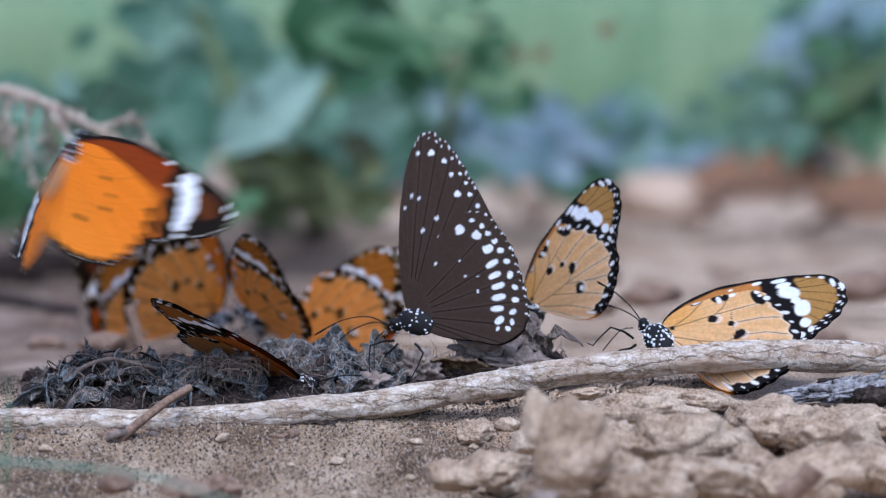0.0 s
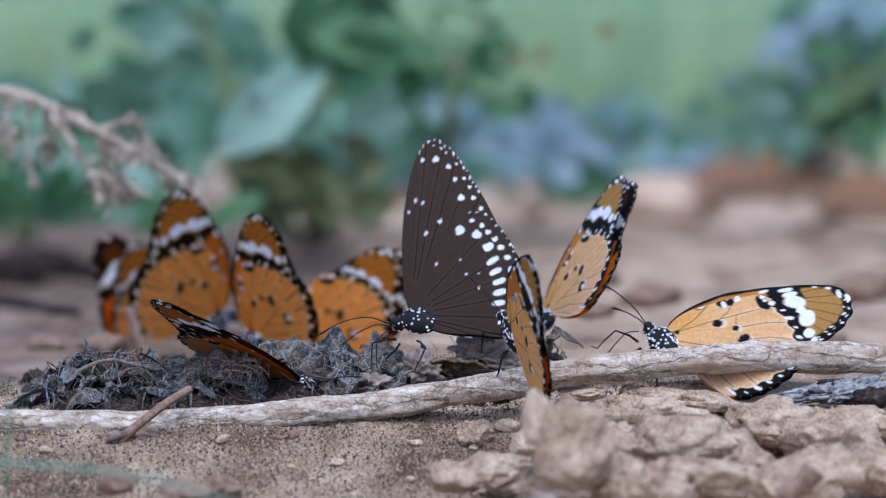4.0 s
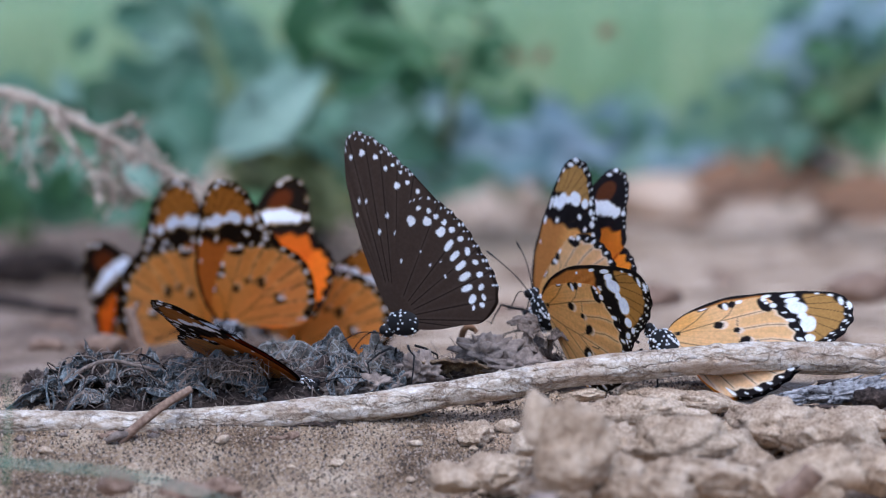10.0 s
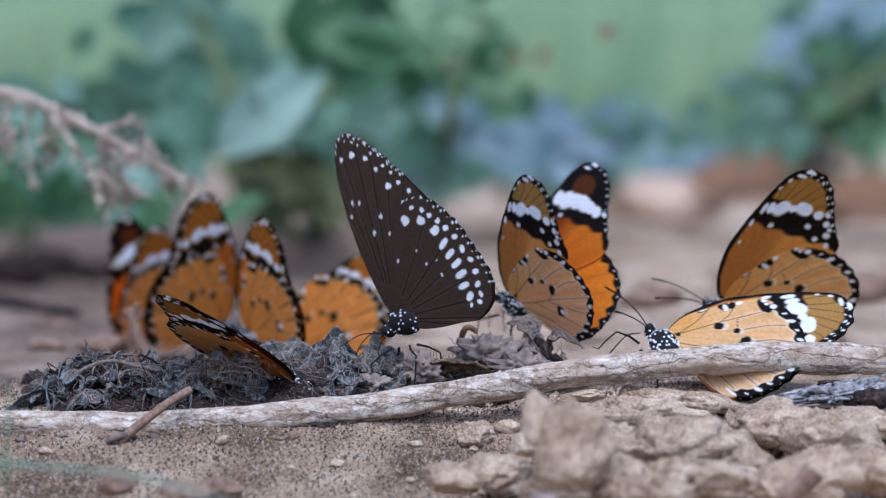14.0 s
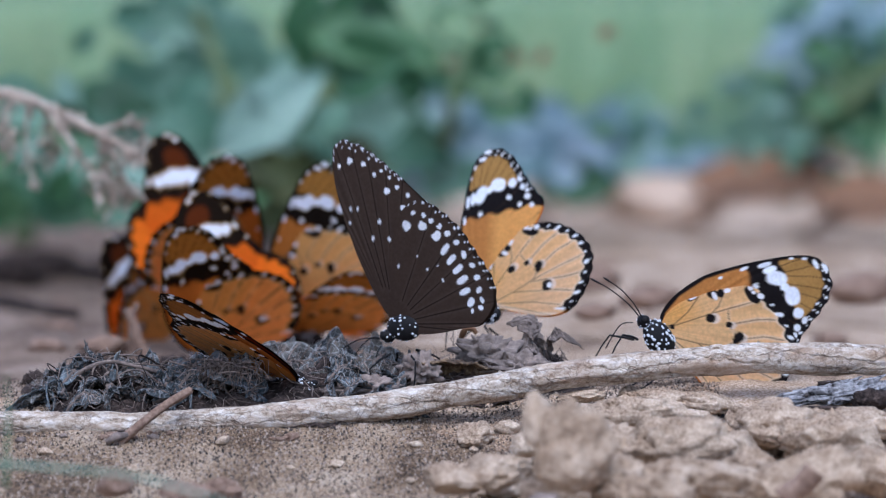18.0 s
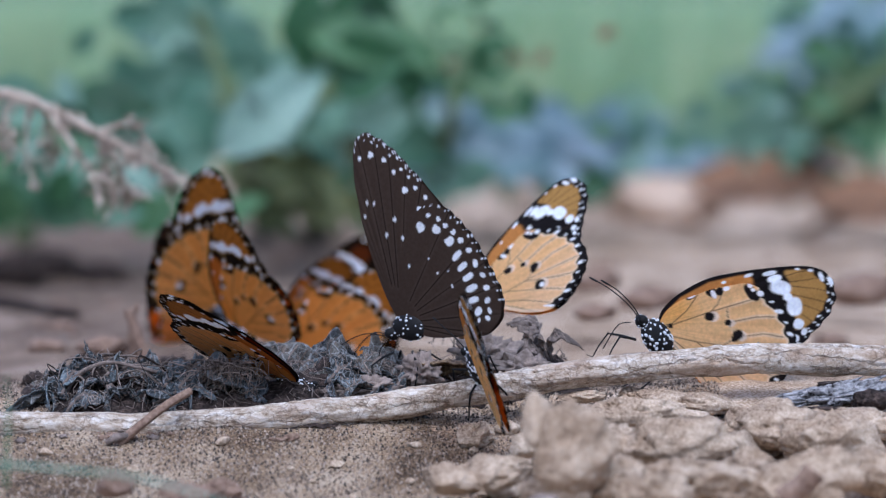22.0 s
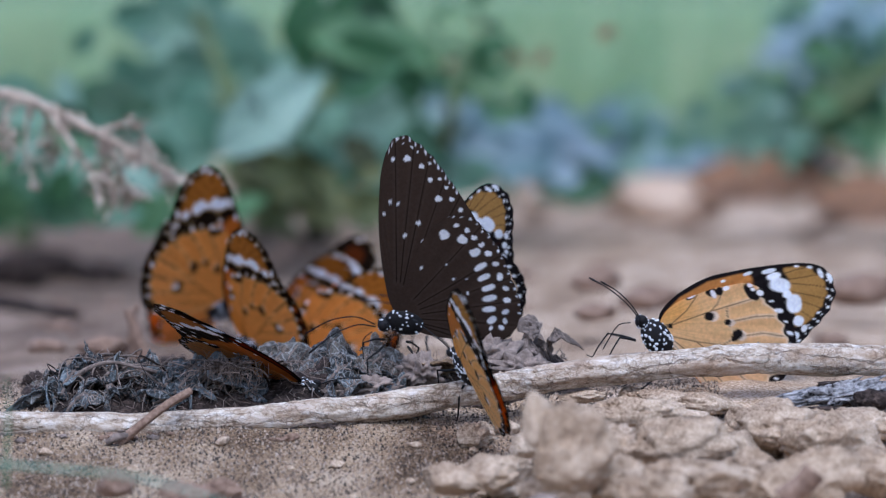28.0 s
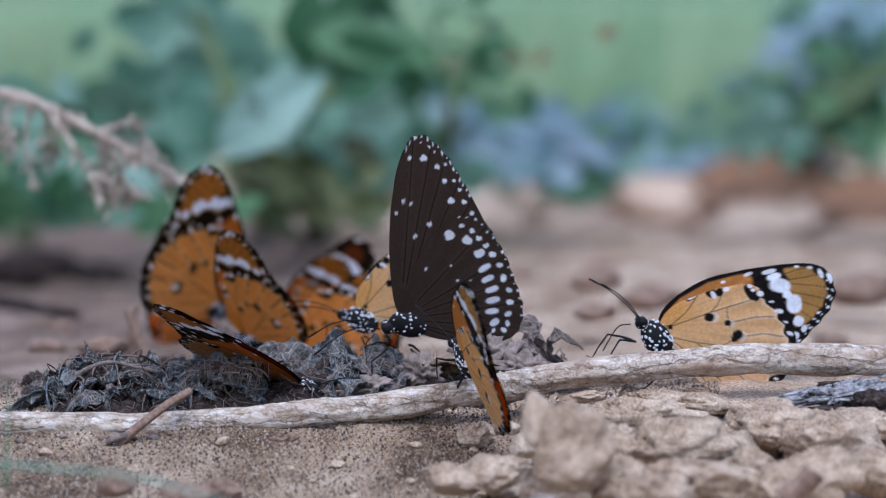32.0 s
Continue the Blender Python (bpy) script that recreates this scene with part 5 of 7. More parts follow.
shrub("low dark green plant", [([(-0.1413, 0.6000, 0.0028), (-0.1391, 0.6200, 0.0191), (-0.1164, 0.4030, 0.0417)], .005)],
      scatter((-0.0509, 0.4000, 0.0502), (.014, .02, .008), 14, .008, .016, LEAF_BLUE, 26) + scatter((-0.0917, 0.5000, 0.0635), (.02, .03, .012), 18, .010, .018, LEAF_BLUE, 27) + scatter((-0.0214, 0.4500, 0.0678), (.012, .02, .010), 12, .009, .016, LEAF, 28) + scatter((-0.0474, 0.4300, 0.0285), (.008, .02, .006), 34, 0.008, 0.017, LEAF_OLIVE, 25) + scatter((-0.1200, 0.3840, 0.0291), (.03, .05, .010), 28, 0.0112, 0.0265, LEAF, 5) + scatter((-0.1180, 0.4400, 0.0230), (.014, .02, .004), 22, 0.010, 0.018, LEAF, 45) + scatter((-0.1086, 0.4340, 0.0321), (.035, .05, .012), 25, 0.0142, 0.0265, LEAF_BLUE, 6), 2)
shrub("sprig with dry olive leaves", [([(-0.0051, 0.8000, 0.0009), (0.0011, 0.4960, 0.0404), (0.0064, 0.4960, 0.0671)], .003)], scatter((0.0073, 0.4960, 0.0645), (.013, .03, .009), 33, 0.0053, 0.0140, LEAF, 7) + scatter((0.0073, 0.4960, 0.0645), (.014, .03, .009), 7, 0.0045, 0.0101, LEAF_BROWN, 8), 3)
shrub("low spreading plant with pale bluish leaves", [([(0.0446, 0.7500, 0.0115), (0.0621, 0.7800, 0.0270), (0.0676, 0.7040, 0.0458)], .004), ([(0.0240, 0.7500, 0.0115), (0.0201, 0.7800, 0.0249), (0.0153, 0.7040, 0.0357)], .004)],
      [((0.0656, 0.7040, 0.0438), 0.022, 60, LEAF_BLUE), ((0.0529, 0.6160, 0.0375), 0.014, 10, LEAF), ((0.0395, 0.6600, 0.0282), 0.027, 5, LEAF_BLUE), ((0.0689, 0.6330, 0.0273), 0.023, 15, LEAF_BLUE), ((0.0213, 0.7040, 0.0297), 0.029, -25, LEAF_BLUE)]
      + scatter((0.0435, 0.7040, 0.0236), (.035, .05, .005), 30, 0.0076, 0.0179, LEAF_BLUE, 9) + scatter((0.0435, 0.6400, 0.0266), (.030, .03, .005), 50, 0.0076, 0.0179, LEAF_PALE, 39) + scatter((0.0797, 0.7040, 0.0307), (.022, .05, .006), 37, 0.0076, 0.0173, LEAF_BLUE, 10) + scatter((0.0193, 0.7040, 0.0226), (.03, .05, .006), 8, 0.0076, 0.0173, LEAF, 11)
      + scatter((-0.0020, 0.6300, 0.0370), (.016, .03, .006), 34, .010, .021, LEAF_PALE, 34) + scatter((0.0300, 0.6300, 0.0350), (.016, .03, .007), 34, .010, .020, LEAF_PALE, 35) + scatter((0.0240, 0.6100, 0.0330), (.020, .03, .008), 20, .010, .018, LEAF_PALE, 36), 4)
shrub("leaning plant with silvery blue leaves", [([(0.1184, 0.6500, 0.0178), (0.1244, 0.5990, 0.0409), (0.1390, 0.6160, 0.0614)], .007), ([(0.1184, 0.6500, 0.0178), (0.1320, 0.5990, 0.0447), (0.1562, 0.6160, 0.0652)], .005)],
      [((0.1103, 0.6160, 0.0442), 0.024, 75, LEAF_BLUE), ((0.1366, 0.6600, 0.0685), 0.029, 12, LEAF_BLUE), ((0.1503, 0.6600, 0.0744), 0.023, 30, LEAF_BLUE), ((0.1313, 0.6160, 0.0519), 0.020, 55, LEAF), ((0.1225, 0.5990, 0.0409), 0.020, 60, LEAF), ((0.1447, 0.6160, 0.0576), 0.023, 20, LEAF), ]
      + scatter((0.1073, 0.6600, 0.0361), (.014, .04, .010), 16, 0.0089, 0.0173, LEAF_BLUE, 12) + scatter((0.1501, 0.7040, 0.0659), (.016, .04, .008), 32, 0.0095, 0.0199, LEAF_BLUE, 13) + scatter((0.1327, 0.6330, 0.0457), (.012, .03, .012), 50, 0.0076, 0.0146, LEAF, 14) + scatter((0.1380, 0.6530, 0.0686), (.012, .02, .010), 28, 0.0085, 0.0153, LEAF_PALE, 29) + scatter((0.0430, 0.6820, 0.0294), (.016, .02, .007), 25, 0.0076, 0.0136, LEAF_PALE, 30) + scatter((0.1156, 0.5810, 0.0424), (.010, .02, .012), 10, 0.0057, 0.0119, LEAF_BLUE, 17), 5)

leaf_rib = mesh_of("midrib", *tube([(u - 0.5, 0, 0.012 - 0.36 * (u - 0.5) ** 2) for u in np.linspace(0, 1, 12)], np.linspace(0.022, 0.006, 12), 6), TWIG)
for i, (c, ln, turn, lean) in enumerate((((0.1103, 0.6000, 0.0196), .076, 2, 24), ((0.1224, 0.6800, 0.0235), .045, 14, 30), ((0.1420, 0.5600, 0.0152), .042, -6, 30), ((0.1346, 0.5600, 0.0114), .03, 10, 20), ((-0.0348, 0.8000, 0.0072), .05, 0, 30), ((0.0966, 0.6800, 0.0205), .03, -10, 30))):
    ob = tagged(new("fallen_leaf", LEAVES["fallen_leaf"][i % 3]), "curled brown fallen leaf on the ground", "leaf", "fallen leaves")
    ob.matrix_world = Matrix.Translation(c) @ pose(0, 0, 0, 0, -turn, 0) @ pose(0, 0, 0, lean, 0, 0)
    ob.scale = (ln, ln, ln)
    part("midrib", leaf_rib, ob)
for i, (c, sz) in enumerate((((0.0714, 0.6000, 0.0152), (.017, .012, .0105)), ((0.0467, 0.7500, 0.0105), (.008, .007, .007)), ((0.0615, 0.7000, 0.0117), (.010, .008, .007)), ((0.0334, 0.7000, 0.0077), (.008, .008, .005)), ((0.0838, 0.6000, 0.0114), (.012, .01, .006)))):
    tagged(new("stone", mesh_of("stone", *blob((0, 0, 0), sz, 80 + i, 0.3, 1, 3, 0.2, 0.3), STONE)), "rounded tan stone on the sand", "stone", "stones").matrix_world = Matrix.Translation(c)

blade = tagged(new("grass_blade", mesh_of("grass_blade", *tube(spline([(-0.0879, -0.1700, 0.0020), (-0.0684, -0.1800, 0.0016), (-0.0534, -0.1900, 0.0008), (-0.0367, -0.2000, -0.0032)], 24), np.linspace(.00055, .0003, 24), 6), LEAF_BLUE)), "thin bluish green grass blade bending near the ground", "grass")
blade2 = tagged(new("grass_blade", mesh_of("grass_blade", *tube(spline([(-0.0814, -0.1600, 0.0174), (-0.0810, -0.1600, 0.0100), (-0.0807, -0.1700, -0.0027)], 24), np.linspace(.0002, .0004, 24), 6), LEAF)), "thin green grass blade standing upright", "grass")

rng = random.Random(51)
tv, tf = [], []
for i in range(9000):
    y = 1.5 + 5.5 * rng.random() ** 1.6
    x = rng.uniform(-1, 1) * (0.25 + y * 0.14)
    h, w, a = rng.uniform(.03, .09), rng.uniform(.002, .005), rng.uniform(0, math.pi)
    z = ground_height(x, y)
    lx, ly = rng.gauss(0, .02), rng.gauss(0, .02)
    n = len(tv)
    tv += [(x - w * math.cos(a), y - w * math.sin(a), z), (x + w * math.cos(a), y + w * math.sin(a), z), (x + lx, y + ly, z + h)]
    tf.append((n, n + 1, n + 2))
tagged(part("grass", mesh_of("grass", tv, tf, GRASS)), "short green grass behind the sand", "grass", kind="stuff")


# ---- the butterflies ----
FLIERS = {
    "dark": butterfly("dark_butterfly", "dark brown butterfly with white wing spots feeding on litter", DARK_WINGS, DARK_BODY, WING_DARK, 1.0, ""),
    "feeder": butterfly("orange_butterfly", "pale orange butterfly with black and white wing tips behind the branch", FINE_WINGS, LIGHT_BODY, WING_PALE, 1.06, "orange butterflies"),
    "crouched": butterfly("orange_butterfly", "orange butterfly leaning low over the withered leaves", FINE_WINGS, LIGHT_BODY, WING_BROWN_SHADED, 0.98, "orange butterflies"),
    "roamer": butterfly("orange_butterfly", "orange butterfly shifting about on the litter heap", FINE_WINGS, LIGHT_BODY, WING_PALE, 0.93, "orange butterflies"),
    "visitor": butterfly("orange_butterfly", "bright orange butterfly that flies about and settles on the branch", FINE_WINGS, LIGHT_BODY, WING_WARM, 1.0, "orange butterflies"),
    "tall": butterfly("orange_butterfly", "deep orange butterfly with raised wings on sand behind the heap", SOFT_WINGS, LIGHT_BODY, WING_DEEP, 1.08, "orange butterflies"),
    "near_left": butterfly("orange_butterfly", "deep orange butterfly with folded wings behind the withered leaves", SOFT_WINGS, LIGHT_BODY, WING_DEEP, 1.0, "orange butterflies"),
    "half_hidden": butterfly("orange_butterfly", "deep orange butterfly half hidden behind the dark one", SOFT_WINGS, LIGHT_BODY, WING_DEEP, 0.95, "orange butterflies"),
    "far_left": butterfly("orange_butterfly", "orange butterfly farther back on the sand", SOFT_WINGS, LIGHT_BODY, WING_DEEP, 0.95, "orange butterflies"),
    "behind": butterfly("orange_butterfly", "small orange butterfly at the back of the group", SOFT_WINGS, LIGHT_BODY, WING_DEEP, 0.85, "orange butterflies"),
}


def motions():
    flight(*FLIERS['dark'], [
        (0, -0.00734, 0, 0.01674, 159.8, 6.1, 20, 0.2, 0.2, 0),
        (1, -0.00693, 0, 0.01703, 161.8, 7.6, 20.5, 0.2, 0.2, -0.9),
        (2, -0.00685, 0, 0.01701, 162.5, 8.9, 20.7, 0.2, 0.2, -0.9),
        (3.3, -0.0069, 0, 0.01715, 159.9, 4.2, 24.2, 0.2, 0.2, -2.1),
        (5.4, -0.0081, 0, 0.01698, 154.5, -4.2, 27.9, 0.2, 0.2, -1.5),
        (5.7, -0.01028, 0, 0.01704, 140, -14.9, -4.2, 0.2, 0.2, -1.4),
        (6, -0.01066, 0, 0.01686, 140.3, -17.8, -3, 0.2, 0.2, -0.6),
        (7, -0.01047, 0, 0.01705, 143, -15.6, 0.1, 0.2, 0.2, -0.6),
        (7.65, -0.01048, 0, 0.01691, 142.8, -15.2, 2.1, 0.2, 0.2, 0.5),
        (7.8, -0.01, 0, 0.01771, 146, -15.2, -28.9, 72.3, 48.3, -11.7),
        (8, -0.00885, 0, 0.02043, 139, -8.1, -9, 41.5, 28.5, 6.4),
        (8.12, -0.00838, 0, 0.01993, 136, -5.8, -4.9, 67.6, 22.3, 0.6),
        (8.3, -0.0091, 0, 0.01579, 147.4, -7.4, -23.3, 20.7, 9.2, -9.6),
        (8.5, -0.0109, 0, 0.01709, 142.9, -13.6, -8.5, 0.2, 0.2, 1.3),
        (8.75, -0.01071, 0, 0.01689, 142.3, -13.4, -5.1, 0.2, 0.2, 0.8),
        (9, -0.01150, 0, 0.01720, 157, -13.5, -6, 17, 19, 1),
        (9.5, -0.00988, 0, 0.01826, 145, -6.7, -12.3, 34.6, 19.1, -5.7),
        (9.7, -0.01069, 0, 0.01669, 144.8, -11.8, -0.7, 0.2, 0.2, 0.7),
        (10, -0.01024, 0, 0.01652, 146.8, -9.4, 2.4, 0.2, 0.2, 0.8),
        (11, -0.00979, 0, 0.01684, 145.2, -8.8, 1.4, 0.2, 0.2, 1.2),
        (12, -0.00988, 0, 0.01655, 143.6, -12.1, -0.1, 0.2, 0.2, 1.1),
        (12.75, -0.00991, 0, 0.01662, 143.4, -12, -1.9, 0.2, 0.2, 1.6),
        (12.9, -0.00953, 0, 0.01743, 143.1, -9.3, -7, 57.8, 28.7, -7.3),
        (13, -0.01186, 0, 0.0209, 152.3, -3.4, -8.5, 48, 31.1, 3.1),
        (13.2, -0.01025, 0, 0.01713, 151.2, -4.6, -19.1, 10.9, 6.7, -2.7),
        (13.4, -0.01021, 0, 0.01687, 144.8, -11.9, -1.4, 0.2, 0.2, 2.8),
        (14, -0.0101, 0, 0.01662, 144.5, -11.4, -1.2, 0.2, 0.2, 1.3),
        (14.5, -0.01016, 0, 0.01651, 144.6, -11.8, -0.3, 0.2, 0.2, 1.3),
        (16.6, -0.01083, 0, 0.01615, 144, -14.4, -2.7, 0.2, 0.2, 1.3),
        (16.85, -0.01043, 0, 0.0172, 150.3, -12.3, -15, 56.6, 34.4, -16.7),
        (17, -0.01154, 0, 0.02076, 154.6, -0.9, -9, 45.4, 28.8, 3.4),
        (17.25, -0.01108, 0, 0.016, 147.1, -15.9, -8.3, 0.2, 0.2, 0.4),
        (17.5, -0.01042, 0, 0.01588, 146.8, -11.2, -0.2, 0.2, 0.2, 4),
        (18, -0.01025, 0, 0.01562, 145.9, -10.8, -0.2, 0.2, 0.2, 2.9),
        (18.6, -0.00973, 0, 0.01602, 143.2, -9.8, -1.4, 0.2, 0.2, 4.1),
        (19, -0.00916, 0, 0.01616, 143.4, -8.9, -2.2, 0.2, 0.2, 2.1),
        (19.25, -0.00931, 0, 0.01615, 142.8, -9.4, -4.3, 0.2, 0.2, 2.1),
        (19.42, -0.00966, 0, 0.017, 140.1, -8.6, -8.7, 68.1, 26.4, 1.5),
        (19.6, -0.01005, 0, 0.01692, 145.8, -9, -14.4, 53.5, 30.9, -12),
        (19.8, -0.00938, 0, 0.01702, 150.4, -3.2, -15.8, 17.9, 14, -0.6),
        (20, -0.00945, 0, 0.01607, 142.8, -8.9, -7.8, 0.2, 0.2, 1.9),
        (20.7, -0.00944, 0, 0.01595, 143.1, -9.1, -5.8, 0.2, 0.2, 2.2),
        (21, -0.00839, 0, 0.01662, 142.1, -6.4, -12.8, 3.5, 9.5, -0.3),
        (21.3, -0.00902, 0, 0.01586, 143.1, -6.5, -3.8, 0.2, 0.2, 1.3),
        (22, -0.009, 0, 0.01602, 145.7, -4.6, -0.8, 0.2, 0.2, 2.3),
        (22.6, -0.00981, 0, 0.01759, 161.4, 3.1, -14.5, 0.2, 0.2, 0.7),
        (23, -0.01009, 0, 0.01793, 184.3, 8.6, -21.7, 0.2, 0.2, -0.5),
        (24, -0.01064, 0, 0.01811, 182.3, 8.5, -21.7, 0.2, 0.2, -1.2),
        (25, -0.01058, 0, 0.01823, 180.5, 9.6, -22.5, 0.2, 0.2, -0.8),
        (28, -0.01008, 0, 0.01737, 188.3, 6.1, -19.9, 0.2, 0.2, 0),
        (28.5, -0.00932, 0, 0.01732, 190.9, 7.6, -19.1, 0.2, 0.2, -0),
        (29, -0.00832, 0, 0.01751, 190.3, 10, -19.2, 0.2, 0.2, -0.4),
        (30, -0.0083, 0, 0.01735, 191.5, 10.1, -20, 0.2, 0.2, -1.1),
        (31, -0.00896, 0, 0.01728, 191.1, 8.2, -19.1, 0.2, 0.2, -1.2),
        (32, -0.0093, 0, 0.01688, 192, 6.5, -17, 0.2, 0.2, -3.1),
    ])
    flight(*FLIERS['feeder'], [
        (0, 0.04748, 0, 0.01392, 133.2, 31.3, 46.4, 0.2, 0.2, -0.5),
        (1, 0.04742, 0, 0.01404, 133.5, 31.3, 46, 0.2, 0.2, -0.6),
        (1.7, 0.04678, 0, 0.01434, 191.8, 38, 12.1, 0.2, 0.2, 4.1),
        (2, 0.04824, 0, 0.01352, 131.5, 31.7, 47, 0.2, 0.2, -1.7),
        (6, 0.04858, 0, 0.01334, 132.6, 32.2, 46.3, 0.2, 0.2, -3),
        (10, 0.04875, 0, 0.01315, 131.1, 31.4, 48.3, 0.2, 0.2, -4.4),
        (14, 0.04879, 0, 0.01311, 130.8, 31.2, 48.9, 0.2, 0.2, -4.3),
        (14.5, 0.04886, 0, 0.01312, 131.2, 31.6, 48.5, 0.2, 0.2, -4.2),
        (16.4, 0.04752, 0, 0.01644, 182.2, 44.1, 16.8, 0.2, 0.2, 8.8),
        (17, 0.04775, 0, 0.01662, 184, 45, 14.3, 0.2, 0.2, 8.4),
        (18, 0.04723, 0, 0.0153, 192.1, 46.9, 6.6, 0.2, 0.2, 4.8),
        (19, 0.04716, 0, 0.01572, 192.8, 46.4, 6.2, 0.2, 0.2, -0.2),
        (20, 0.04698, 0, 0.01563, 195, 46.1, 1, 0.2, 0.2, -1.1),
        (25, 0.0468, 0, 0.01566, 196.4, 45.5, -1.9, 0.2, 0.2, -0.4),
        (32, 0.0468, 0, 0.01534, 198.8, 44.8, -5.2, 0.2, 0.2, -0.1),
    ])
    flight(*FLIERS['crouched'], [
        (0, -0.03106, -0.008, 0.00356, -51.9, -2.1, 61.1, 0.2, 0.2, 19.6),
        (12, -0.03106, -0.008, 0.00356, -51.9, -2.1, 61.1, 0.2, 0.2, 19.6),
        (13, -0.03235, -0.008, 0.00391, -28.8, -13.4, 62.3, 0.2, 0.2, 2.2),
        (14, -0.03235, -0.008, 0.00391, -28.8, -13.4, 62.3, 0.2, 0.2, 2.2),
        (17, -0.03235, -0.008, 0.00391, -28.8, -13.4, 62.3, 0.2, 0.2, 2.2),
        (18, -0.03163, -0.008, 0.00388, -27.7, -13.1, 61.2, 0.2, 0.2, 0.7),
        (20, -0.03163, -0.008, 0.00388, -27.7, -13.1, 61.2, 0.2, 0.2, 0.7),
        (23.5, -0.03163, -0.008, 0.00388, -27.7, -13.1, 61.2, 0.2, 0.2, 0.7),
        (25, -0.03088, -0.008, 0.00353, -53.7, -1.4, 62, 0.2, 0.2, 24),
        (28, -0.03088, -0.008, 0.00353, -53.7, -1.4, 62, 0.2, 0.2, 24),
        (32, -0.03088, -0.008, 0.00353, -53.7, -1.4, 62, 0.2, 0.2, 24),
    ])
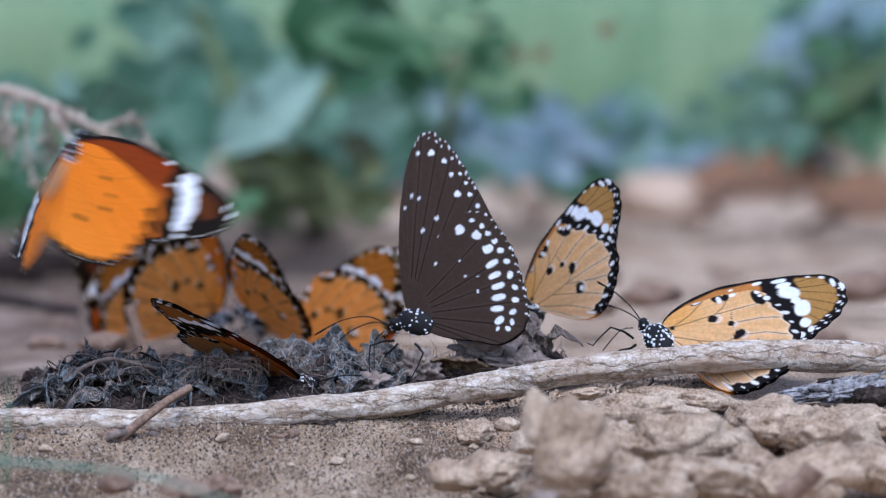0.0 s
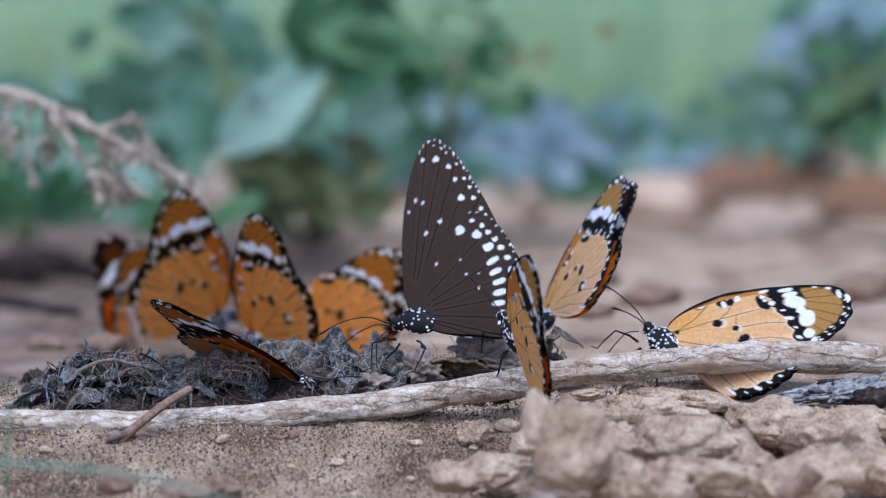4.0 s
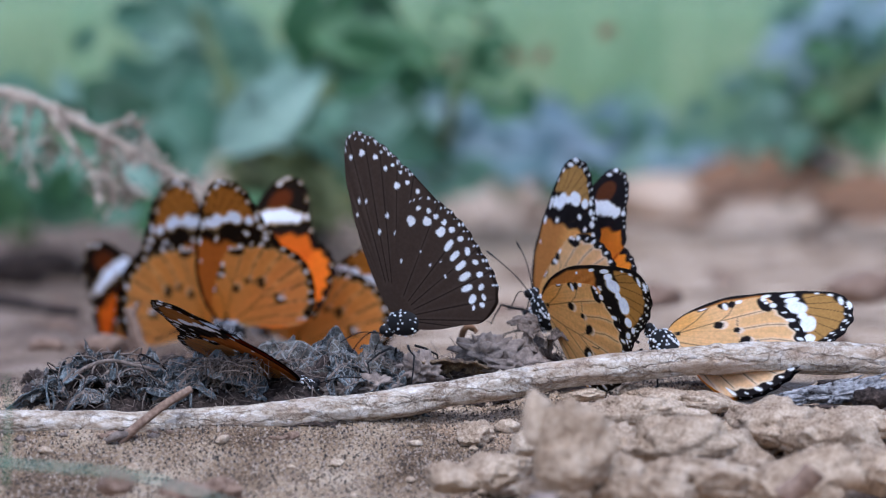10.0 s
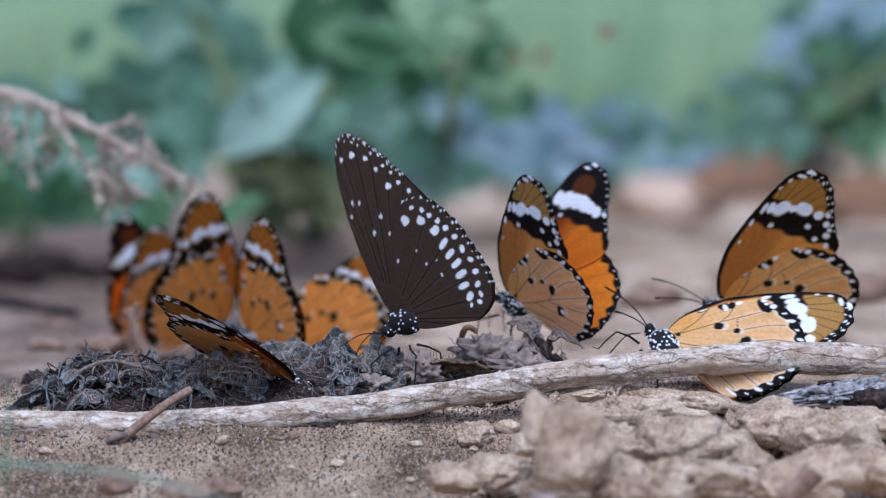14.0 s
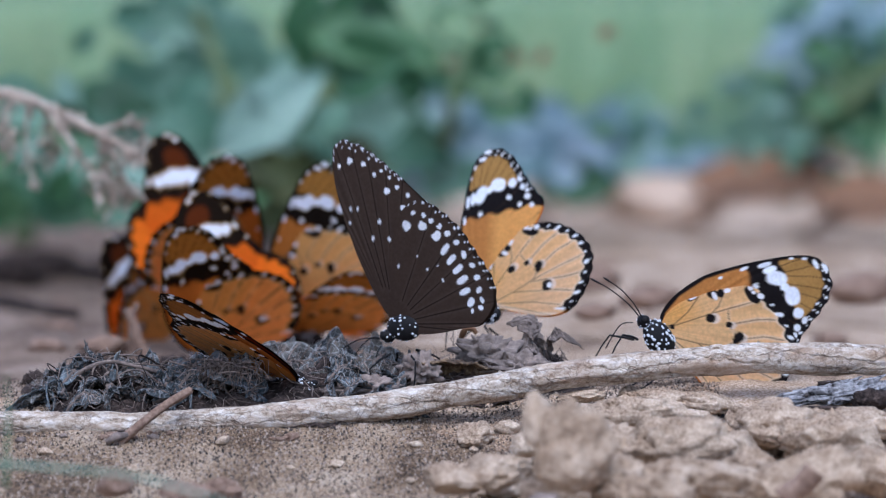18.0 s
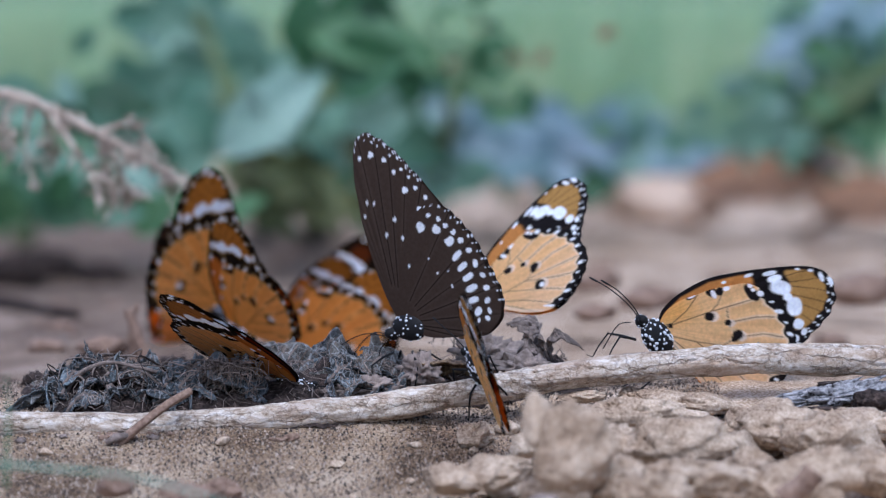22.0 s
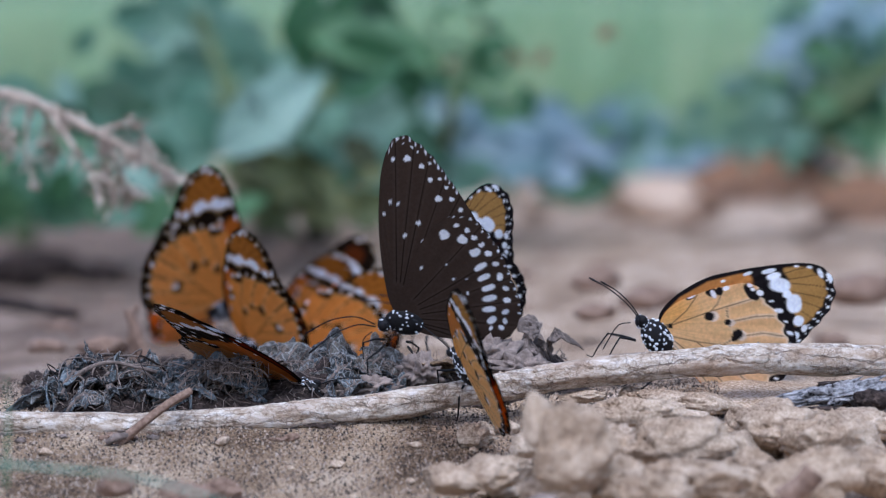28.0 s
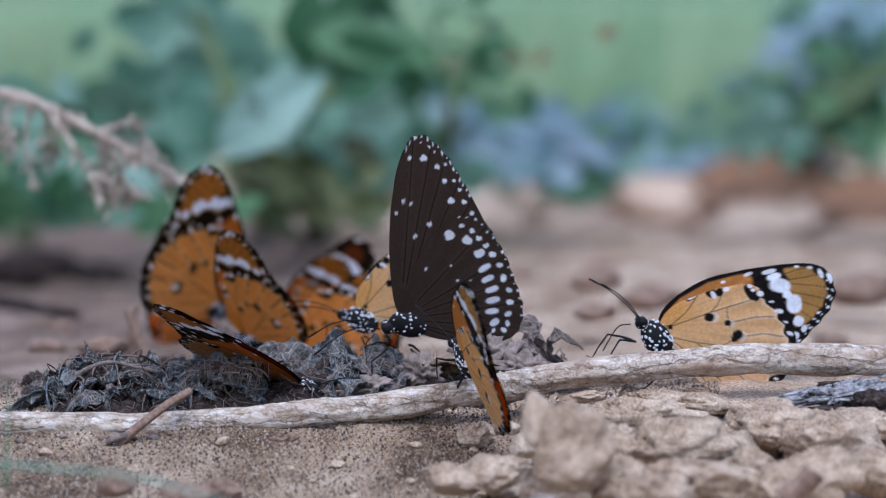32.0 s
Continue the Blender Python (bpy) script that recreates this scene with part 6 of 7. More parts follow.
    flight(*FLIERS['roamer'], [
        (0, 0.01868, 0.03, 0.01716, 136, 3.4, 7.7, 0.2, 0.2, -2.8),
        (1, 0.02049, 0.03, 0.01638, 125.1, -2, 20.3, 0.2, 0.2, -3.8),
        (1.2, 0.02476, 0.03, 0.01389, 146.3, -4.4, 24.4, 19.4, 29.7, 5.8),
        (1.4, 0.02727, 0.03, 0.01283, 121.7, 7.9, 18.5, 45.3, 55.2, 40.7),
        (1.65, 0.0273, 0.03, 0.01224, 121.4, 7.2, 10.8, 61.3, 70.5, 40.6),
        (1.85, 0.02411, 0.03, 0.01324, 152.2, -2.5, 22, 21.4, 29.5, 5.1),
        (2, 0.02324, 0.03, 0.01598, 107.6, 6.1, 24.8, -0, 9.3, 20.9),
        (3, 0.02284, 0.03, 0.01572, 114.4, -5.3, 23.6, 0.6, 6.7, 5.3),
        (6, 0.02225, 0.03, 0.01593, 114.4, -4, 26.2, 0.2, 0.2, 5.7),
        (6.6, 0.02391, 0.03, 0.01603, 132, -6.6, 8, 0.2, 0.2, 1.9),
        (6.9, 0.02641, 0.03, 0.01665, 79.8, -10.5, 20.1, 28, 32, 3.7),
        (7, 0.02235, 0.03, 0.0181, 113.6, 7.1, 13.3, 51.2, 58.7, 27.1),
        (7.3, 0.02882, 0.03, 0.01315, 112.5, 11, 14.7, 67.2, 61, 39.6),
        (7.6, 0.02469, 0.03, 0.01549, 106.1, 0.5, 13.5, 49, 56, 43.6),
        (7.75, 0.02292, 0.03, 0.01665, 88.9, -6.4, 15.7, 6.8, 12.6, 0.6),
        (8, 0.02275, 0.03, 0.01455, 102.1, -11.6, 21.9, -0, 6.6, 7),
        (8.8, 0.02245, 0.03, 0.01521, 99.1, -2.7, 18.2, 0.2, 0.2, 14.9),
        (9, 0.02742, 0.03, 0.01741, 100.6, 6.5, 21, 0.8, 16.6, 20.3),
        (9.4, 0.02424, 0.03, 0.0183, 74.2, -6, 15.4, 39.6, 53.7, 3.6),
        (9.7, 0.02747, 0.03, 0.01214, 125.8, -0.5, 10.5, 55.9, 73.5, 44.2),
        (10, 0.02169, 0.03, 0.01657, 128.1, 10.1, 12.2, 9.7, 9.9, 22.9),
        (11, 0.01546, 0.03, 0.01516, 120.1, 1.7, 15.5, 2.7, 27.3, 18.7),
        (11.6, 0.01956, 0.03, 0.01346, 157.8, -3.8, 12.5, 10.4, 22.1, 3.9),
        (11.85, 0.02342, 0.03, 0.01438, 128.5, 19.6, 8.6, 40.5, 56, 32.3),
        (12, 0.02299, 0.03, 0.01477, 139.8, 16, 1.1, 65.7, 63.8, 18.9),
        (12.1, 0.02663, 0.03, 0.01472, 140.2, 14.3, 3.8, 70.6, 68.2, 28.2),
        (12.35, 0.02203, 0.03, 0.01217, 139.6, 19.3, 8.7, 47.5, 51.6, 31.2),
        (12.55, 0.01724, 0.03, 0.01586, 139, -12.4, -9.4, 12.8, 15, 13.8),
        (12.7, 0.01345, 0.03, 0.01834, 133.6, 1.9, 11.3, 1.6, 10, 27.1),
        (13, 0.01558, 0.03, 0.02029, 136.8, 7.8, -11.5, 16.4, 33.4, 9.7),
        (13.2, 0.01963, 0.03, 0.01683, 94.4, 1.5, 9.6, 0.2, 0.2, 34.3),
        (13.45, 0.01948, 0.03, 0.01591, 96.3, 1.6, 11.1, 0.2, 0.2, 26.8),
        (13.75, 0.00991, 0.03, 0.0186, 144.9, 3.8, 17.4, 0.2, 0.2, 29.1),
        (14, 0.01531, 0.03, 0.01959, 140.4, 25.5, -14.8, 9.3, 26.1, 24.9),
        (14.25, 0.01837, 0.03, 0.01189, 144.8, 17.2, -6.4, 58.6, 59.7, 33.3),
        (14.5, 0.02209, 0.03, 0.01225, 136.1, 2.2, 9.8, 80, 79.4, 43.7),
        (16.5, 0.01072, 0.03, 0.01582, 142.9, -3.3, 24.6, 0.1, 12, 22.7),
        (16.7, 0.01838, 0.03, 0.01439, 132.5, 3.5, 7.7, 75, 72.3, 42.7),
        (17, 0.00638, 0.03, 0.01578, 144.7, 7.2, 6.1, 95, 42.4, 50.3),
        (17.25, 0.00656, 0.03, 0.015, 174.8, -0.2, -1.8, 20.5, 15, 30.1),
        (17.5, 0.00675, 0.03, 0.01542, 178.9, 2.2, -7.7, 23.8, 12, 31.9),
        (18, 0.00854, 0.03, 0.01828, 150.4, 3.4, 19.5, 0.2, 0.2, 41.2),
        (18.6, 0.00828, 0.03, 0.0183, 164.3, 7.9, 43, 0.2, 0.2, 43.7),
        (19, 0.00832, 0.03, 0.01835, 172.6, 11, 58.1, 0.2, 0.2, 45.4),
        (19.25, 0.01267, 0.03, 0.01461, 175.7, 12, 7.1, 74.4, 70, 33.3),
        (19.7, 0.00507, 0.03, 0.0174, 158.8, 4.5, 23.5, 3, 10, 37.2),
        (20, 0.00739, 0.03, 0.01875, 139.8, -1.4, 23.6, 0.2, 0.2, 36.6),
        (20.6, 0.01199, 0.03, 0.01552, 133.5, -5.2, 18.5, 0.1, 10, 39.7),
        (21, 0.01105, 0.03, 0.01564, 133.2, -4, 16.4, 18.6, 0.4, 48.7),
        (21.35, 0.0068, 0.03, 0.01805, 144.7, -0.5, 30.1, 0.2, 0.2, 17.2),
        (22, 0.00716, 0.03, 0.01852, 144.6, 1.8, 31.7, 0.2, 0.2, 6.7),
        (23, 0.00735, 0.03, 0.01879, 146.8, 4.1, 29, 0.2, 0.2, 4.7),
        (23.5, 0.00735, 0.03, 0.01879, 146.8, 4.1, 29, 0.2, 0.2, 4.7),
        (24, 0.00735, 0.03, 0.01879, 146.8, 4.1, 29, 0.2, 0.2, 4.7),
        (24.2, 0.00735, 0.03, 0.01879, 146.8, 4.1, 29, 0.2, 0.2, 4.7),
        (24.4, 0.01631, 0.03, 0.01575, 143.3, 12.2, 19.9, 22.8, 37.2, 28.3),
        (24.65, 0.01535, 0.03, 0.01358, 146.1, 13.8, 9.9, 45, 40, 33.9),
        (24.85, 0.01837, 0.03, 0.01223, 144, 4.4, 7.9, 82, 78.9, 43.2),
        (25.02, 0.01835, 0.03, 0.01225, 144.8, 4.4, 7.5, 80, 78.7, 43.4),
        (25.2, 0.01305, 0.03, 0.01685, 145.2, 3.7, 6.6, 9.5, 20, 17.8),
        (25.5, 0.01242, 0.03, 0.01758, 132.8, 2.1, 33.6, 1.5, 12, 24.5),
        (26.2, 0.01223, 0.03, 0.01582, 149.1, -0.9, 12.2, 7.9, 12, 4.4),
        (27.4, 0.00499, 0.03, 0.01417, 171, 10.3, 9.7, 78.6, 75, 35.2),
        (27.8, 0.00222, 0.03, 0.01521, 164.1, -3.7, -9.6, 22.9, 15, 6.8),
        (28, -0.00409, 0.03, 0.01702, 145.4, 17.4, -6, 0.2, 0.2, 10.4),
        (28.5, -0.00988, 0.03, 0.01585, 164.4, 18, -2.6, 0.2, 0.2, 7),
        (29, -0.01791, 0.03, 0.01808, 159.2, 20.1, -9.5, 0.2, 0.2, 1.5),
        (30, -0.01937, 0.03, 0.01694, 168, 15.1, -6.5, 0.2, 0.2, -9.1),
        (32, -0.0193, 0.03, 0.01671, 168.8, 15.1, -5.7, 0.2, 0.2, -9.1),
    ])
    flight(*FLIERS['visitor'], [
        (0, -0.0798, -0.01, 0.0547, 66.6, 56.7, -12.4, 127.2, 126.2, 17.9),
        (0.05, -0.06496, -0.01, 0.04496, -123.3, 83.2, -142.3, 87.2, 80.9, 20.8),
        (0.1, -0.0557, -0.01, 0.03784, 106.4, 125.1, 27.7, 59.7, 60.9, 37.2),
        (0.15, -0.04258, -0.01, 0.0425, 146.6, 86, -34.8, 85.8, 86.4, 45.2),
        (0.2, -0.02945, -0.01, 0.04716, 92.3, 49.6, -3.1, 112, 111.9, 53.3),
        (0.3, -0.00994, -0.01, 0.04633, 79, 58.3, 0.9, 113.4, 101.7, 23.1),
        (0.35, -0.00095, -0.0125, 0.03706, 87.5, 47.2, 2.2, 63.2, 57.8, 17.4),
        (0.4, 0.00803, -0.015, 0.02779, 95.9, 36.2, 3.5, 12.9, 13.9, 11.6),
        (0.5, 0.01696, -0.02, 0.01143, 120.3, 13.6, -10.2, 38.3, 28.3, 24.3),
        (0.6, 0.00963, -0.022, 0.01348, 122.5, 27.7, -14, 27.2, 8, 11),
        (0.75, 0.0153, -0.022, 0.01282, 108.8, 36.3, -9, 0.3, 0.3, 2.4),
        (1, 0.01363, -0.022, 0.01148, 119.6, 34, -20.8, 0.2, 0.2, -3.2),
        (2, 0.01136, -0.022, 0.01101, 128, 32.5, -35.1, 0.2, 0.2, 0.4),
        (3, 0.01432, -0.022, 0.01383, 118.7, 39.4, -19.7, 0.2, 0.2, 13.1),
        (5.4, 0.01413, -0.022, 0.02014, 112.5, 53.4, -21.5, 0.2, 0.2, -8.6),
        (6, 0.01383, -0.022, 0.02058, 113.4, 56.8, -23.4, 0.2, 0.2, -16.5),
        (6.2, 0.01435, -0.022, 0.01852, 112, 49.6, -16.8, 32, 29.1, 17.7),
        (6.5, 0.01531, -0.022, 0.01873, 90.9, 34.7, -3.8, 102.5, 88.8, 48.4),
        (6.75, 0.01536, -0.022, 0.01798, 86.6, 31.8, -0.9, 104.5, 91, 55.4),
        (6.825, 0.01468, -0.022, 0.01809, 96.2, 37.2, -3.9, 58.5, 50.5, 33.8),
        (6.9, 0.014, -0.022, 0.01819, 105.8, 42.7, -6.9, 12.6, 9.9, 12.2),
        (7, 0.01116, -0.022, 0.01856, 122.4, 44.3, -24, 0.2, 0.2, 3.4),
        (7.2, 0.00944, -0.022, 0.01872, 121.7, 45.7, -26.4, 0.2, 0.2, 2.6),
        (7.35, 0.00976, -0.022, 0.01732, 122.5, 47.2, -28.6, 33.9, 24.8, 14.7),
        (7.5, 0.0089, -0.024, 0.0168, 111.3, 50.9, -28, 95.2, 81.9, 37.1),
        (7.55, 0.00302, -0.027, 0.01831, 109.2, 75.7, 5.9, 86.1, 82.9, 31.3),
        (7.6, -0.00285, -0.03, 0.01983, 107, 100.4, 39.9, 77, 83.9, 25.5),
        (7.65, -0.01023, -0.0275, 0.02679, 113.8, 75.4, -2.3, 53.5, 64.8, 23.8),
        (7.7, -0.0176, -0.025, 0.03375, 88.5, 52.5, -14.2, 30, 45.8, 22.1),
        (7.8, -0.04599, -0.015, 0.03338, 87.6, 30.3, -18.7, 68.9, 63.3, 81.8),
        (7.9, -0.04722, -0.01, 0.04155, 109.7, 34.9, -15.5, 25, 25.4, 14),
        (8, -0.0325, -0.01, 0.0525, 163.4, 76.4, -12.5, 101.5, 88.9, 21.2),
        (8.05, -0.02228, -0.01, 0.04918, 113.9, 57.9, -5.7, 80, 69.2, 45.2),
        (8.1, -0.01326, -0.01, 0.04572, 90.6, 29.3, -28.6, 72.2, 43.7, 73.7),
        (8.2, -0.00539, -0.01, 0.05454, 94.2, 72, 2, 67.4, 71.5, 25),
        (8.3, -0.00389, -0.01, 0.05662, 117.3, 59.5, -18.4, 116.3, 110.7, 30.3),
        (8.35, -0.00119, -0.01, 0.06635, 112.9, 52.1, -9.4, 68.2, 70.3, 20.1),
        (8.4, 0.00151, -0.01, 0.07607, 108.6, 44.7, -0.4, 20, 29.9, 10),
        (8.5, 0.01555, -0.01, 0.08651, 96.4, 51.9, -1.4, 10, 9.6, 10),
        (8.6, 0.02928, -0.01, 0.0763, 112.7, 36.3, -23.6, 50, 47.5, 42),
        (8.7, 0.03556, -0.01, 0.06476, 137.8, 36.8, -40.4, 40, 30.6, 13.8),
        (8.8, 0.02176, -0.01, 0.0497, 136.1, 43.4, -11.7, 56.8, 72.7, 29.6),
        (8.9, 0.02718, 0.005, 0.01687, 124.3, 36.7, -21, 37.2, 21, 35.9),
        (9, 0.01860, 0.01, 0.02180, 138.5, 46.1, -24, 8, 3, 12),
        (9.4, 0.01758, 0.01, 0.02387, 138.7, 42.5, -25, 8.8, 6, -1.5),
        (10, 0.02185, 0.01, 0.01974, 143, 53.9, -20.6, 0.2, 0.2, 3.9),
        (11, 0.02495, 0.01, 0.01983, 116.6, 49, 7.7, 0.2, 0.2, 0.8),
        (11.6, 0.01886, 0.01, 0.02004, 151, 46.4, 33.2, 0.2, 0.2, 3.4),
        (12, 0.01277, 0.01, 0.02025, 185.5, 43.8, 58.8, 0.2, 0.2, 6.1),
        (12.28, 0.01657, 0.01, 0.01996, 165, 38.4, 1.5, 34.3, 25, -7.8),
        (12.4, 0.02874, -0.01, 0.04123, 115.1, 80.7, 20.5, 79.8, 86, 33.5),
        (12.45, 0.02837, -0.01, 0.04277, 128.9, 87.3, -33.8, 68.1, 78, 39.9),
        (12.5, 0.028, -0.01, 0.04431, 44.9, 95.8, 9.7, 56.4, 70, 46.3),
        (12.6, 0.04713, -0.01, 0.05831, 99.2, 58.3, 2.1, 40, 53, 33.9),
        (12.7, 0.05011, -0.01, 0.05904, 117.9, 61.3, 11.4, 49.9, 66.3, 26.9),
        (12.8, 0.06172, 0, 0.05607, 134.7, 44, -2.3, 46.8, 45.9, 38.9),
        (12.9, 0.06789, 0.02, 0.04127, 159, 29.3, -15.6, 20, 20.3, 23.4),
        (13, 0.06825, 0.035, 0.01536, 171.9, 9.3, -0.2, 12.1, 6, 26.6),
        (13.25, 0.04875, 0.035, 0.01852, 197.2, 30.4, 10.5, 0.2, 0.2, 15),
        (13.6, 0.05543, 0.035, 0.01792, 194.7, 26.9, -7.6, 0.2, 0.2, 18.5),
        (14, 0.06312, 0.035, 0.01784, 195.1, 21.1, -30, 0.2, 0.2, 27.2),
        (14.5, 0.06301, 0.035, 0.01774, 192.7, 20.7, -29.5, 0.2, 0.2, 26.3),
        (14.9, 0.06037, 0.035, 0.03263, 150, 20, 0, 40, 40, 42),
        (15.2, 0.05421, 0.04, 0.05277, 130, 25, 0, 70, 70, 42),
        (15.5, 0.04569, 0.05, 0.05886, 130, 25, 0, 30, 30, 15),
        (15.8, 0.03572, 0.06, 0.06246, 150, 25, 0, 75, 75, 42),
        (16.1, 0.0256, 0.07, 0.05569, 160, 25, 0, 25, 25, 15),
        (16.35, 0.01528, 0.08, 0.04616, 160, 25, 0, 70, 70, 42),
        (16.5, 0.0087, 0.08, 0.03957, 160, 15, 0, 55, 55, 42),
        (16.7, -0.01669, 0.08, 0.04557, 140.4, 22.1, 19.5, 9.2, 15, 12.2),
        (16.9, -0.02979, 0.09, 0.02982, 150, 20, 0, 65, 60, 42),
        (17.1, -0.03306, 0.1, 0.01316, 151.5, 8.4, -6.1, 16.8, 30, 11.6),
        (18, -0.03848, 0.1, 0.01338, 158.4, 3.5, -3.5, 11, 25, 10.5),
        (18.6, -0.03848, 0.1, 0.01296, 154.3, 12.1, -10.5, 13.1, 25, 9),
        (18.75, -0.03541, 0.1, 0.0213, 160, 15, 0, 50, 50, 42),
        (18.9, -0.03252, 0.07, 0.05102, 147.8, 8.1, -7.7, 12.3, 10, 12.9),
        (19, -0.02492, 0.06, 0.03246, 160.3, -0.3, 6.5, 10.1, 15, 13.1),
        (19.1, -0.0243, 0.05, 0.04024, 147.6, 3.7, 18, 19.7, 30, 14.3),
        (19.2, -0.0157, 0.04, 0.06428, 131.1, 40.7, -6.7, 68, 30, 33.7),
        (19.3, -0.01949, 0.02, 0.06963, 121.4, 48, -2.6, 66.7, 30, 35.1),
        (19.4, -0.01871, -0.01, 0.09237, 109.7, 47.8, 25.6, 58.3, 50, 42),
        (19.5, -0.02529, -0.03, 0.08452, 111.1, 59.3, 19.1, 37.3, 40, 42),
        (19.6, -0.03336, -0.05, 0.04814, 87.5, 30.6, 3.6, 28.9, 40, 17),
        (19.7, -0.03705, -0.07, 0.04164, 73.8, 19.3, 12.1, 14.4, 23, 13.8),
        (19.75, -0.02917, -0.085, 0.03232, 99.5, 29.1, 12.1, 59, 64.1, 18.1),
        (19.8, -0.02129, -0.1, 0.02301, 125.3, 38.9, 12.1, 103.6, 105.2, 22.4),
        (19.85, -0.01039, -0.1, 0.02073, 99.9, 46.8, -8.2, 106, 94.1, 17.6),
        (19.9, 0.00052, -0.1, 0.01845, 74.3, 60.3, -25.1, 108.4, 82.9, 12.9),
        (20, 0.0125, -0.09, 0.03, 127.8, 62.5, -11.4, 55, 75, 42.9),
        (20.1, 0.02803, -0.07, 0.03234, 104.9, 30, 4.1, 13.8, 15, 4.4),
        (20.2, 0.03435, -0.06, 0.02503, 91.1, 41.6, -0.1, 7.1, 7.1, 10.3),
        (20.3, 0.03256, -0.05, 0.01969, 111.7, 34.2, -19.1, 16.9, 11.3, 9),
        (20.35, 0.03054, -0.045, 0.03005, 120.2, 53.2, -2.2, 56.3, 55.8, 12.1),
        (20.4, 0.02852, -0.04, 0.04041, 128.8, 72.3, 14.7, 95.8, 100.2, 15.2),
        (20.5, 0.0512, -0.02, 0.04789, 98.3, 34.3, -6.8, 23.4, 21.3, 14.1),
        (20.55, 0.04632, -0.02, 0.03624, 117.7, 29.8, 0.3, 69.1, 60.1, 25.9),
        (20.6, 0.04143, -0.02, 0.02458, 137, 25.4, 7.4, 114.8, 99, 37.6),
        (20.7, 0.0378, -0.02, 0.02594, 125.6, 35.2, -13.8, 63.1, 44, 33.7),
        (20.8, 0.02395, -0.02, 0.01736, 75, 26.8, -12.2, 69.9, 71.2, 66.1),
        (20.9, 0.01026, -0.022, 0.00766, 82.8, 39.5, -17.6, 87.5, 75.8, 32.7),
        (21, 0.00767, -0.022, 0.00961, 123.7, 36.1, -26.9, 0.2, 0.2, 9.3),
        (21.3, 0.00706, -0.022, 0.00996, 118.1, 38.7, -26.2, 0.2, 0.2, 6.8),
        (22, 0.00628, -0.022, 0.01049, 113.6, 40.8, -26.1, 0.2, 0.2, 5.8),
        (22.8, 0.00565, -0.022, 0.01143, 114.4, 39.9, -33, 0.3, 0.3, 11.3),
        (23.05, 0.00726, -0.022, 0.01223, 107.7, 39.5, -26.8, 8.1, 0.1, 9.2),
        (23.2, 0.00445, -0.022, 0.01152, 116.3, 32.5, -34.6, 30.6, 27.7, 13.2),
        (23.5, 0.01027, -0.022, 0.01399, 89.9, 42.8, -18.9, 79.3, 28.9, 23.6),
        (23.62, 0.00618, -0.022, 0.01177, 111.1, 39.7, -31.6, 3.4, 0.1, 5.7),
        (24, 0.00344, -0.022, 0.01053, 121.3, 38.4, -36.9, 0.2, 0.2, 5.4),
        (25, 0.0029, -0.022, 0.01041, 124.9, 39.1, -35.8, 0.2, 0.2, 6.1),
        (28, 0.00362, -0.022, 0.01021, 122.3, 41.2, -30.7, 0.2, 0.2, 10.4),
        (30, 0.00398, -0.022, 0.01187, 122.8, 46.6, -29.4, 0.2, 0.2, 13.3),
        (32, 0.00395, -0.022, 0.01189, 123.1, 46.4, -29.2, 0.2, 0.2, 13.7),
    ])
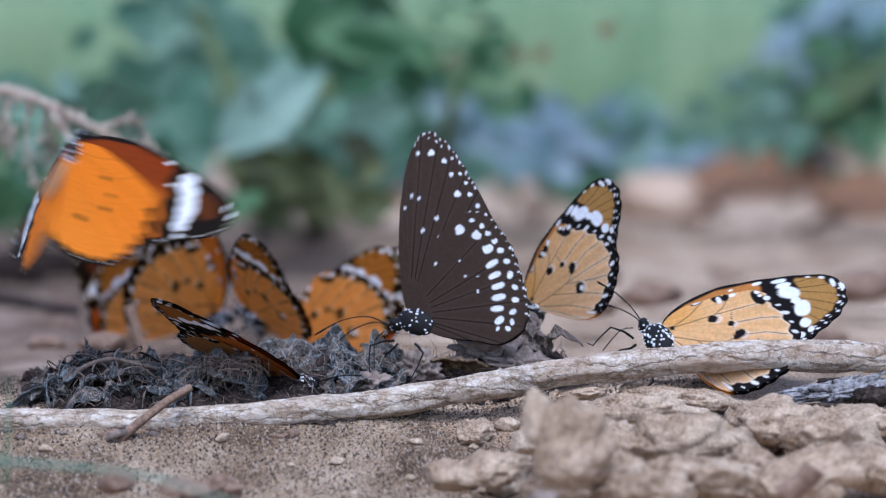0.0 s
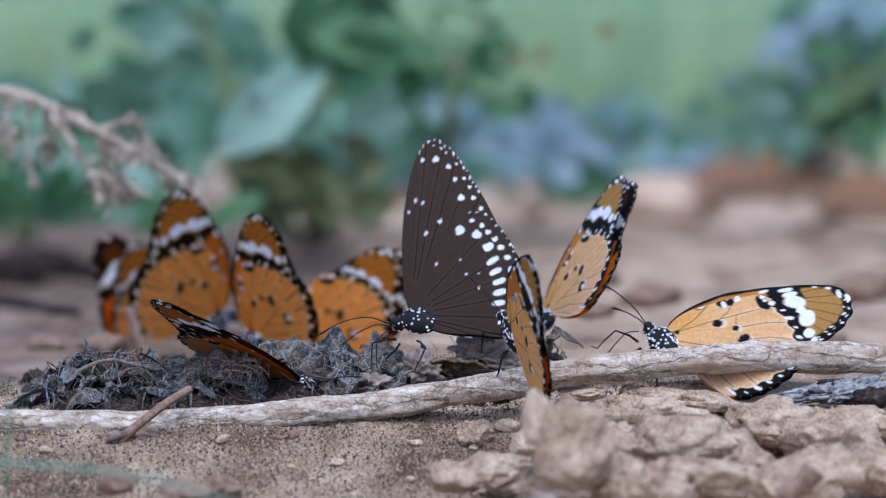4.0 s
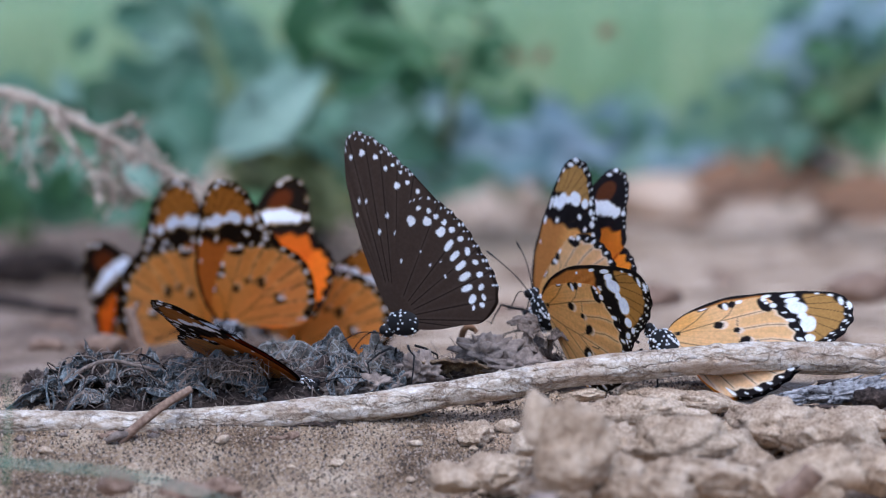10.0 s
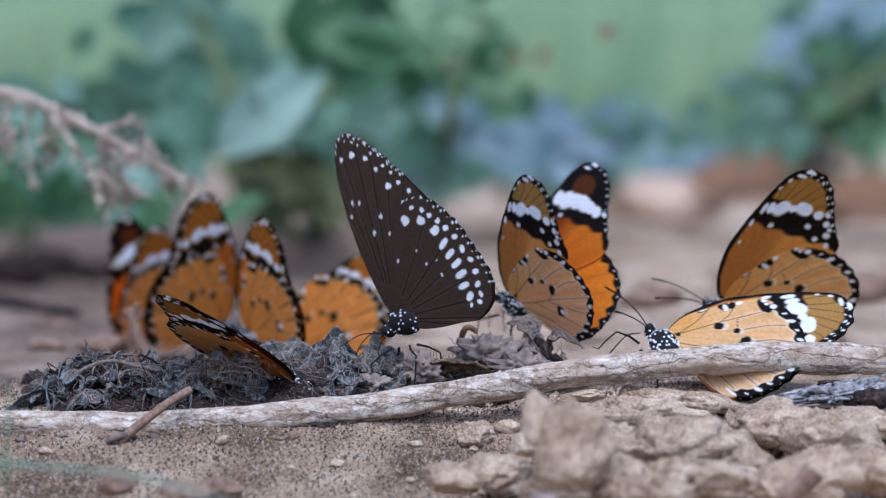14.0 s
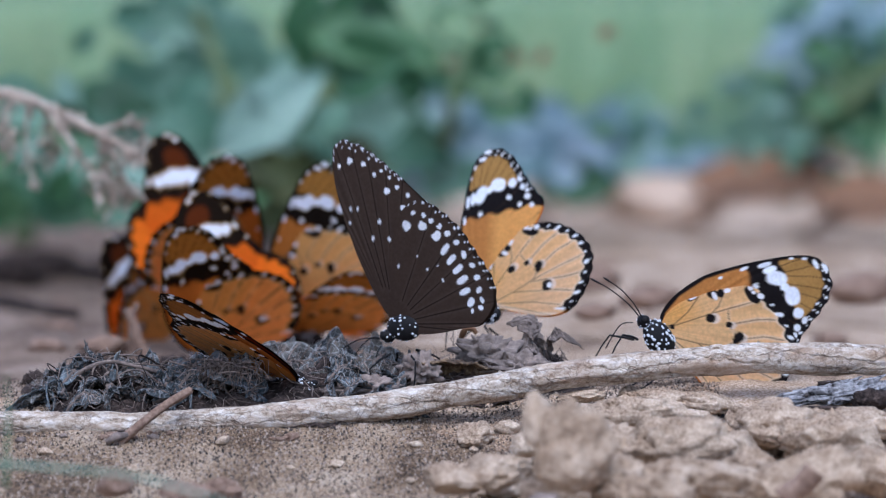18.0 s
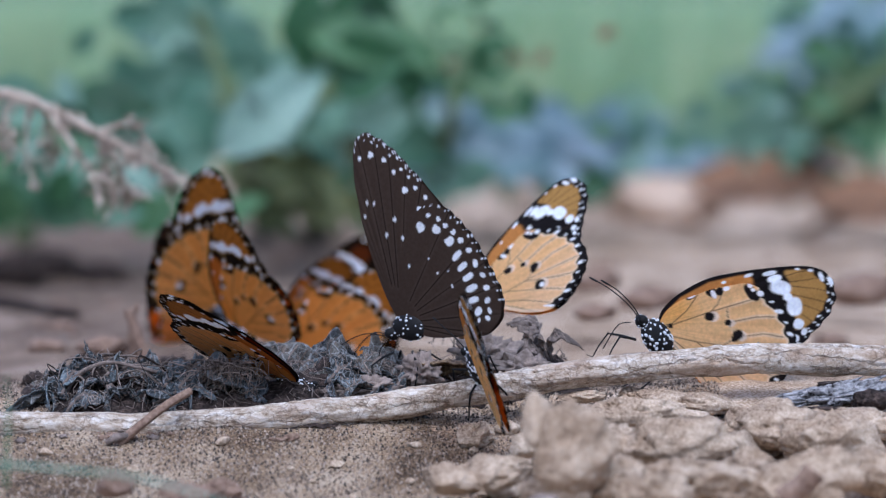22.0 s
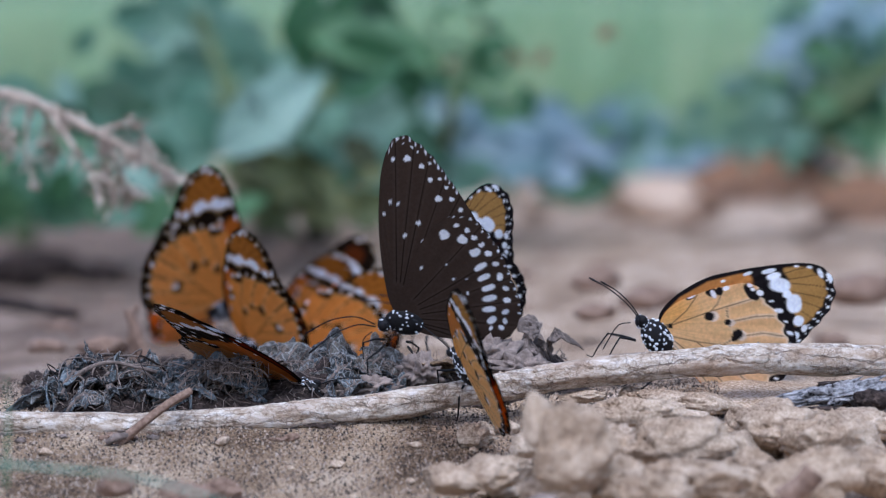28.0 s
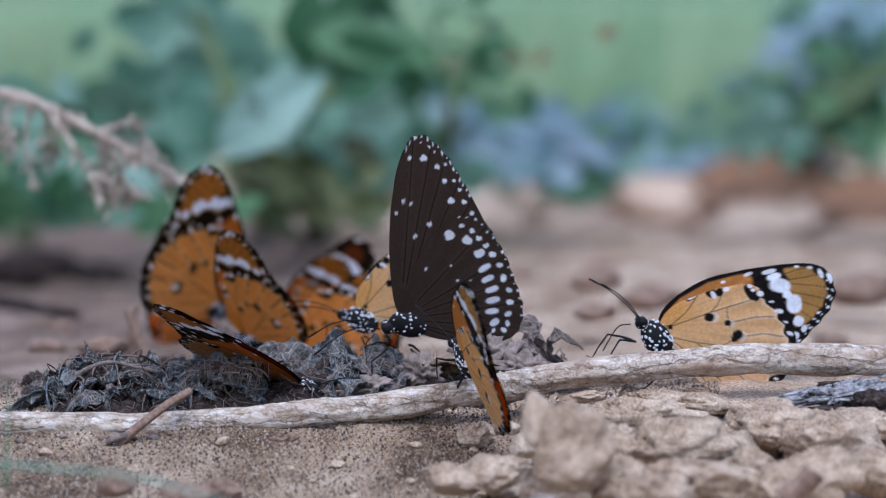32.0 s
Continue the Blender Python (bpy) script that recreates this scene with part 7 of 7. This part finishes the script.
    flight(*FLIERS['tall'], [
        (0, -0.05447, 0.12, 0.00916, 40.6, 10.3, 20.3, 0.2, 0.2, 5.4),
        (1, -0.05447, 0.12, 0.00929, 40.6, 10.3, 20.9, 0.2, 0.2, 5.4),
        (3.3, -0.05353, 0.12, 0.00983, 40.6, 11.5, 21.5, 0.2, 0.2, 4.8),
        (6, -0.053, 0.12, 0.01006, 40.2, 13, 24.6, 0.2, 0.2, 4.2),
        (8, -0.05205, 0.12, 0.01089, 40.9, 14.4, 23.5, 0.2, 0.2, 4.6),
        (9, -0.0524, 0.12, 0.01199, 41, 16.6, 24.4, 0.2, 0.2, 4.8),
        (9.5, -0.05239, 0.12, 0.01494, 26.8, 6.1, 5.9, 25, 21.8, 5),
        (10, -0.05699, 0.12, 0.00587, 44.8, 3.2, 12.3, 0.2, 0.2, 8.4),
        (11, -0.05468, 0.12, 0.0075, 42.2, 12.3, 22.6, 0.2, 0.2, 5.6),
        (12, -0.05487, 0.12, 0.00657, 43.4, 9.2, 21.8, 0.2, 0.2, 4.5),
        (12.6, -0.05043, 0.12, 0.01365, 22.9, 8.2, 11.9, 25, 23.5, 3.1),
        (13, -0.04624, 0.12, 0.00824, -19.9, -10, 27.3, 38.9, 24, 1.1),
        (13.4, -0.05328, 0.12, 0.00721, 48.3, 9.4, 21.4, 0.2, 0.2, 7.3),
        (14, -0.05291, 0.12, 0.00733, 49.2, 9.9, 21.4, 0.2, 0.2, 7.1),
        (14.5, -0.05291, 0.12, 0.00672, 48.9, 9, 21.5, 0.2, 0.2, 6.8),
        (16.5, -0.05167, 0.12, 0.01657, 27, 2.3, 12.4, 25, 23.7, 5.2),
        (17, -0.0545, 0.12, 0.01197, 49, -6, 5.1, 2.5, 64, 20.1),
        (17.4, -0.05184, 0.12, 0.01147, 47.9, 1.1, 23.7, 0.2, 0.2, 5.9),
        (18, -0.04885, 0.12, 0.01583, 31.1, -2, 9.2, 25, 22.7, 8),
        (19, -0.05049, 0.12, 0.01457, 33.5, -0.8, 1.5, 25, 20.4, 13.6),
        (19.4, -0.05496, 0.12, 0.0089, 46.8, -13, 5.4, 5.8, 58, 14.1),
        (20, -0.05558, 0.12, 0.00787, 45.9, -9.1, 4.9, 6.9, 58, 14.5),
        (21, -0.05102, 0.12, 0.01396, 31.1, 0.5, 4.2, 25, 21.3, 8.6),
        (21.6, -0.05168, 0.12, 0.01278, 46.2, 2.5, 21.9, 0.2, 0.2, 2.8),
        (23, -0.05158, 0.12, 0.01231, 45.4, 1.3, 21.7, 0.2, 0.2, 1.7),
        (24, -0.05148, 0.12, 0.0127, 43.8, 2.4, 22.8, 0.2, 0.2, 2.9),
        (25, -0.05133, 0.12, 0.01301, 42, 3, 23.9, 0.2, 0.2, 3.7),
        (30, -0.05121, 0.12, 0.01347, 41.5, 5.8, 23.4, 0.2, 0.2, 6),
        (32, -0.05127, 0.12, 0.01353, 41.6, 5.9, 23.5, 0.2, 0.2, 6.1),
    ])
    flight(*FLIERS['near_left'], [
        (0, -0.04615, 0.085, 0.01284, 132.4, 16, -39.5, 0.2, 0.2, -3),
        (1, -0.04543, 0.085, 0.00908, 133.7, 10.8, -25.6, 0.2, 0.2, -2.7),
        (1.8, -0.04587, 0.085, 0.00763, 132.2, 5.3, -24.2, 0.2, 0.2, 0.7),
        (2, -0.04588, 0.085, 0.00757, 131.9, 5.1, -26.3, 0.2, 0.2, 1.1),
        (3.3, -0.0453, 0.085, 0.00743, 132.4, 2.4, -26.3, 0.2, 0.2, -0),
        (6, -0.04562, 0.085, 0.00711, 130.9, 3.5, -27.1, 0.2, 0.2, -0.3),
        (8.4, -0.04733, 0.085, 0.00687, 126.8, 12.3, -29, 0.2, 0.2, 4.8),
        (8.75, -0.04898, 0.085, 0.00645, 127.6, 12, -28.8, 0.2, 0.2, 4.3),
        (9, -0.0425, 0.085, 0.0078, 118.4, 10.5, 1.7, 4, 1, -7),
        (9.2, -0.04716, 0.085, 0.00925, 143.7, -23, -6.4, 20, 30.5, 14.7),
        (9.6, -0.04647, 0.085, 0.00863, 166.5, -12.3, -10.5, 30, 36.9, 13.2),
        (10, -0.0518, 0.085, 0.00999, 153.9, -3.3, -8, 17.4, 35, 14.7),
        (10.5, -0.04691, 0.085, 0.00786, 131.1, 2.4, -30.6, 0.2, 0.2, 2.1),
        (11, -0.04705, 0.085, 0.00739, 131.3, 2.5, -30.9, 0.2, 0.2, 2.3),
        (11.3, -0.04612, 0.085, 0.00707, 134.8, -0.5, -26, 0.2, 0.2, 0.8),
        (11.5, -0.04558, 0.085, 0.00903, 121.3, -6.7, -14.4, 10, 25.7, 11.7),
        (11.75, -0.04609, 0.085, 0.0067, 134, 3.9, -11.6, 13.5, 15, 2.3),
        (12, -0.04594, 0.085, 0.00782, 119, 9, -20.6, 0.2, 0.2, -4.1),
        (12.6, -0.04572, 0.085, 0.00672, 140.5, 10.1, -0.2, 30, 49.6, 43.6),
        (13, -0.04503, 0.085, 0.00963, 136, -9.9, -6.6, 17.3, 25.3, 11.3),
        (13.4, -0.04507, 0.085, 0.00685, 130.8, 3.9, -15.3, 0.2, 0.2, -1.6),
        (14, -0.04585, 0.085, 0.00814, 124.3, 10.9, -18.9, 0.2, 0.2, -0.1),
        (14.5, -0.04636, 0.085, 0.00932, 125.2, 12.6, -24.5, 0.2, 0.2, -1),
        (16.5, -0.04789, 0.085, 0.01075, 130.2, 10, -32.1, 0.2, 0.2, -3.7),
        (17, -0.04836, 0.085, 0.00905, 132.6, -5.2, -3.8, 64, 5.5, 15.6),
        (17.3, -0.05681, 0.085, 0.01558, 157.8, -0.3, -14.2, 32.2, 20, 9.3),
        (18, -0.05744, 0.085, 0.00254, 173.6, -14.1, 6.1, 43.6, 4.7, 19.9),
        (19, -0.056, 0.085, 0.002, 174.5, -14, 5.4, 44.2, 5.7, 21.9),
        (19.5, -0.04794, 0.085, 0.00682, 157, -14.7, -8.8, 19.6, 31.9, 10.6),
        (20, -0.05062, 0.085, 0.00722, 140.1, -13.8, -6.1, 58, 2.2, 17.2),
        (20.5, -0.04789, 0.085, 0.00751, 135.6, -12.3, -25.6, 20, 27.4, 9.9),
        (21, -0.05111, 0.085, 0.00108, 142.3, -24, -5, 45, 4.7, 8.8),
        (21.6, -0.04713, 0.085, 0.0085, 138.7, -7.2, -29.3, 0.2, 0.2, -2.2),
        (22, -0.04882, 0.085, 0.00945, 131.2, 6.7, -33.3, 0.2, 0.2, 5),
        (23, -0.047, 0.085, 0.00811, 128.9, 4.7, -28.7, 0.2, 0.2, -0.1),
        (23.7, -0.0477, 0.085, 0.00707, 127.5, 6.3, -28, 0.2, 0.2, 1.4),
        (24, -0.04385, 0.085, 0.00815, 131.5, 0.2, -26.3, 0.2, 0.2, -2.1),
        (25, -0.04604, 0.085, 0.00675, 130.1, 2.6, -25.2, 0.2, 0.2, -0.6),
        (25.5, -0.0464, 0.085, 0.00684, 130.5, 3.3, -24.4, 0.2, 0.2, -0.8),
        (28, -0.04669, 0.085, 0.00662, 130.3, 4.6, -31.2, 0.2, 0.2, -0.5),
        (29, -0.04791, 0.085, 0.0061, 131.2, 3.7, -28.8, 0.2, 0.2, 0.2),
        (30, -0.04761, 0.085, 0.00693, 131.7, 3.1, -34.4, 0.2, 0.2, 0.2),
        (32, -0.04713, 0.085, 0.00759, 131.6, 2.7, -37.4, 0.2, 0.2, -0),
    ])
    flight(*FLIERS['half_hidden'], [
        (0, -0.03639, 0.1, 0.0028, 157, 6.6, 8.3, 15.9, 8, -12.2),
        (3.3, -0.03639, 0.1, 0.0028, 157, 6.6, 8.3, 15.9, 8, -12.2),
        (6, -0.03592, 0.1, 0.00243, 156.2, 6.1, 8.4, 15.7, 8, -12.1),
        (8.6, -0.03592, 0.1, 0.00243, 156.2, 6.1, 8.4, 15.7, 8, -12.1),
        (9.15, -0.03592, 0.1, 0.00243, 156.2, 6.1, 8.4, 12, 8, -12.1),
        (9.5, -0.03437, 0.1, 0.00354, 167.6, -11.7, -11.3, 26.3, 25, -10.1),
        (10.2, -0.03627, 0.1, 0.00326, 153.6, 8, 8.1, 16.2, 8, -12.5),
        (11, -0.03627, 0.1, 0.00326, 153.6, 8, 8.1, 16.2, 8, -12.5),
        (14, -0.03809, 0.1, 0.00234, 156.6, 6.1, 10.1, 13.3, 8, -12.4),
        (14.5, -0.03809, 0.1, 0.00234, 156.6, 6.1, 10.1, 13.3, 8, -12.4),
        (17, -0.03455, 0.1, 0.00243, 169.9, -13, -1.8, 23.5, 25, -9.5),
        (18, -0.0345, 0.1, 0.00681, 165, -6.2, -29.2, 31.7, 25, -9.9),
        (19, -0.03539, 0.1, 0.00822, 167.9, -2.6, -28.5, 31.5, 25, -11.7),
        (21, -0.03531, 0.1, -0.00129, 168.6, -6, -16.3, 27.8, 25, -11.9),
        (22, -0.03744, 0.1, 0.00149, 160.7, 10.3, 4.8, 21, 8, -13),
        (25, -0.03744, 0.1, 0.00149, 160.7, 10.3, 4.8, 21, 8, -13),
        (30, -0.03686, 0.1, 0.00159, 159.3, 10.5, 3.9, 22.2, 8, -12.8),
        (32, -0.03686, 0.1, 0.00159, 159.3, 10.5, 3.9, 22.2, 8, -12.8),
    ])
    flight(*FLIERS['far_left'], [
        (0, -0.06535, 0.16, 0.00147, 39.8, 12, 4.7, 8, 12.4, -9.8),
        (3.3, -0.06535, 0.16, 0.00172, 40.2, 10.9, 4.9, 8, 12.4, -9.5),
        (5.4, -0.06249, 0.16, 0.00184, 56.7, 0.7, 14.7, 8, 15.3, -6),
        (7.4, -0.06249, 0.16, 0.00188, 56.7, 0.7, 14.7, 8, 15.3, -6),
        (7.6, -0.06546, 0.16, 0.00182, -10.1, 21.8, 13.2, 40, 56.9, 26.9),
        (8, -0.06534, 0.16, 0.00186, 46.8, 18.7, 10.3, 8, 14, -10.6),
        (8.6, -0.0632, 0.16, 0.0019, 58.4, 2.7, 15.8, 8, 15.7, -6.3),
        (9.15, -0.0632, 0.16, 0.0019, 58.4, 2.7, 15.8, 6, 10, -6.3),
        (9.5, -0.06537, 0.16, 0.00192, 31.5, 8.7, -0.5, 30, 32.8, 0.9),
        (10.2, -0.06533, 0.16, 0.00192, 49.9, 14, 11.9, 8, 14.5, -9.4),
        (11.5, -0.06391, 0.16, 0.00197, 57.5, 7.7, 15.9, 8, 15.7, -7.3),
        (12, -0.06535, 0.16, 0.00195, 46.4, 25.5, 10.8, 8, 14.2, -11.9),
        (12.6, -0.06546, 0.16, 0.00196, -8.6, 22.2, 11.4, 50, 56.4, 27.5),
        (13, -0.06532, 0.16, 0.00203, 46, -3, 8.2, 8, 13.4, -6.3),
        (14.5, -0.06532, 0.16, 0.00207, 48.5, -0.9, 9.7, 8, 13.9, -6.5),
        (16.5, -0.06532, 0.16, 0.00214, 49.4, 2.8, 10.5, 8, 14.1, -7.2),
        (17, -0.06534, 0.16, 0.00212, 48.4, 24.1, 12.1, 8, 14.6, -11.5),
        (17.4, -0.06533, 0.16, 0.00216, 48.6, 7.8, 10.4, 8, 14.1, -8.2),
        (18, -0.06533, 0.16, 0.00218, 49.1, 7.7, 10.7, 8, 14.1, -8.2),
        (19, -0.06323, 0.16, 0.0022, 46.9, 20.6, 10.6, 8, 14.1, -10.9),
        (20, -0.06534, 0.16, 0.00224, 47.7, 14.5, 10.4, 8, 14.1, -9.7),
        (21, -0.06534, 0.16, 0.00229, 44, 6.7, 7.3, 8, 13.1, -8.4),
        (21.6, -0.05897, 0.16, 0.00232, 57.4, 0.5, 15.1, 8, 15.5, -5.9),
        (32, -0.05897, 0.16, 0.00234, 57.4, 0.5, 15.1, 8, 15.5, -5.9),
    ])
    flight(*FLIERS['behind'], [
        (0, -0.04755, 0.16, 0.0048, 134.5, 15.5, -34.5, 0.2, 0.2, 0.2),
        (14.5, -0.04686, 0.16, 0.0054, 133.6, 15.2, -35.1, 0.2, 0.2, 0.2),
        (16.5, -0.04039, 0.14, 0.0069, 143.6, 11.6, -26.7, 0.2, 0.2, 0.2),
        (17, -0.03566, 0.14, 0.01574, 192, -10.6, -8.4, 27.3, 43.3, 11.9),
        (18, -0.03565, 0.14, 0.00729, 154.5, 11, -7.1, 18.6, 35, 5.3),
        (18.8, -0.03614, 0.14, 0.00846, 154.1, -12.2, 0.3, 16.4, 35, 9.8),
        (19, -0.03707, 0.14, 0.01102, 163.8, -13.2, 9.9, 13.5, 35, 9.7),
        (19.5, -0.03879, 0.14, 0.00765, 147.6, -1.4, -8.7, 19.1, 35, 8.1),
        (20, -0.03693, 0.14, 0.00936, 163.3, -7.5, 8.1, 14.1, 35, 8.5),
        (21, -0.03561, 0.14, 0.00585, 154.5, 15.4, -9, 19.2, 35, 4.4),
        (22, -0.03728, 0.14, 0.00573, 152.3, 16.7, -15.6, 16.1, 10, -0.3),
        (24, -0.038, 0.14, 0.00577, 151.6, 16.6, -16.2, 14.3, 8, -0.1),
        (27.4, -0.038, 0.14, 0.00574, 151.6, 16.6, -16.2, 14.3, 8, -0.1),
        (32, -0.03801, 0.14, 0.00572, 151.2, 16.5, -16.4, 14.4, 8, 0),
    ])


motions()
